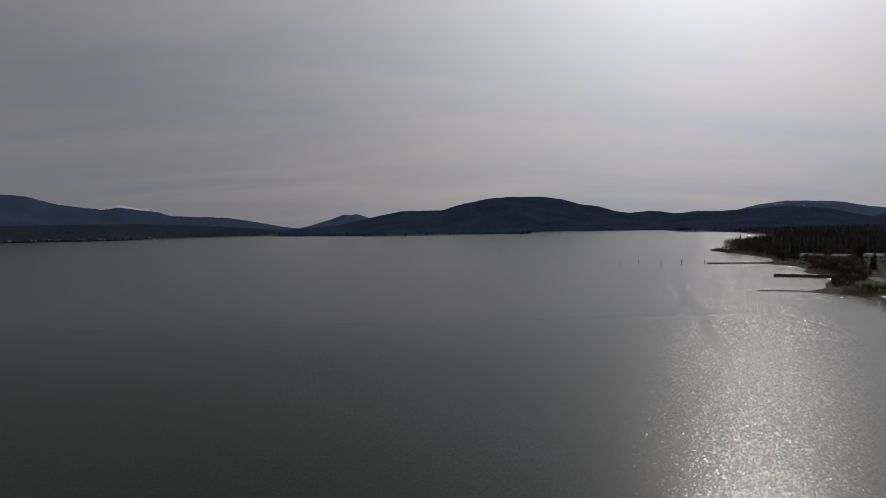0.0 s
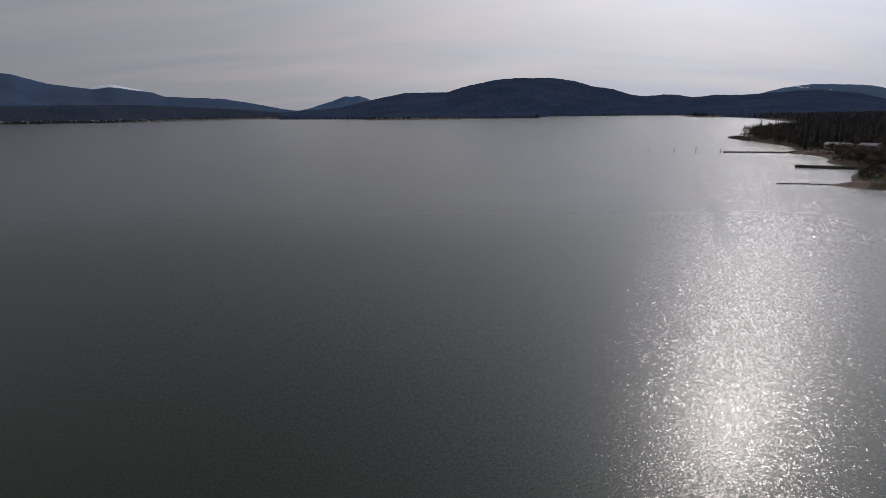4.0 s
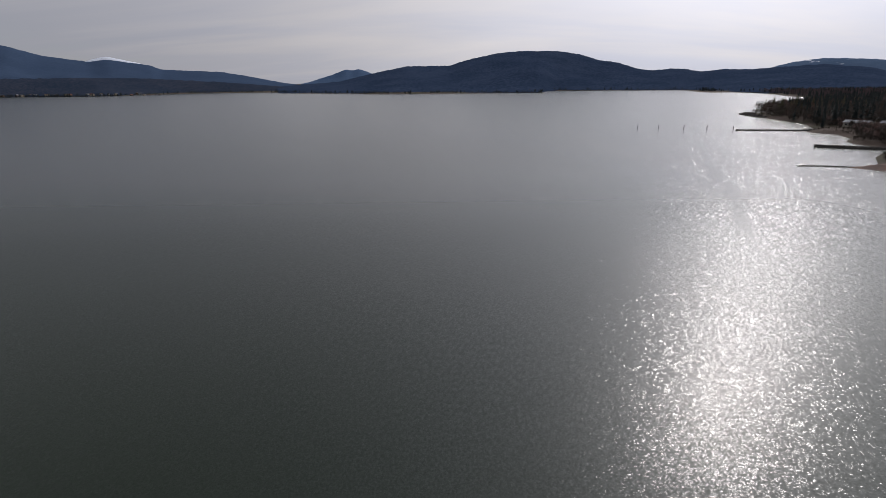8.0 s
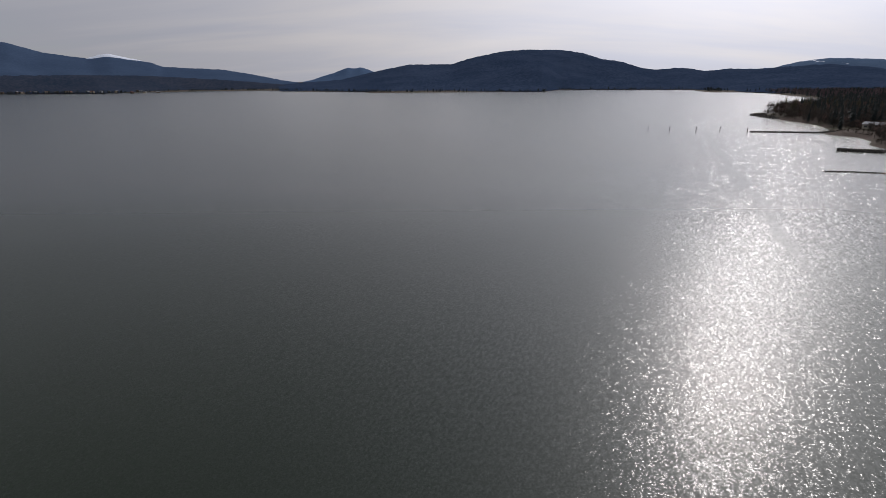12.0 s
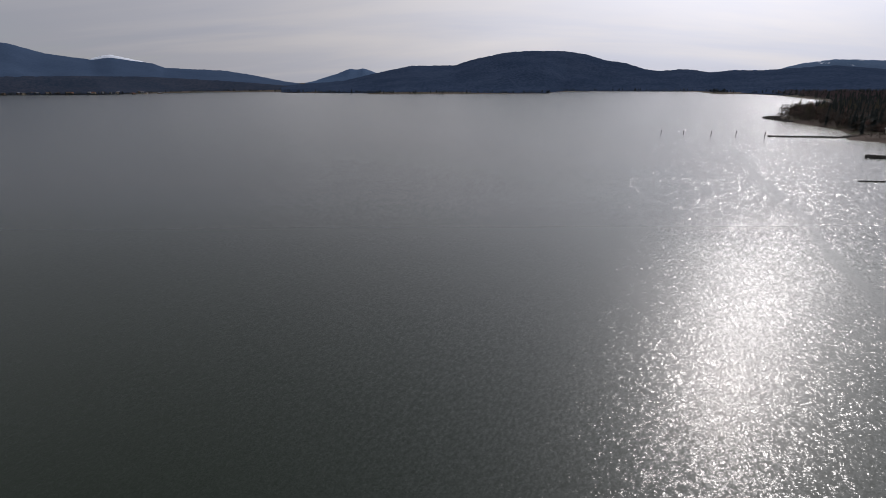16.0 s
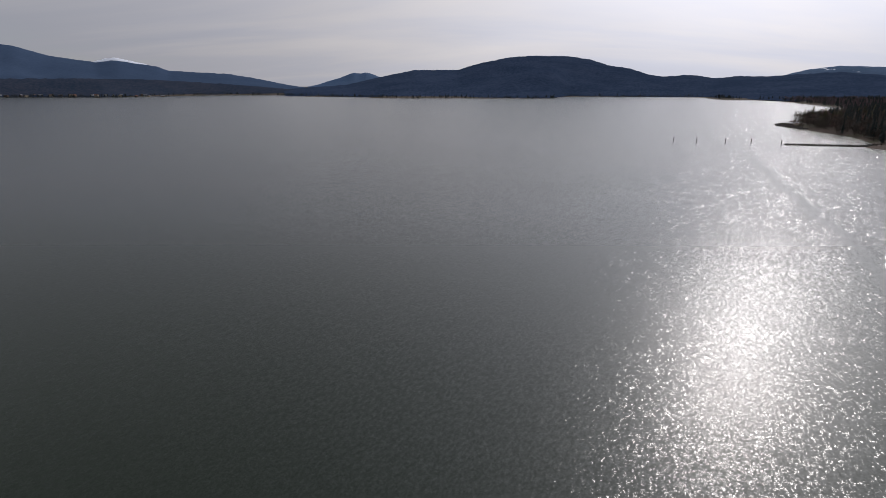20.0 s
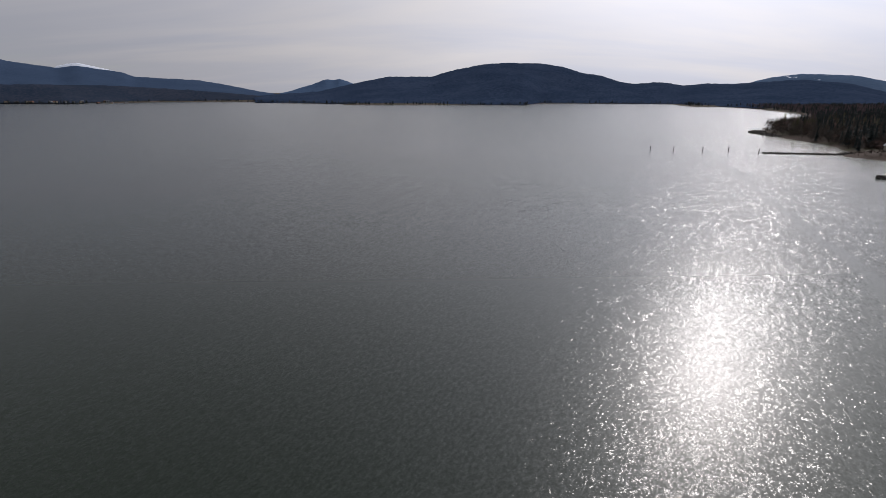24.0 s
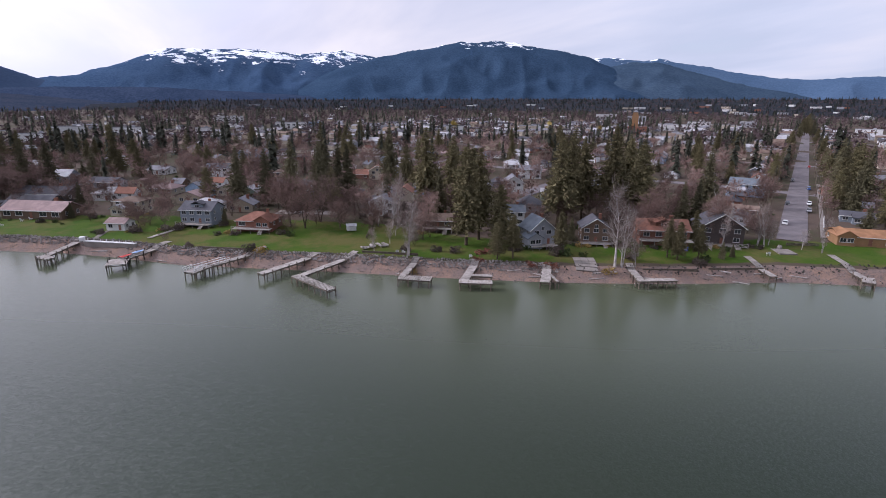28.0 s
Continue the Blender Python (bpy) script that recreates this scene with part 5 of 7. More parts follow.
RED = material("red_cover", (0.5, 0.05, 0.04), (0.4, 0.04, 0.03), 0.6, 1, 8)
BLUE = material("blue_cover", (0.16, 0.28, 0.5), (0.3, 0.4, 0.55), 0.6, 1, 8)
covered_boat(151.5, 63.6, radians(-39), 1.79, BLUE, "boat under a pale blue cover on the dock")
covered_boat(148.4, 66.0, radians(-39), 1.79, RED, "small boat under a red cover on the dock")


# ---------------------------------------------------------------- pilings, jetties and bank
for x, y in ((165, 398.8), (181.5, 397.5), (199.2, 391.2), (217, 389.8), (232.1, 379.3)):
    root = thing("channel_post", "dark timber post standing in the lake", "post", Matrix.Translation((x, y, 0)), "row of posts in the lake")
    part("pile", Mesh().rod((0, 0, -6), (0, 0, 2.6), 0.3, 0.26, 8).done("pile", DARK_PILE), root)
    part("cap", Mesh().rod((0, 0, 2.6), (0, 0, 2.8), 0.34, 0.2, 8).done("cap", DARK_PILE), root)


def rocks(name, label, line, mat, count, width, size, lift, kind="stuff"):
    """Tumbled stones along a line in plan."""
    m = Mesh()
    pts = [Vector(p) for p in line]
    lens = [(b - a).length for a, b in zip(pts, pts[1:])]
    for _ in range(count):
        t = rnd(0, sum(lens))
        for a, b, ln in zip(pts, pts[1:], lens):
            if t <= ln:
                break
            t -= ln
        u = (b - a).normalized()
        off = rnd(-1, 1)
        c = a + u * t + Vector((u.y, -u.x)) * off * width / 2
        s = size * rnd(0.5, 1.35)
        z = lift(c.x, c.y, off)
        q = Euler((rnd(0, 6), rnd(0, 6), rnd(0, 6))).to_matrix()
        vs = [q @ Vector((i * rnd(0.6, 1.1), j * rnd(0.6, 1.1), k * rnd(0.45, 0.8))) * s * 0.5 for i, j, k in ((1, 0, 0.2), (-1, 0.1, 0), (0, 1, -0.1), (0.1, -1, 0), (0, 0.2, 1.2), (0.2, 0, -1.2), (0.7, 0.7, 0.6), (-0.7, 0.6, 0.6), (-0.6, -0.7, 0.5), (0.7, -0.6, 0.5))]
        m.add([(c.x + v.x, c.y + v.y, z + v.z) for v in vs],
              ((4, 9, 6), (4, 6, 7), (4, 7, 8), (4, 8, 9), (0, 6, 9), (2, 7, 6), (1, 8, 7), (3, 9, 8), (0, 2, 6), (2, 1, 7), (1, 3, 8), (3, 0, 9), (5, 2, 0), (5, 1, 2), (5, 3, 1), (5, 0, 3)))
    return solid(name, m.done(name, mat), label, "rocks", None, "", kind)


def on_ground(x, y, off):
    return level(x, y) + 0.12


BANK = [Vector(p) for p in ((66, -100), (78.5, -74), (88, -50), (93.5, -38), (99, -27), (105.6, -16.5), (113.5, -3.3), (126.8, 17), (138, 35.3), (147, 50), (163, 68.5), (171, 79), (181, 96), (188, 111), (193, 127), (196, 143))]
rocks("bank_rocks", "grey boulders heaped along the bank", BANK[4:], ROCK, 3000, 3.6, 0.6, on_ground)
rocks("bank_rocks", "scattered grey stones below the lawn", BANK[:5], DARK_ROCK, 200, 3.0, 0.5, on_ground)
rocks("beach_stones", "small stones strewn over the beach", [Vector((p.x - 3.4, p.y + 2.0)) for p in BANK], ROCK, 1400, 5.5, 0.32, on_ground)
rocks("jetty", "low dark stone breakwater in the lake", ((219, 270.5), (232, 264), (248, 256), (256, 258)), DARK_ROCK, 1100, 5.0, 1.5, lambda x, y, o: 0.9 - 0.9 * abs(o) + rnd(-0.2, 0.2), "structure")
rocks("spit", "thin dark gravel spit at the water's surface", ((232, 375), (252, 371), (276, 364), (292, 372)), DARK_ROCK, 1100, 5.0, 1.2, lambda x, y, o: 0.3 - 0.3 * abs(o) + rnd(-0.1, 0.1), "structure")
rocks("spit", "thin dark gravel bar off the beach", ((165, 206), (176, 204.5), (188, 199.5), (198, 192)), DARK_ROCK, 420, 1.2, 0.6, lambda x, y, o: 0.1, "structure")
rocks("point_rocks", "dark boulders along the wooded point", ((333, 500), (338, 530), (343, 556), (362, 575)), DARK_ROCK, 700, 12, 2.2, lambda x, y, o: 0.2, "structure")

# ---------------------------------------------------------------- streets
U, V = Vector((0.507, -0.862)), Vector((0.862, 0.507))
P0 = Vector((88, -96))
STREETS = (-250, -160, -80, 0, 92, 184, 276, 368, 460)
CROSS = (95, 215, 335, 455, 575)


def town(a, b):
    return P0 + U * a + V * b


def ribbon(name, label, p, q, width, mat, lift=0.06, step=6.0, category="road"):
    """A paved strip that follows the ground."""
    m = Mesh()
    p, q = Vector(p), Vector(q)
    n = max(2, int((q - p).length / step))
    u = (q - p).normalized()
    side = Vector((-u.y, u.x)) * width / 2
    for i in range(n + 1):
        c = p.lerp(q, i / n)
        for s in (-1, 1):
            e = c + side * s
            z = max(level(e.x, e.y), level(c.x, c.y)) + lift
            m.v += [(e.x, e.y, z), (e.x, e.y, z - 0.5)]
    for i in range(n):
        o = 4 * i
        m.f += [(o, o + 2, o + 6, o + 4), (o, o + 4, o + 5, o + 1), (o + 2, o + 3, o + 7, o + 6)]
    return tagged(new(name, m.done(name, mat)), label, category, kind="structure")


ribbon("road", "long straight grey residential street", town(3, 0.5), town(900, 0), 7.2, ASPHALT, 0.12)
for b in STREETS:
    if b:
        a0 = 20
        while shore_distance([tuple(town(a0, b))])[0] < 70:
            a0 += 10
        ribbon("road", "quiet grey side street", town(a0, b), town(640, b), 7.5, ASPHALT, 0.10, 9.0)
for a in CROSS:
    ribbon("road", "grey cross street between blocks", town(a, -240), town(a, 300), 7.5, ASPHALT, 0.07, 9.0)
ribbon("pavement", "narrow pale concrete pavement beside the street", town(12, -6.8), town(130, -6.8), 1.2, CONCRETE, 0.15)
ribbon("road", "pale lakeside drive beside the playing field", (232, 207), (267, 138), 7.0, CONCRETE, 0.12, category="drive")
ribbon("road", "pale lakeside drive beside the playing field", (233, 206), (247, 229), 6.0, CONCRETE, 0.1, category="drive")
ribbon("road", "gravel drive beside a lawn", (172, 8), (181, 26), 6.0, CONCRETE, 0.1, category="drive")

# ---------------------------------------------------------------- ordinary houses of the town
random.seed(41)
PROTO = []
STYLES = (("white", "grey", "white house with a grey roof"), ("cream", "brown", "cream house with a brown roof"), ("grey", "dark", "grey house with a dark roof"), ("blue", "grey", "blue house with a grey roof"),
          ("beige", "mauve", "beige house with a mauve roof"), ("brick", "dark", "brick house with a dark roof"), ("white", "red", "white house with a russet roof"), ("green", "pale", "green house with a pale metal roof"),
          ("white", "dark", "white house with a dark roof"), ("slate", "pale", "slate house with a pale roof"), ("brown", "grey", "brown house with a grey roof"), ("white", "pale", "white house with a pale roof"),
          ("cream", "red", "cream house with a red roof"), ("beige", "grey", "beige house with a grey roof"))


def plain_house(i):
    wall, roof, label = STYLES[i]
    w, d, st = rnd(9, 13), rnd(7, 9), 2 if i % 3 == 0 else 1
    g = ("x", "y", "hip")[i % 3] if st == 1 else "x"
    h, rise = 2.7 * st + 0.4, rnd(1.9, 3.0)
    root = thing("house", label + " in the town", "house", None, "houses of the town")
    part("wall", wall_mesh(w, d, h, rise, WALLS[wall], g), root)
    part("roof", roof_mesh(w, d, h, rise, ROOFS[roof], g), root)
    for x in (-w * 0.28, w * 0.28):
        fr, pane, _ = WIN[(1.8, 1.4)]
        part("pane", pane, part("window", fr, root, "", Matrix.Translation((x, -d / 2 - 0.05, h - 1.35))))
    for s in (-1, 1):
        fr, pane, _ = WIN[(1.2, 1.3)]
        part("pane", pane, part("window", fr, root, "", Matrix.Translation((s * (w / 2 + 0.05), 0, h - 1.35)) @ Matrix.Rotation(s * math.pi / 2, 4, "Z")))
    part("door", DOOR, root, "", Matrix.Translation((0, -d / 2 - 0.05, 0.1)))
    if i % 2:
        part("chimney", CHIMNEY, root, "", Matrix.Translation((w * 0.2, d * 0.1, h + rise * 0.7)))
    return root


spots = []
for b in STREETS:
    for side in (-1, 1):
        a = 14 + rnd(0, 8)
        while a < 640:
            p = town(a, b + side * rnd(16, 20))
            spots.append((p.x, p.y, math.atan2(V.y, V.x) + (0 if side > 0 else math.pi), side))
            a += rnd(13, 17)
for a in CROSS:
    for b0 in np.arange(-200, 300, 18):
        p = town(a + 17, float(b0) + rnd(-3, 3))
        spots.append((p.x, p.y, math.atan2(U.y, U.x), 0))


# a second row of houses behind those on the lake
row = []
while len(row) < 60:
    y = rnd(-85, 140)
    x = float(np.interp(y, LAKE[2:19, 1], LAKE[2:19, 0])) + rnd(47, 90) * 1.16
    if all((x - p) ** 2 + (y - q) ** 2 > 110 for p, q, _t, _s in row):
        row.append((x, y, S + math.pi / 2 * random.randrange(2) + rnd(-0.1, 0.1), 3))
spots = row + spots


def free(x, y, r):
    return all((x - p) ** 2 + (y - q) ** 2 > (r + s) ** 2 for p, q, s in TAKEN)


def on_street(x, y, r):
    d = Vector((x, y)) - P0
    a, b = d.dot(U), d.dot(V)
    return (-14 < a < 900 and abs(b) < 5 + r) or any(abs(b - s) < 4.5 + r for s in STREETS if 0 < a < 640) or any(abs(a - c) < 4.5 + r for c in CROSS if -240 < b < 300)


def far_off(x, y):
    return math.hypot(x - 7, y - 45)


LODGES = [(262, 300), (286, 372), (330, 374), (378, 322), (366, 296), (300, 282)]
GREEN = [(200, 210), (232, 128), (272, 132), (366, 196), (330, 284), (238, 246)]
placed = 0
far_spots = []
for x, y, turn, side in spots:
    bearing = math.degrees(math.atan2(x - 7, y - 45))
    sd = shore_distance([(x, y)])[0]
    if sd < (33 if side == 3 else 44) or not 44 < bearing < 170 or within([(x, y)], GREEN)[0] or not free(x, y, 4.5):
        continue
    if on_street(x, y, 4):
        continue
    if far_off(x, y) > 400:
        far_spots.append((x, y, turn))
        TAKEN.append((x, y, 6))
        continue
    m = Matrix.Translation((x, y, level(x, y))) @ Matrix.Rotation(turn + math.pi / 2 * (1 if side in (-1, 1) else 0) + rnd(-0.05, 0.05), 4, "Z") @ Matrix.Scale(rnd(0.72, 0.86), 4)
    i = placed % len(STYLES)
    if len(PROTO) < len(STYLES):
        ob = plain_house(placed)
        ob.matrix_world = m
        PROTO.append(ob)
    else:
        copy_thing(PROTO[random.randrange(len(PROTO))], m)
    TAKEN.append((x, y, 5.5))
    placed += 1

for i in range(230):
    bearing, r = rnd(58, 168), rnd(430, 1150)
    x, y = 7 + r * math.sin(math.radians(bearing)), 45 + r * math.cos(math.radians(bearing))
    if not on_street(x, y, 4) and free(x, y, 5) and shore_distance([(x, y)])[0] > 60:
        far_spots.append((x, y, math.atan2(U.y, U.x) + random.randrange(2) * math.pi / 2))

# houses too far off to tell apart, one object for each roof colour
for roof, wall in (("grey", "cream"), ("dark", "white"), ("brown", "beige"), ("pale", "grey")):
    body, tops = Mesh(), Mesh()
    for x, y, turn in far_spots:
        if random.random() > 0.25:
            continue
        w, d, h, r = rnd(8, 14), rnd(6, 9), rnd(2.8, 5), rnd(1.4, 2.4)
        z = level(x, y)
        ca, sa = math.cos(turn), math.sin(turn)
        body.box((x, y, z + h / 2 - 0.5), (w, d, h + 1), turn)
        pts = [(-w / 2 - 0.4, -d / 2 - 0.4, h - 0.2), (w / 2 + 0.4, -d / 2 - 0.4, h - 0.2), (w / 2 + 0.4, d / 2 + 0.4, h - 0.2), (-w / 2 - 0.4, d / 2 + 0.4, h - 0.2), (-w / 2 - 0.3, 0, h + r), (w / 2 + 0.3, 0, h + r)]
        tops.add([(x + px * ca - py * sa, y + px * sa + py * ca, z + pz) for px, py, pz in pts], ((0, 1, 5, 4), (2, 3, 4, 5), (1, 2, 5), (3, 0, 4), (3, 2, 1, 0)))
    solid("distant_house_walls", body.done("distant_house_walls", WALLS[wall]), "walls of many small houses deep in the town", "houses", kind="stuff")
    solid("distant_house_roofs", tops.done("distant_house_roofs", ROOFS[roof]), "roofs of many small houses deep in the town", "houses", kind="stuff")


def block(bearing, dist, w, d, h, wall, roof, label, turn=None):
    """A flat-roofed building of the town centre."""
    x, y = 7 + dist * math.sin(math.radians(bearing)), 45 + dist * math.cos(math.radians(bearing))
    z = level(x, y)
    root = thing("building", label + " in the town centre", "building", Matrix.Translation((x, y, z)) @ Matrix.Rotation(-math.radians(bearing) if turn is None else turn, 4, "Z"), "large buildings of the town")
    part("wall", Mesh().box((0, 0, h / 2 - 1), (w, d, h + 2)).done("wall", WALLS[wall]), root)
    part("roof", Mesh().box((0, 0, h + 0.15), (w + 0.4, d + 0.4, 0.3)).box((0, -d / 2, h + 0.6), (w + 0.5, 0.4, 0.7)).done("roof", ROOFS[roof]), root)
    part("roof_unit", Mesh().box((w * 0.2, d * 0.1, h + 1.1), (3, 2.4, 1.6)).done("roof_unit", WALLS["grey"]), root)
    n = max(3, int(w / 6))
    wm = Mesh().box((0, 0, 0), (3.2, 0.12, 1.5)).done("window", GLASS)
    for f in range(max(1, int(h / 3.6))):
        for i in range(n):
            part("window", wm, root, "", Matrix.Translation(((i - (n - 1) / 2) * w / n, -d / 2 - 0.05, 1.9 + 3.4 * f)))
    TAKEN.append((x, y, max(w, d) * 0.6))
    return root


for args in ((83.5, 640, 29, 16, 7, "white", "pale", "white flat-roofed store"), (87.5, 600, 19, 14, 6, "cream", "pale", "cream workshop with a pale roof"), (90, 620, 16, 11, 6, "white", "pale", "white shed with a flat roof"),
             (98.5, 680, 37, 21, 8, "white", "pale", "long white commercial building"), (101, 700, 21, 16, 8, "blue", "pale", "pale blue flat building"), (92.5, 900, 43, 19, 8, "white", "pale", "long white warehouse"),
             (108, 640, 25, 14, 6, "grey", "pale", "grey flat-roofed building"), (116, 620, 21, 13, 7, "white", "grey", "white building among trees"), (124, 640, 22, 14, 7, "cream", "pale", "cream building with a flat roof"),
             (132, 1050, 37, 19, 10, "white", "pale", "white building at the town's edge"), (135, 1000, 31, 18, 9, "grey", "pale", "grey commercial block"), (140.8, 850, 30, 16, 8, "white", "pale", "white town block"),
             (143, 780, 30, 16, 7, "cream", "pale", "cream town block"), (145, 900, 22, 15, 8, "grey", "pale", "tall grey town block"), (139.5, 760, 24, 15, 7, "white", "pale", "white town block with a flat roof"),
             (154, 800, 26, 15, 7, "white", "pale", "wide white town block"), (157, 690, 24, 14, 7, "cream", "grey", "cream town block"), (160, 760, 27, 15, 8, "white", "pale", "white block beyond the trees"),
             (138, 740, 19, 13, 7, "white", "pale", "white hall with a flat roof"), (147.2, 460, 14, 10, 5, "cream", "pale", "cream flat-roofed house in the trees"), (104, 560, 25, 13, 6, "white", "grey", "white store roof among trees"),
             (70, 560, 31, 16, 7, "white", "pale", "white school building"), (73, 600, 37, 18, 8, "cream", "pale", "cream school building"), (76.5, 560, 25, 14, 7, "white", "pale", "white flat school wing"), (79, 680, 29, 16, 7, "white", "pale", "white store building"),
             (66, 640, 25, 16, 7, "grey", "pale", "grey flat building by the field")):
    block(*args)

# brick tower in the town
bx, by = 7 + 640 * math.sin(math.radians(135.2)), 45 + 640 * math.cos(math.radians(135.2))
tower = thing("brick_tower", "orange brick hall with a stepped tower", "tower", Matrix.Translation((bx, by, level(bx, by))) @ Matrix.Rotation(radians(-135), 4, "Z"))
part("hall", Mesh().box((0, 0, 4), (22, 14, 10)).done("hall", WALLS["brick"]), tower)
part("shaft", Mesh().box((-4, 0, 11), (7, 7, 22)).box((-4, 0, 23), (5.4, 5.4, 4)).done("shaft", WALLS["timber"]), tower)
part("cap", roof_mesh(5.4, 5.4, 25, 2.2, ROOFS["grey"], "hip", 0.3).copy(), tower, "", Matrix.Translation((-4, 0, 0)))

# ---------------------------------------------------------------- trees of the town
random.seed(51)
for _ in range(60):
    y = rnd(-112, 122)
    sd = rnd(17, 42)
    x = float(np.interp(y, LAKE[2:19, 1], LAKE[2:19, 0])) + sd * 1.16
    if free(x, y, 1.5) and not on_street(x, y, 2) and not (8 < y < 62 and sd < 36):
        tree("bare", x, y, rnd(0.32, 0.7))
    elif free(x, y, 0.6) and not on_street(x, y, 1):
        bush(("brown", "green", "brown")[random.randrange(3)], x, y, rnd(0.6, 1.1))
count = 0
deep = []
near = 0
while near < 130:
    bearing, r = rnd(58, 150), rnd(120, 330)
    x, y = 7 + r * math.sin(math.radians(bearing)), 45 + r * math.cos(math.radians(bearing))
    sd = shore_distance([(x, y)])[0]
    if not 30 < sd < 150 or within([(x, y)], GREEN)[0] or on_street(x, y, 1.0) or not free(x, y, 0.8):
        continue
    near += 1
    if random.random() < 0.35:
        bush(("brown", "green")[random.randrange(2)], x, y, rnd(0.8, 1.5))
    else:
        tree("bare", x, y, rnd(0.4, 0.85), None, rnd(1.0, 1.3))
while count < 470:
    bearing, r = rnd(52, 168), 95 + 365 * math.sqrt(random.random())
    x, y = 7 + r * math.sin(math.radians(bearing)), 45 + r * math.cos(math.radians(bearing))
    sd = shore_distance([(x, y)])[0]
    if sd < 42 or within([(x, y)], GREEN)[0] or on_street(x, y, 2.0) or not free(x, y, 1.2):
        continue
    pick = random.random()
    if pick < 0.20:
        tree("slim", x, y, rnd(0.45, 0.95), None, rnd(1.0, 1.25))
    elif pick < 0.38:
        tree("pine", x, y, rnd(0.55, 0.9), None, rnd(1.0, 1.2))
    elif r < 235:
        tree("slimbare", x, y, rnd(0.5, 0.9), None, rnd(1.0, 1.3))
    else:
        deep.append((x, y))
        TAKEN.append((x, y, 2.0))
    count += 1
for x, y in ((560, -225), (430, -330), (520, -330)):
    tree("yellow", x, y, 1.2)
for i in range(34):
    for s in (-1, 1):
        p = town(48 + i * 11 + rnd(-3, 3), s * rnd(7.5, 11))
        if free(p.x, p.y, 0.4) and not any(abs(48 + i * 11 - c) < 8 for c in CROSS):
            tree(("slimbare", "slim", "pine", "slimbare")[random.randrange(4)], p.x, p.y, rnd(0.5, 0.85))
for a, b, s in ((560, 2, 0.9), (575, -3, 0.8), (590, 4, 0.9), (610, 0, 1.0), (540, -6, 0.8), (530, 6, 0.8), (52, -15, 0.7), (62, -13, 0.8), (70, -18, 0.85), (76, -12, 0.9), (84, -17, 0.9), (104, -14, 0.95), (112, -20, 0.9), (120, -13, 0.9), (128, -18, 0.95), (140, -14, 0.9), (66, -26, 0.75), (82, -30, 0.8), (108, -32, 0.8)):
    p = town(a, b)
    tree(("pine", "fir")[random.randrange(2)], p.x, p.y, s, None, 1.1)


def wood(name, label, spots, conifer, mat, size, shape=None, heights=None):
    """Many small far trees in one object."""
    if conifer:
        base = []
        for z0, z1, r in ((0.06, 0.55, 0.21), (0.28, 0.8, 0.17), (0.5, 1.0, 0.11)):
            for i in range(6):
                a, b = 2 * math.pi * i / 6, 2 * math.pi * (i + 0.8) / 6
                k = 1.0 if i % 2 else 0.72
                base.append(((r * k * math.cos(a), r * k * math.sin(a), z0), (r * math.cos(b) * k, r * math.sin(b) * k, z0 + 0.03), (0, 0, z1)))
    else:
        rs = random.Random(5)
        base = []
        for _ in range(30):
            c = Vector((rs.gauss(0, 0.19), rs.gauss(0, 0.19), rs.uniform(0.35, 0.85)))
            t = [c + Vector((rs.uniform(-1, 1), rs.uniform(-1, 1), rs.uniform(-0.7, 1))) * 0.15 for _ in range(3)]
            base.append(tuple(tuple(v) for v in t))
        base.append(((-0.02, 0, 0), (0.02, 0, 0), (0, 0, 0.6)))
    tri = np.array(shape or base)
    n = len(spots)
    ang = np.random.uniform(0, 6.28, n)
    s = size * np.random.uniform(0.4, 1.15, n)
    xy = np.array(spots)
    z = ground_z(xy) if heights is None else heights
    c, d = np.cos(ang)[:, None, None], np.sin(ang)[:, None, None]
    X = (tri[None, :, :, 0] * c - tri[None, :, :, 1] * d) * s[:, None, None] + xy[:, 0][:, None, None]
    Y = (tri[None, :, :, 0] * d + tri[None, :, :, 1] * c) * s[:, None, None] + xy[:, 1][:, None, None]
    Z = tri[None, :, :, 2] * s[:, None, None] + z[:, None, None]
    verts = np.stack([X, Y, Z], -1).reshape(-1, 3)
    me = bpy.data.meshes.new(name)
    me.from_pydata(verts.tolist(), [], np.arange(len(verts)).reshape(-1, 3).tolist())
    me.materials.append(mat)
    return tagged(new(name, me), label, "woods", kind="stuff")


np.random.seed(3)


def clumped(pts, lo, seed):
    """Only the points where the trees stand in groups."""
    return pts[[noise.noise(Vector((x * 0.021, y * 0.021, seed))) + 0.5 * noise.noise(Vector((x * 0.06, y * 0.06, seed))) + rnd(-0.15, 0.15) > lo for x, y in pts]]


def twig_cloud(seed):
    """The crown of one bare tree as thin strokes, for a wood."""
    rs = random.Random(seed)
    out = [((-0.018, 0, 0), (0.018, 0, 0), (0, 0, 0.55)), ((0, -0.018, 0), (0, 0.018, 0), (0, 0, 0.55))]
    for _ in range(175):
        d = Vector((rs.gauss(0, 1), rs.gauss(0, 1), rs.gauss(0.35, 0.8))).normalized()
        k = rs.uniform(0.06, 0.30)
        a = Vector((0, 0, 0.5)) + Vector((d.x * k * 0.95, d.y * k * 0.95, d.z * k * 1.15))
        u = (d + Vector((rs.uniform(-1, 1), rs.uniform(-1, 1), rs.uniform(-0.4, 1)))).normalized() * rs.uniform(0.07, 0.15)
        w = u.orthogonal().normalized() * 0.011
        out.append((tuple(a - w), tuple(a + w), tuple(a + u)))
    return out


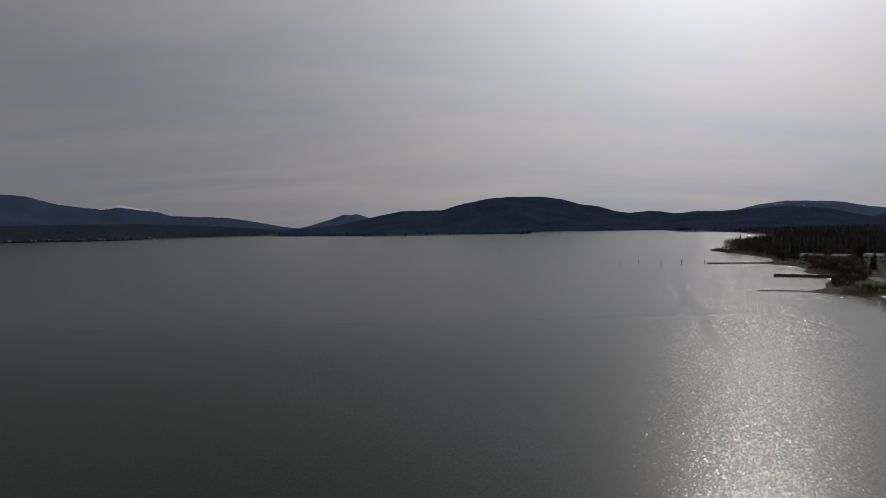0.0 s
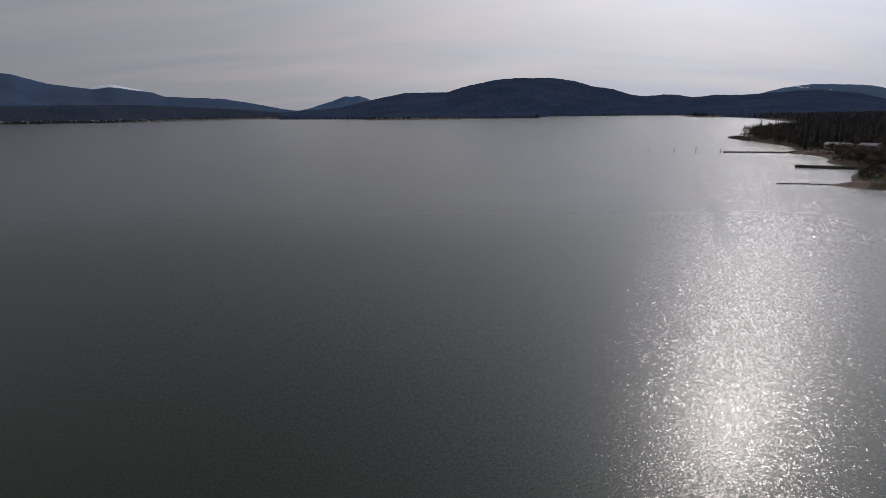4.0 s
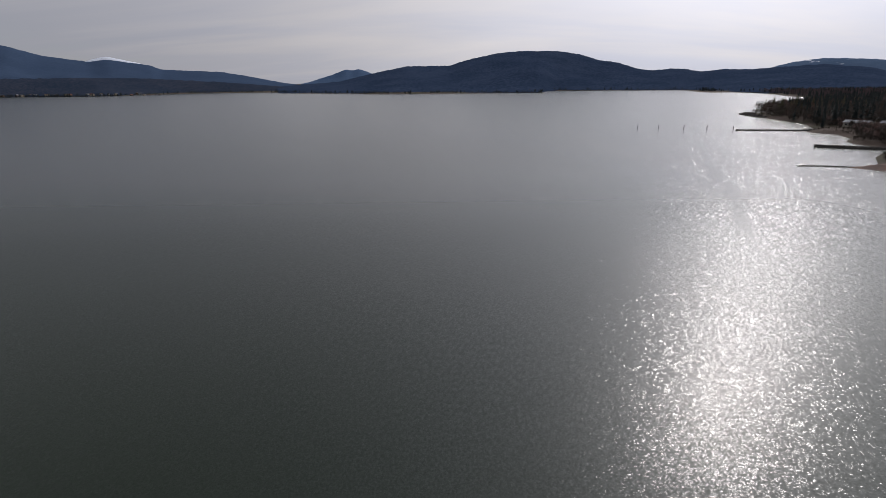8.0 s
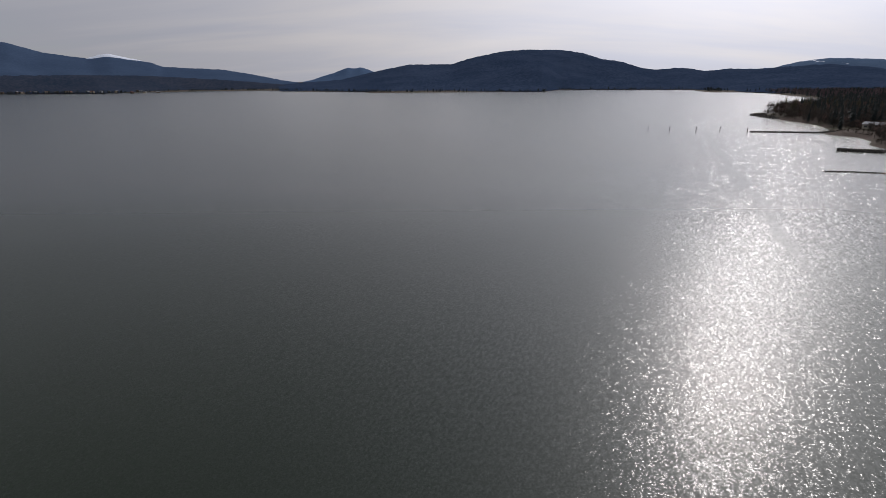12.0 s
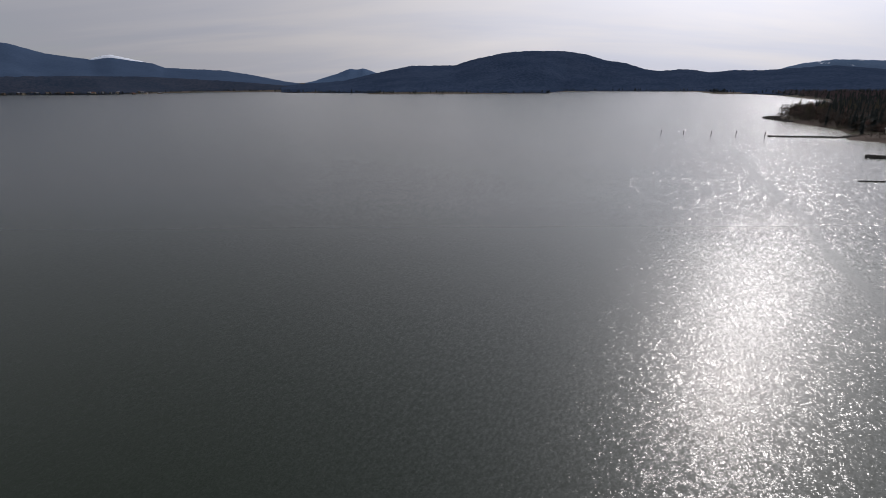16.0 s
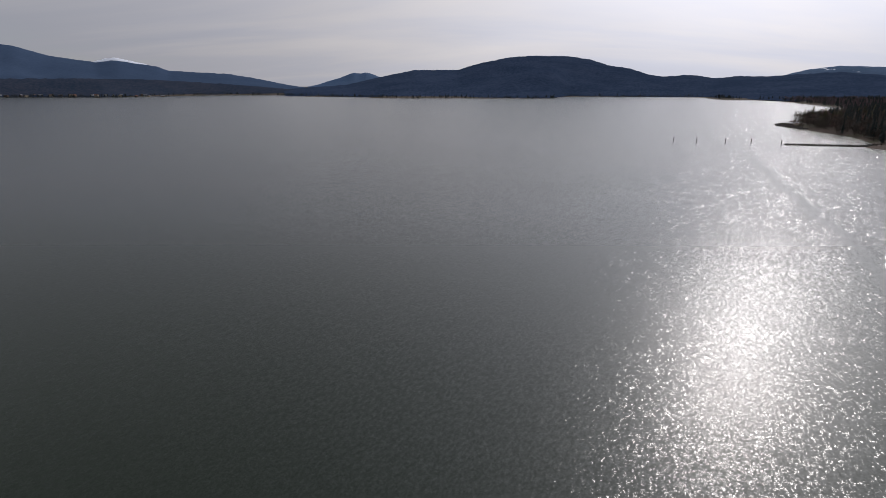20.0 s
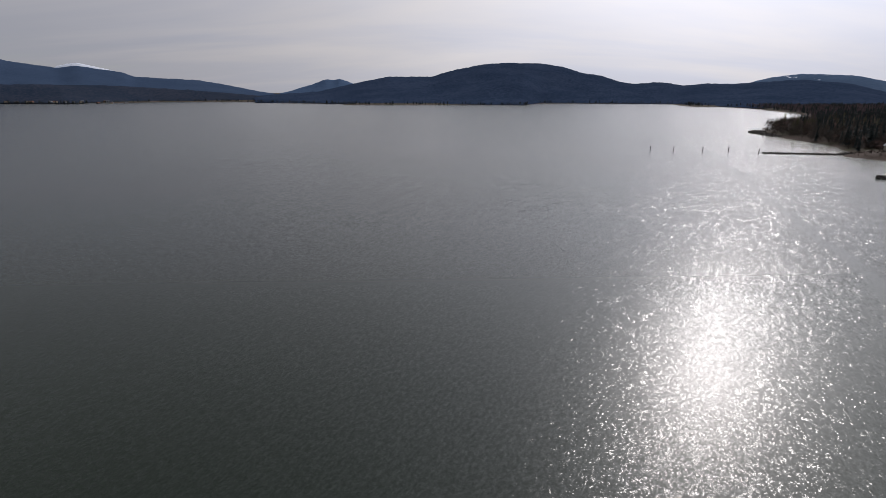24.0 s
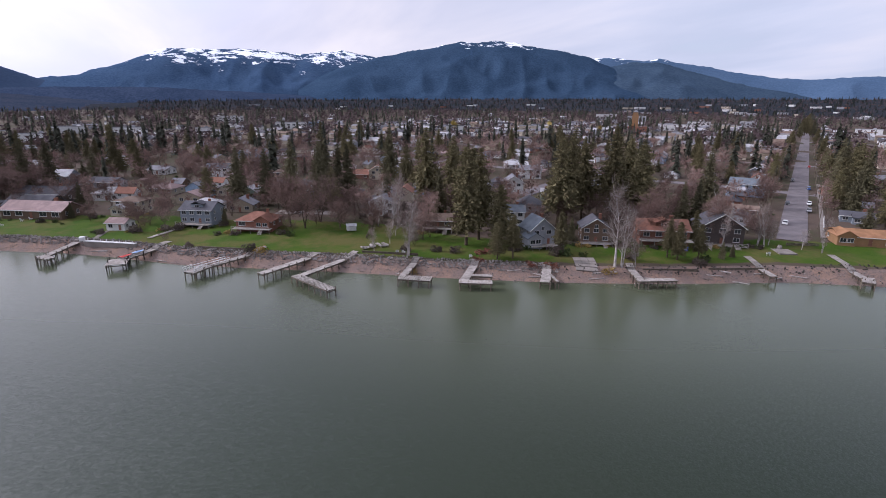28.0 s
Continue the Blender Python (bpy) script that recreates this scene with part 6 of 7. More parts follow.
def scatter(n, b0, b1, r0, r1, power=0.5):
    bearing, r = np.radians(np.random.uniform(b0, b1, n)), r0 + (r1 - r0) * np.random.uniform(0, 1, n) ** power
    pts = np.stack([7 + r * np.sin(bearing), 45 + r * np.cos(bearing)], 1)
    sd = shore_distance(pts)
    d = pts - np.array(P0)
    a, b = d @ np.array(U), d @ np.array(V)
    keep = (sd > 2) & ((sd > 14) | (pts[:, 1] > 150)) & ~within(pts, GREEN) & ~within(pts, LODGES) & ~((a > 0) & (a < 1000) & (abs(b) < 7))
    return pts[keep]


def between(n, b0, b1, r0, r1):
    pts = scatter(n, b0, b1, r0, r1, 0.55)
    d = pts - np.array(P0)
    a, b = d @ np.array(U), d @ np.array(V)
    sd = shore_distance(pts)
    keep = (sd > 46) & (np.min(np.abs(b[:, None] - np.array(STREETS)), 1) > 5.5) & (np.min(np.abs(a[:, None] - np.array(CROSS)), 1) > 5)
    gap = np.min(np.hypot(pts[:, 0][:, None] - np.array(OPEN)[:, 0], pts[:, 1][:, None] - np.array(OPEN)[:, 1]), 1)
    keep = keep & (gap > 11)
    return pts[keep]


wood("bare_wood", "brown leafless trees deep in the town", deep, False, TWIGS, 11, twig_cloud(21))
for seed, size in ((1, 10), (2, 9), (3, 12), (4, 7.5)):
    wood("bare_wood", "brown leafless trees between the houses", clumped(between(1350, 52, 168, 125, 480), 0.03, seed), False, TWIGS, size, twig_cloud(seed))
def needle_cloud(seed):
    """One conifer as layers of drooping strokes, for a wood."""
    rs = random.Random(seed)
    out = [((-0.012, 0, 0), (0.012, 0, 0), (0, 0, 0.9)), ((0, -0.012, 0), (0, 0.012, 0), (0, 0, 0.9))]
    for i in range(120):
        f = (i + rs.random()) / 120
        r = 0.24 * (1 - f) ** 0.5 * rs.uniform(0.55, 1.25) + 0.012
        t = rs.uniform(0, 6.283)
        z = 0.07 + 0.9 * f
        w = 0.035 + 0.03 * (1 - f)
        c, s = math.cos(t), math.sin(t)
        out.append(((-s * w, c * w, z + 0.02), (s * w, -c * w, z + 0.02), (c * r, s * r, z - 0.35 * r)))
    out.append(((-0.02, 0, 0.92), (0.02, 0, 0.92), (0, 0, 1.0)))
    return out


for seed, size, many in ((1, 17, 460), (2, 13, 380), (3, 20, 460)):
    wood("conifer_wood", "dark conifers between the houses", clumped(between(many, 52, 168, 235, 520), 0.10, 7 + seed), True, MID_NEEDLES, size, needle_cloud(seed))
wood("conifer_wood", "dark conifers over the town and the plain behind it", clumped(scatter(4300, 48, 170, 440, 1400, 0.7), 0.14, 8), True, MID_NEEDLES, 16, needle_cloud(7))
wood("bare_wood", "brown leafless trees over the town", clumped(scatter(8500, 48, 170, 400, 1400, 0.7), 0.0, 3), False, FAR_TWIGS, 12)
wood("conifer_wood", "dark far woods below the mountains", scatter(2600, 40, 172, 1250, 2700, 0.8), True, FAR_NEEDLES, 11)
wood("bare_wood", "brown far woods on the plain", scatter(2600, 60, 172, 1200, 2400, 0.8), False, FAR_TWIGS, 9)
ang, rad = np.random.uniform(84, 179, 8200), 1255 + 840 * np.random.uniform(0, 1, 8200) ** 0.8
grade = (rad - 1250) / 850
crest = EYE.z + 2100 * np.tan(np.radians(np.interp(ang, (84, 90, 104, 122, 139, 152, 182), (0.1, 0.32, 0.55, 0.72, 0.8, 0.8, 0.75))))
rise_z = 1 + (crest - 2) * (0.55 * grade + 0.45 * grade * grade * (3 - 2 * grade))
rise_xy = np.stack([EYE.x + rad * np.sin(np.radians(ang)), EYE.y + rad * np.cos(np.radians(ang))], 1)
half = 3600
for tint, seen in (("white", 44), ("cream", 30), ("grey", 44), ("brick", 16)):
    halls = Mesh()
    for _ in range(seen):
        a, r = random.choice((rnd(92, 170), rnd(128, 168), rnd(132, 162))), rnd(1265, 1800)
        g = (r - 1250) / 850
        peak = EYE.z + 2100 * math.tan(math.radians(float(np.interp(a, (84, 90, 104, 122, 139, 152, 182), (0.1, 0.32, 0.55, 0.72, 0.8, 0.8, 0.75)))))
        z = 2 + (peak - 2) * (0.55 * g + 0.45 * g * g * (3 - 2 * g))
        w, d, h = rnd(8, 34), rnd(8, 14), rnd(4, 7)
        halls.box((EYE.x + r * math.sin(math.radians(a)), EYE.y + r * math.cos(math.radians(a)), z + h / 2 - 3), (w, d, h + 4), -math.radians(a) + rnd(-0.4, 0.4))
    solid("distant_halls", halls.done("distant_halls", WALLS[tint]), "pale flat-roofed buildings at the far edge of town", "buildings", kind="stuff")
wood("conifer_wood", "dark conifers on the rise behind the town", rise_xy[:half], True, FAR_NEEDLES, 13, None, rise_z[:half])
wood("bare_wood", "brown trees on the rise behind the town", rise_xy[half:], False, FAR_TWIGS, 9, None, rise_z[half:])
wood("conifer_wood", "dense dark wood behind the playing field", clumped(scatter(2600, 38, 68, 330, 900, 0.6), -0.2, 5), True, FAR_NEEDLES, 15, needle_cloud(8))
wood("bare_wood", "bare brown wood along the bay", scatter(3000, 34, 66, 300, 800, 0.6), False, BRUSH, 13, twig_cloud(9))
far_shore = []
for p, q, n in (((-1533, 1850), (-1116, 1811), 260), ((-1116, 1811), (-979, 2348), 200), ((-979, 2348), (-623, 2107), 160), ((-623, 2107), (-139, 1683), 260), ((-139, 1683), (327, 1617), 240), ((327, 1617), (405, 1960), 100),
                ((405, 1960), (885, 1780), 200), ((885, 1780), (790, 1546), 100), ((790, 1546), (880, 1440), 60), ((880, 1440), (820, 1235), 80), ((820, 1235), (520, 700), 200), ((-2300, 1900), (-1533, 1850), 300)):
    t = np.random.uniform(0, 1, n)[:, None]
    far_shore.append(np.array(p) * (1 - t) + np.array(q) * t + np.random.normal(0, 22, (n, 2)))
far_shore = np.concatenate(far_shore)
far_shore = far_shore[shore_distance(far_shore) > 2]
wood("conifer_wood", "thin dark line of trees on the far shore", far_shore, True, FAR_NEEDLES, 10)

for i in range(40):
    f = i / 39
    x, y = -1660 + f * 640 + rnd(-15, 15), 1875 + 150 * random.random() ** 1.6 - 20 * f
    h = thing("shore_house", "tiny pale house on the far shore", "house", Matrix.Translation((x, y, level(x, y))) @ Matrix.Rotation(rnd(0, 3), 4, "Z"), "houses on the far shore")
    w, d = rnd(8, 14), rnd(6, 9)
    part("wall", wall_mesh(w, d, 4, 2.2, WALLS[("white", "beige", "brown", "grey", "dark")[i % 5]], "x"), h)
    part("roof", roof_mesh(w, d, 4, 2.2, ROOFS[("brown", "grey", "red", "dark")[i % 4]], "x"), h)

BAY = [(203, 150), (219, 185), (222, 205), (238, 228), (258, 252), (262, 285), (288, 330), (300, 350), (318, 405), (330, 440), (345, 440), (322, 380), (306, 340), (292, 300), (276, 266), (252, 240), (240, 222), (229, 190), (222, 150)]
pts = np.stack([np.random.uniform(200, 350, 11000), np.random.uniform(148, 442, 11000)], 1)
pts = pts[within(pts, BAY) & (shore_distance(pts) > 3) & (pts[:, 1] > 226)]
wood("brush", "grey-brown leafless brush along the bay", pts[: len(pts) * 2 // 3], False, BRUSH, 6.0, twig_cloud(14))
wood("brush", "pale bare saplings along the bay", pts[len(pts) * 2 // 3:], False, TWIGS, 6.5, twig_cloud(15))

edge = scatter(9000, 24, 62, 180, 640, 0.7)
edge = np.array([p for p, s in zip(edge, shore_distance(edge)) if s < 40 and p[1] > 224])
wood("brush", "dark leafless scrub along the bay and the point", edge, False, BRUSH, 5.0, twig_cloud(16))
strip = np.stack([np.random.uniform(200, 330, 6000), np.random.uniform(176, 350, 6000)], 1)
far_in = shore_distance(strip)
strip = strip[(far_in > 2.5) & (far_in < 17) & ((strip[:, 1] > 208) | (far_in < 11))]
wood("brush", "low brown scrub at the water's edge", strip, False, BRUSH, 3.0, twig_cloud(17))
scrub = np.stack([np.random.uniform(204, 236, 900), np.random.uniform(162, 228, 900)], 1)
inland = shore_distance(scrub)
scrub = clumped(scrub[(inland > 3) & (inland < 12)], -0.25, 6)
wood("brush", "dense dark brown scrub below the lakeside drive", scrub, False, BRUSH, 3.8, twig_cloud(18))
edge = scatter(9000, 10, 50, 600, 1600, 0.7)
edge = np.array([p for p, s in zip(edge, shore_distance(edge)) if s > 2])
wood("conifer_wood", "dark wood on the shore beyond the point", edge[::3], True, FAR_NEEDLES, 14)
wood("bare_wood", "brown wood on the shore beyond the point", np.concatenate([edge[1::3], edge[2::3]]), False, FAR_TWIGS, 11)

# wooded point
random.seed(61)
spots = []
while len(spots) < 110:
    f = random.random()
    x, y = 340 + rnd(-6, 90) + f * 12, 470 + f * 95
    if shore_distance([(x, y)])[0] > 5 and all((x - p) ** 2 + (y - q) ** 2 > 12 for p, q in spots):
        spots.append((x, y))
        tree("slim" if random.random() < 0.62 else "slimbare", x, y, rnd(0.5, 0.95))

# ---------------------------------------------------------------- playing field
def light_pole(x, y, h):
    root = thing("floodlight_pole", "tall pale floodlight pole beside the playing field", "light pole", Matrix.Translation((x, y, level(x, y))) @ Matrix.Rotation(radians(-110), 4, "Z"), "floodlight poles")
    part("pole", Mesh().rod((0, 0, -0.5), (0, 0, h), 0.32, 0.16, 8).done("pole", CONCRETE), root)
    part("crossarm", Mesh().box((0, 0, h), (4.2, 0.2, 0.25)).box((0, 0, h - 1.2), (4.2, 0.2, 0.25)).done("crossarm", CONCRETE), root)
    lamp = Mesh().box((0, -0.3, 0), (0.7, 0.5, 0.6), 0, 0.8).done("floodlight", WHITE)
    for j in (0, -1.2):
        for i in range(4):
            part("floodlight", lamp, root, "", Matrix.Translation(((i - 1.5) * 1.15, 0, h + j + 0.1)))


light_pole(306, 266, 20)
light_pole(333.4, 253.3, 17)
light_pole(341, 250.5, 17)
stand = thing("grandstand", "long grey stepped grandstand above the field", "grandstand", Matrix.Translation((358, 226, level(358, 226))) @ Matrix.Rotation(radians(-65), 4, "Z"))
for i in range(7):
    part("bench", Mesh().box((0, i * 0.9, 0.35 + 0.42 * i), (48, 0.9, 0.75 + 0.1 * i)).done("bench", CONCRETE), stand)
part("back_wall", Mesh().box((0, 6.8, 2.4), (49, 0.3, 5.6)).done("back_wall", WALLS["grey"]), stand)
part("press_box", Mesh().box((8, 7.4, 6.2), (12, 2.6, 2.6)).done("press_box", WALLS["brown"]), stand)
shed = thing("field_shed", "long white open shed beside the field", "shed", Matrix.Translation((322, 268, level(322, 268))) @ Matrix.Rotation(radians(-65), 4, "Z"))
part("wall", wall_mesh(24, 5, 2.6, 0.6, WALLS["white"], "x"), shed)
part("roof", roof_mesh(24, 5, 2.6, 0.6, ROOFS["pale"], "x"), shed)
for i, (x, y, w) in enumerate(((309, 355, 15), (322, 341, 11), (343, 331, 16), (352, 318, 10), (362, 306, 12))):
    h = thing("lodge", "low pale lodge building near the bay", "lodge", Matrix.Translation((x, y, level(x, y))) @ Matrix.Rotation(radians(-60), 4, "Z"), "lodges near the bay")
    part("wall", wall_mesh(w, 9, 3.4, 1.4, WALLS[("cream", "beige", "white", "grey", "beige")[i]], "x"), h)
    part("roof", roof_mesh(w, 9, 3.4, 1.4, ROOFS[("pale", "grey", "pale", "pale", "brown")[i]], "x"), h)
    for j in range(5):
        fr, pane, _ = WIN[(1.8, 1.4)]
        part("pane", pane, part("window", fr, h, "", Matrix.Translation(((j - 2) * w / 5.5, -4.55, 1.9))))

# ---------------------------------------------------------------- cars
PAINTS = {n: material("car_paint_" + n, c, c, 0.25, 1, 5) for n, c in dict(white=(0.7, 0.7, 0.7), dark=(0.03, 0.032, 0.036), silver=(0.22, 0.225, 0.235), red=(0.3, 0.03, 0.025), blue=(0.05, 0.10, 0.25)).items()}
RUBBER = material("tyre_rubber", (0.02, 0.02, 0.02), (0.03, 0.03, 0.03), 0.9, 4, 20)
TYRE = Mesh().rod((-0.11, 0, 0), (0.11, 0, 0), 0.33, None, 14).done("tyre", RUBBER)
RIM = Mesh().rod((-0.12, 0, 0), (0.12, 0, 0), 0.19, None, 10).done("rim", PAINTS["silver"])


def car_body(van):
    m = Mesh()
    prof = [(-2.2, 0.35), (-2.25, 0.75), (-2.1, 0.95), (-1.0, 1.02), (1.9, 1.02), (2.2, 0.9), (2.25, 0.45), (2.2, 0.3)]
    for s, k in ((-1, 0.88), (1, 0.88)):
        m.v += [(s * k, y, z) for y, z in prof]
    n = len(prof)
    m.f += [tuple(range(n)), tuple(range(2 * n - 1, n - 1, -1))] + [(i, i + n, (i + 1) % n + n, (i + 1) % n) for i in range(n)]
    return m


def cabin(van):
    b = 2.1 if van else 1.5
    return Mesh().add([(-0.8, -1.1, 1.0), (0.8, -1.1, 1.0), (0.8, b, 1.0), (-0.8, b, 1.0), (-0.66, -0.35, 1.52), (0.66, -0.35, 1.52), (0.66, b - 0.35, 1.52), (-0.66, b - 0.35, 1.52)],
                      ((0, 1, 5, 4), (1, 2, 6, 5), (2, 3, 7, 6), (3, 0, 4, 7)))


BODY = {p: car_body(False).done("body", PAINTS[p]) for p in PAINTS}
CABIN = cabin(True).done("windows", GLASS)
TOP = {p: Mesh().box((0, 0.7, 1.55), (1.36, 2.2, 0.07)).done("car_roof", PAINTS[p]) for p in PAINTS}
LIGHT = Mesh().box((0, 0, 0), (0.36, 0.06, 0.16)).done("headlight", WHITE)


def car(x, y, turn, paint, label):
    root = thing("car", label, "car", Matrix.Translation((x, y, level(x, y) + 0.1)) @ Matrix.Rotation(turn, 4, "Z") @ Matrix.Scale(0.82, 4), "parked cars")
    part("body", BODY[paint], root)
    part("glasshouse", CABIN, root)
    part("car_roof", TOP[paint], root)
    for sx in (-1, 1):
        for sy in (-1.4, 1.35):
            w = part("wheel", TYRE, root, "", Matrix.Translation((sx * 0.8, sy, 0.33)))
            part("rim", RIM, w)
        part("headlight", LIGHT, root, "", Matrix.Translation((sx * 0.62, -2.25, 0.72)))


along = math.atan2(U.y, U.x) - math.pi / 2
for a, b, paint, label in ((62, 3.3, "dark", "dark car parked at the kerb"), (66, -3.3, "white", "white van parked at the kerb"), (51, -3.3, "silver", "silver car parked at the kerb"), (110, -3.2, "blue", "blue car parked along the street"),
                           (134, 3.3, "dark", "dark car parked along the street"), (205, -3.2, "red", "red car parked along the street")):
    p = town(a, b)
    car(p.x, p.y, along, paint, label)
for x, y, t, paint, label in ((250, 170, -64, "white", "white car on the lakeside drive"), (247, 176, -64, "dark", "dark car on the lakeside drive"), (257, 157, -64, "silver", "silver car on the lakeside drive"), (239, 190, -64, "white", "white car by the field"),
                              (235, 199, -64, "blue", "blue car by the field"), (186, 45, 30, "silver", "silver car behind the houses"), (122, -46, 60, "dark", "dark car on a drive"), (176, 20, 20, "white", "white car on a gravel drive"),
                              (214, 112, 10, "white", "white car beside a house"), (131, -112, 40, "silver", "silver car beside a garage"), (103, -116, 30, "white", "white pickup by a garden")):
    car(x, y, math.radians(t), paint, label)

# ---------------------------------------------------------------- small things along the shore
wall = thing("seawall", "white capped stone seawall below the lawn", "wall", Matrix.Translation((163.3, 71.2, 0)))
a, b = Vector((4.3, 6.4)), Vector((-4.3, -6.3))
part("stone_face", Mesh().slab(a, b, 0.7, 0.6, 2.5).done("stone_face", CONCRETE), wall)
part("cap", Mesh().slab(a, b, 0.95, 2.504, 2.68).done("cap", WHITE), wall, "white concrete cap")
for i in range(8):
    c = a.lerp(b, (i + 0.5) / 8)
    part("post", Mesh().box((c.x, c.y, 3.0), (0.16, 0.16, 0.65)).done("post", WHITE), wall)
part("gate_box", Mesh().box((a.x + 0.4, a.y + 0.6, 3.1), (1.6, 1.2, 1.1)).done("gate_box", WHITE), wall, "white locker")

steps = thing("garden_steps", "long timber boardwalk and steps down the lawn", "steps", Matrix.Translation((164.3, 62.1, 0)))
n = 34
for i in range(n):
    p = Vector((0, 0)).lerp(Vector((12.6, -11.2)), i / (n - 1))
    z = level(164.3 + p.x, 62.1 + p.y)
    part("tread", Mesh().box((p.x, p.y, z + 0.15), (0.44, 1.3, 0.1), math.atan2(-11.2, 12.6)).done("tread", DECKING), steps)
walkway = thing("garden_path", "pale path from the dock to the boathouse", "path", Matrix.Translation((169, 76, 0)))
for i in range(9):
    p = Vector((0, 0)).lerp(Vector((8, -2)), i / 8)
    part("slab", Mesh().box((p.x, p.y, level(169 + p.x, 76 + p.y) + 0.06), (0.95, 1.3, 0.12), -0.24).done("slab", CONCRETE), walkway)

hut = thing("garden_shed", "small white shed on the open lawn", "shed", Matrix.Translation((149.2, 9.4, level(149.2, 9.4))) @ Matrix.Rotation(S + 0.4, 4, "Z"))
part("wall", wall_mesh(2.6, 2.0, 1.7, 0.5, WALLS["white"], "x", 0.3), hut)
part("roof", roof_mesh(2.6, 2.0, 1.7, 0.5, ROOFS["pale"], "x", 0.2, 0.08), hut)
for sx in (-1, 1):
    for sy in (-1, 1):
        part("leg", Mesh().box((sx * 1.1, sy * 0.8, 0.1), (0.2, 0.2, 0.6)).done("leg", PILE), hut)

random.seed(71)
logs = thing("log_pile", "pile of sawn pale logs and stumps on the lawn", "log pile", Matrix.Translation((130.5, 8.4, level(130.5, 8.4))))
for i in range(26):
    x, y, t = rnd(-1.6, 1.6), rnd(-3.6, 3.6), rnd(0, 3.14)
    ln = rnd(0.5, 1.3)
    d = Vector((math.cos(t), math.sin(t), rnd(-0.1, 0.3))) * ln / 2
    c = Vector((x, y, 0.28 + rnd(0, 0.35)))
    part("log", Mesh().rod(c - d, c + d, rnd(0.2, 0.34), None, 8).done("log", PALE_BARK), logs)


def garden_chair(x, y, turn, mat, label):
    root = thing("garden_chair", label, "chair", Matrix.Translation((x, y, level(x, y))) @ Matrix.Rotation(turn, 4, "Z"), "garden chairs")
    part("seat", Mesh().box((0, 0, 0.4), (0.6, 0.6, 0.06)).done("seat", mat), root)
    part("backrest", Mesh().add([(-0.3, 0.26, 0.4), (0.3, 0.26, 0.4), (0.3, 0.55, 1.1), (-0.3, 0.55, 1.1), (-0.3, 0.32, 0.4), (0.3, 0.32, 0.4), (0.3, 0.61, 1.1), (-0.3, 0.61, 1.1)],
                                ((0, 1, 2, 3), (7, 6, 5, 4), (0, 4, 5, 1), (1, 5, 6, 2), (2, 6, 7, 3), (3, 7, 4, 0))).done("backrest", mat), root)
    for sx in (-1, 1):
        part("armrest", Mesh().box((sx * 0.36, 0, 0.62), (0.1, 0.7, 0.05)).done("armrest", mat), root)
        for sy in (-0.28, 0.28):
            part("leg", Mesh().box((sx * 0.34, sy, 0.3), (0.07, 0.07, 0.62)).done("leg", mat), root)


for x, y, t in ((123.3, 4.6, 1.2), (122.5, 3.2, 0.9), (112.5, -10.5, 1.0), (200, 99, 1.1), (201, 97, 0.8), (196, 103, 1.2), (84.2, -79.8, 0.9), (112, -37.5, 1.0)):
    garden_chair(x, y, t, WHITE, "white slatted garden chair on the lawn")

slab = thing("boat_ramp", "cracked pale concrete boat ramp running down to the beach", "ramp", Matrix.Translation((98.4, -34, 0)) @ Matrix.Rotation(S, 4, "Z"))
for i in range(5):
    for j in range(3):
        p = Vector((98.4, -34)) + IN * (i - 2) * 1.4 + Vector((-0.51, -0.86)) * (j - 1) * 1.7
        q = p + IN * 1.4
        slope = math.atan2(level(*q) - level(*p), 1.4)
        m = Matrix.Translation(((j - 1) * 1.7, (i - 2) * 1.4, level(p.x, p.y) + 0.08)) @ Matrix.Rotation(slope, 4, "X")
        part("concrete_panel", Mesh().box((0, 0, 0), (1.64, 1.36, 0.24)).done("concrete_panel", CONCRETE), slab, "", m)
pad = thing("viewing_pad", "square concrete pad with a grey boulder at the street's end", "concrete pad", Matrix.Translation((84.2, -86, level(84.2, -86))) @ Matrix.Rotation(S, 4, "Z"))
part("slab", Mesh().box((0, 0, -0.1), (4.2, 4.6, 0.6)).done("slab", CONCRETE), pad)
part("boulder", Mesh().rod((0.2, 2.6, 0), (0.3, 2.7, 1.1), 0.8, 0.45, 7).done("boulder", ROCK, True), pad)
barrel = thing("rain_barrel", "bright blue barrel at a garden's edge", "barrel", Matrix.Translation((95.5, -64.3, level(95.5, -64.3))))
part("body", Mesh().rod((0, 0, -0.05), (0, 0, 0.55), 0.38, 0.44, 12).rod((0, 0, 0.55), (0, 0, 1.1), 0.44, 0.38, 12).done("body", material("blue_plastic", (0.02, 0.08, 0.5), (0.02, 0.06, 0.4), 0.4)), barrel)
part("hoop", Mesh().rod((0, 0, 0.52), (0, 0, 0.58), 0.455, None, 12).done("hoop", PAINTS["dark"]), barrel)


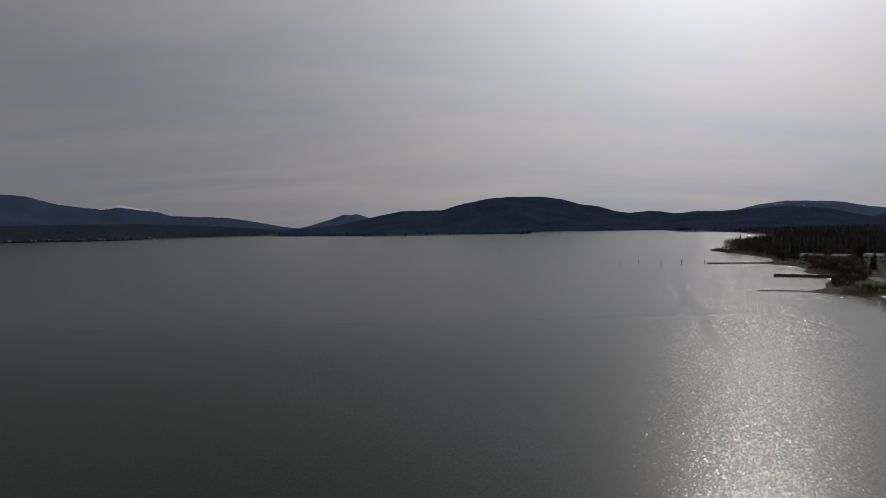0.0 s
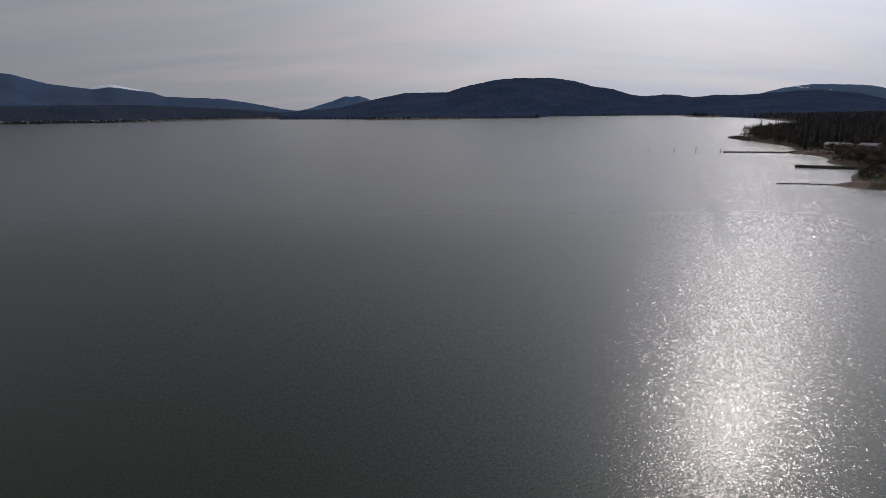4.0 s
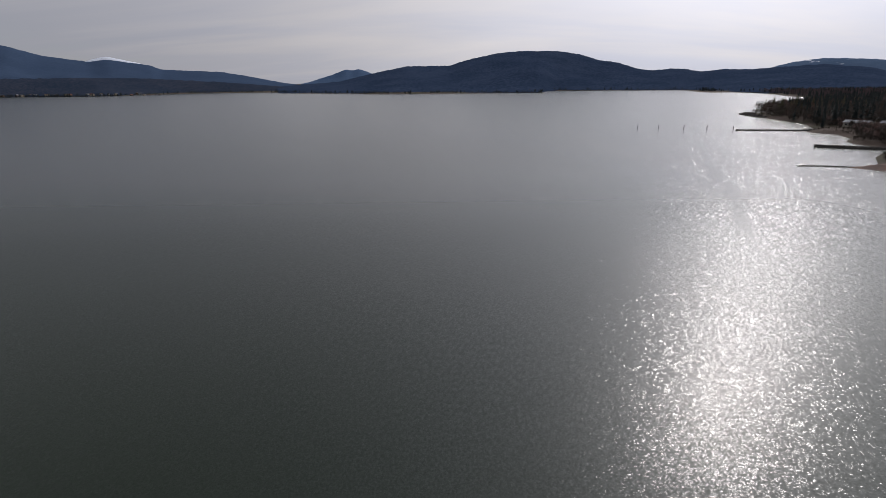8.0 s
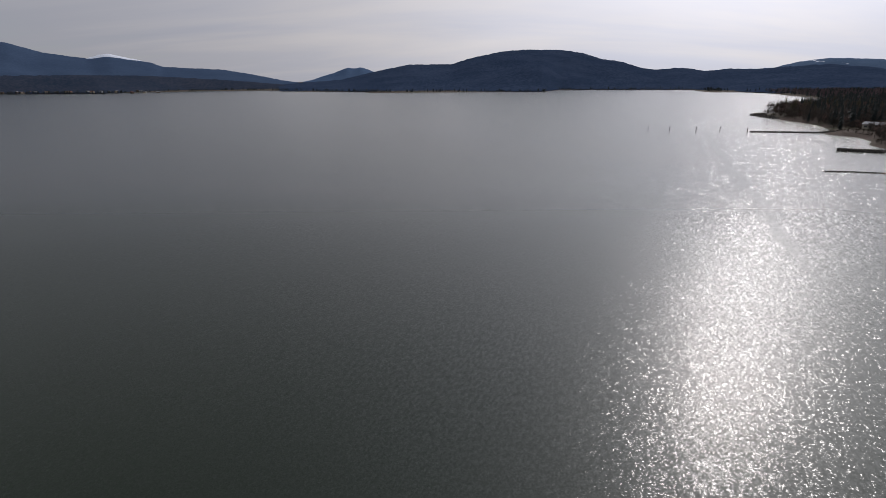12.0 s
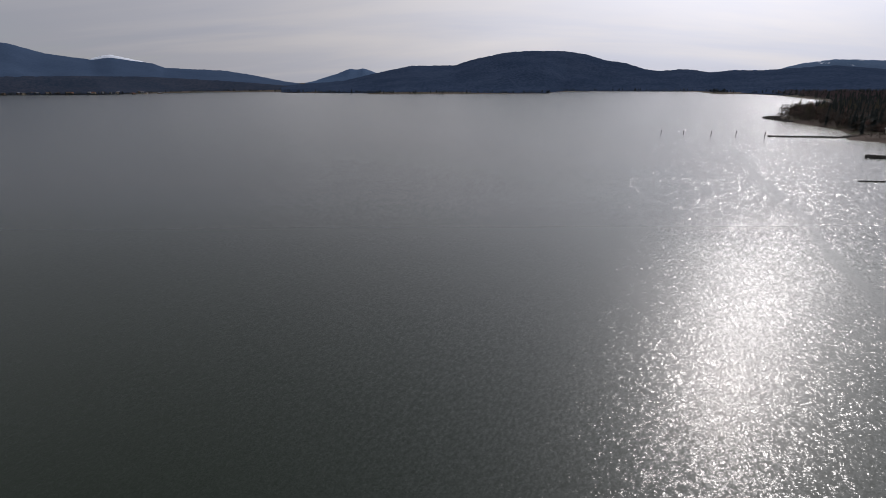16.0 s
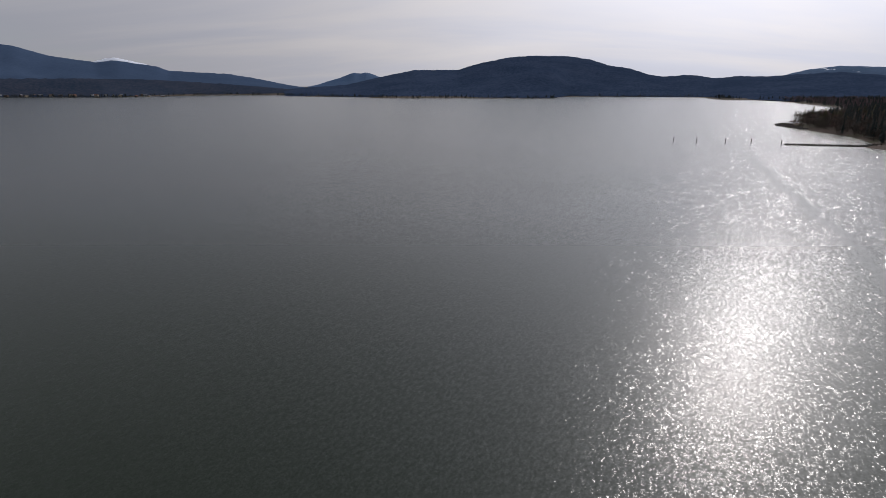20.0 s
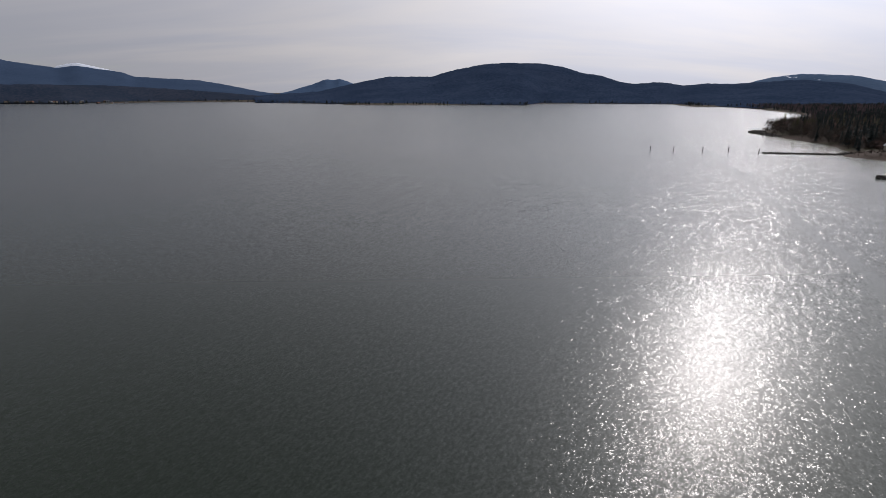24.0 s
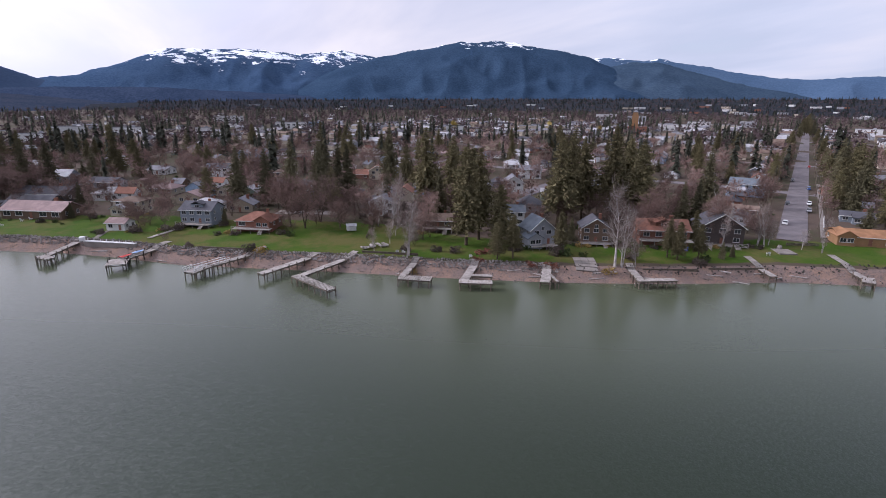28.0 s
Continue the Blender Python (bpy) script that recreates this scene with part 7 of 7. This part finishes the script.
def fence(line, label, h=1.1, mat=DECKING, step=2.4):
    p0 = Vector(line[0])
    root = thing("fence", label, "fence", Matrix.Translation((p0.x, p0.y, 0)), "garden fences")
    for p, q in zip(line, line[1:]):
        p, q = Vector(p), Vector(q)
        n = max(1, int((q - p).length / step))
        for i in range(n):
            a, b = p.lerp(q, i / n), p.lerp(q, (i + 1) / n)
            za, zb = level(a.x, a.y), level(b.x, b.y)
            a0, b0 = a - p0, b - p0
            part("post", Mesh().box((a0.x, a0.y, za + h / 2 - 0.1), (0.12, 0.12, h + 0.3)).done("post", mat), root)
            u = (b0 - a0).normalized()
            w = Vector((-u.y, u.x)) * 0.03
            for z in (0.15, 0.48, 0.81):
                z *= h
                part("board", Mesh().add([(*(a0 - w), za + z), (*(b0 - w), zb + z), (*(b0 - w), zb + z + 0.26 * h), (*(a0 - w), za + z + 0.26 * h), (*(a0 + w), za + z), (*(b0 + w), zb + z), (*(b0 + w), zb + z + 0.26 * h), (*(a0 + w), za + z + 0.26 * h)],
                                         ((0, 1, 2, 3), (7, 6, 5, 4), (3, 2, 6, 7), (0, 4, 5, 1))).done("board", mat), root)


fence(((93, -70.5), (104, -76)), "weathered board fence between gardens")
fence(((139, 8), (158, -1)), "low dark fence across the lawn", 0.8, PILE)
fence(((94, -120), (103, -136)), "white board fence beside the street", 1.0, WHITE)
fence(((92, -88), (104, -108)), "brown fence beside the street", 1.3, PILE)
fence(((87.5, -92.2), (83.5, -99.5)), "low dark rail across the street's end", 0.8, PILE, 1.8)
fence(((214, 126), (233, 118)), "pale fence in front of a house", 1.0, WHITE)


def utility_pole(x, y, turn):
    root = thing("utility_pole", "brown timber utility pole with a crossarm", "utility pole", Matrix.Translation((x, y, level(x, y))) @ Matrix.Rotation(turn, 4, "Z"), "utility poles along the street")
    part("pole", Mesh().rod((0, 0, -0.4), (0, 0, 10.5), 0.17, 0.11, 8).done("pole", PILE), root)
    part("crossarm", Mesh().box((0, 0, 9.8), (2.4, 0.12, 0.14)).done("crossarm", PILE), root)
    for i in (-1, 0, 1):
        part("insulator", Mesh().rod((i * 1.05, 0, 9.87), (i * 1.05, 0, 10.1), 0.06, None, 6).done("insulator", WHITE), root)


for i in range(9):
    p = town(22 + i * 36, 8.3)
    utility_pole(p.x, p.y, along)
for i in range(5):
    p, q = town(22 + i * 36, 8.3), town(58 + i * 36, 8.3)
    for s in (-1, 1):
        m, pts = Mesh(), []
        for j in range(9):
            f = j / 8
            c = p.lerp(q, f) + V * s * 1.05
            pts.append(Vector((c.x, c.y, (1 - f) * level(*p) + f * level(*q) + 10.05 - 1.6 * 4 * f * (1 - f) * 0.35)))
        for u, v in zip(pts, pts[1:]):
            m.rod(u, v, 0.02, None, 4, False)
        solid("power_line", m.done("power_line", RUBBER), "thin black power line sagging between poles", "cable", None, "power lines")

# retaining timbers and driftwood on the beach
random.seed(72)
for i in range(26):
    f = random.random()
    k = f * (len(BANK) - 2)
    c = BANK[int(k)].lerp(BANK[int(k) + 1], k % 1) + Vector((-1, 0.6)) * rnd(0.5, 4.5)
    t, ln = rnd(-0.5, 0.5) + radians(59), rnd(1.5, 4.5)
    d = Vector((math.cos(t), math.sin(t), 0)) * ln / 2
    z = level(c.x, c.y) + 0.16
    solid("driftwood", Mesh().rod(Vector((c.x, c.y, z)) - d, Vector((c.x, c.y, z)) + d, rnd(0.1, 0.2), rnd(0.06, 0.14), 7).done("driftwood", PALE_BARK), "bleached driftwood log lying on the beach", "driftwood", None, "driftwood on the beach")
for p, q in (((85, -56), (90.5, -44.5)), ((79.5, -71), (84.5, -59)), ((127.5, 12.5), (119.5, 0.5)), ((142, 39), (149, 50))):
    root = thing("timber_wall", "low dark timber retaining wall at the lawn's edge", "retaining wall", Matrix.Translation((*p, 0)), "retaining walls")
    o, e = Vector((0, 0)), Vector(q) - Vector(p)
    z = min(level(*p), level(*q))
    for j in range(4):
        part("beam", Mesh().slab(o, e, 0.24, z - 0.6 + 0.3 * j, z - 0.32 + 0.3 * j).done("beam", PILE), root)

# ---------------------------------------------------------------- utility poles of the town
POLE = Mesh().rod((0, 0, -0.6), (0, 0, 8.6), 0.15, 0.10, 8).done("pole", PILE)
ARM = Mesh().box((0, 0, 8.1), (2.0, 0.12, 0.14)).box((0, 0, 7.4), (1.5, 0.1, 0.12)).done("crossarm", PILE)
CUP = Mesh().rod((0, 0, 0), (0, 0, 0.16), 0.06, 0.04, 6).done("insulator", WHITE)
CAN = Mesh().rod((0, 0, 0), (0, 0, 0.9), 0.26, None, 10).done("transformer", CONCRETE)


def street_pole(x, y, turn, can):
    root = thing("utility_pole", "wooden utility pole with crossarms beside the street", "utility pole", Matrix.Translation((x, y, level(x, y))) @ Matrix.Rotation(turn, 4, "Z"), "utility poles of the town")
    part("pole", POLE, root)
    part("crossarm", ARM, root)
    for dx in (-0.9, -0.35, 0.35, 0.9):
        part("insulator", CUP, root, "", Matrix.Translation((dx, 0, 8.17)))
    if can:
        part("transformer", CAN, root, "", Matrix.Translation((0.32, 0, 6.1)))


def wire(p, q, sag, lift):
    m = Mesh()
    a, b = Vector(p), Vector(q)
    last = None
    for i in range(9):
        f = i / 8
        c = a.lerp(b, f) - Vector((0, 0, sag * 4 * f * (1 - f)))
        if last is not None:
            m.rod(last, c, 0.018, None, 3, False)
        last = c
    return m


LINE = [town(a, -5.6) for a in range(24, 330, 34)]
BACK = [town(a, 46) for a in range(110, 420, 38)]
for row in (LINE, BACK):
    for i, p in enumerate(row):
        street_pole(p.x, p.y, math.atan2(V.y, V.x), i % 3 == 1)
    span = Mesh()
    for p, q in zip(row, row[1:]):
        for dx in (-0.9, 0.35, 0.9):
            off = V * dx
            piece = wire((p.x + off.x, p.y + off.y, level(p.x, p.y) + 8.33), (q.x + off.x, q.y + off.y, level(q.x, q.y) + 8.33), 0.5, 0)
            span.add(piece.v, piece.f)
    solid("power_line", span.done("power_line", DARK_PILE), "thin dark overhead wires strung between poles", "wires", kind="stuff")

# ---------------------------------------------------------------- from the plan to metres
for ob in scene.objects:
    if ob.parent is None and ob.type not in {"CAMERA", "LIGHT"}:
        ob.matrix_basis = Matrix.Scale(K, 4) @ ob.matrix_basis
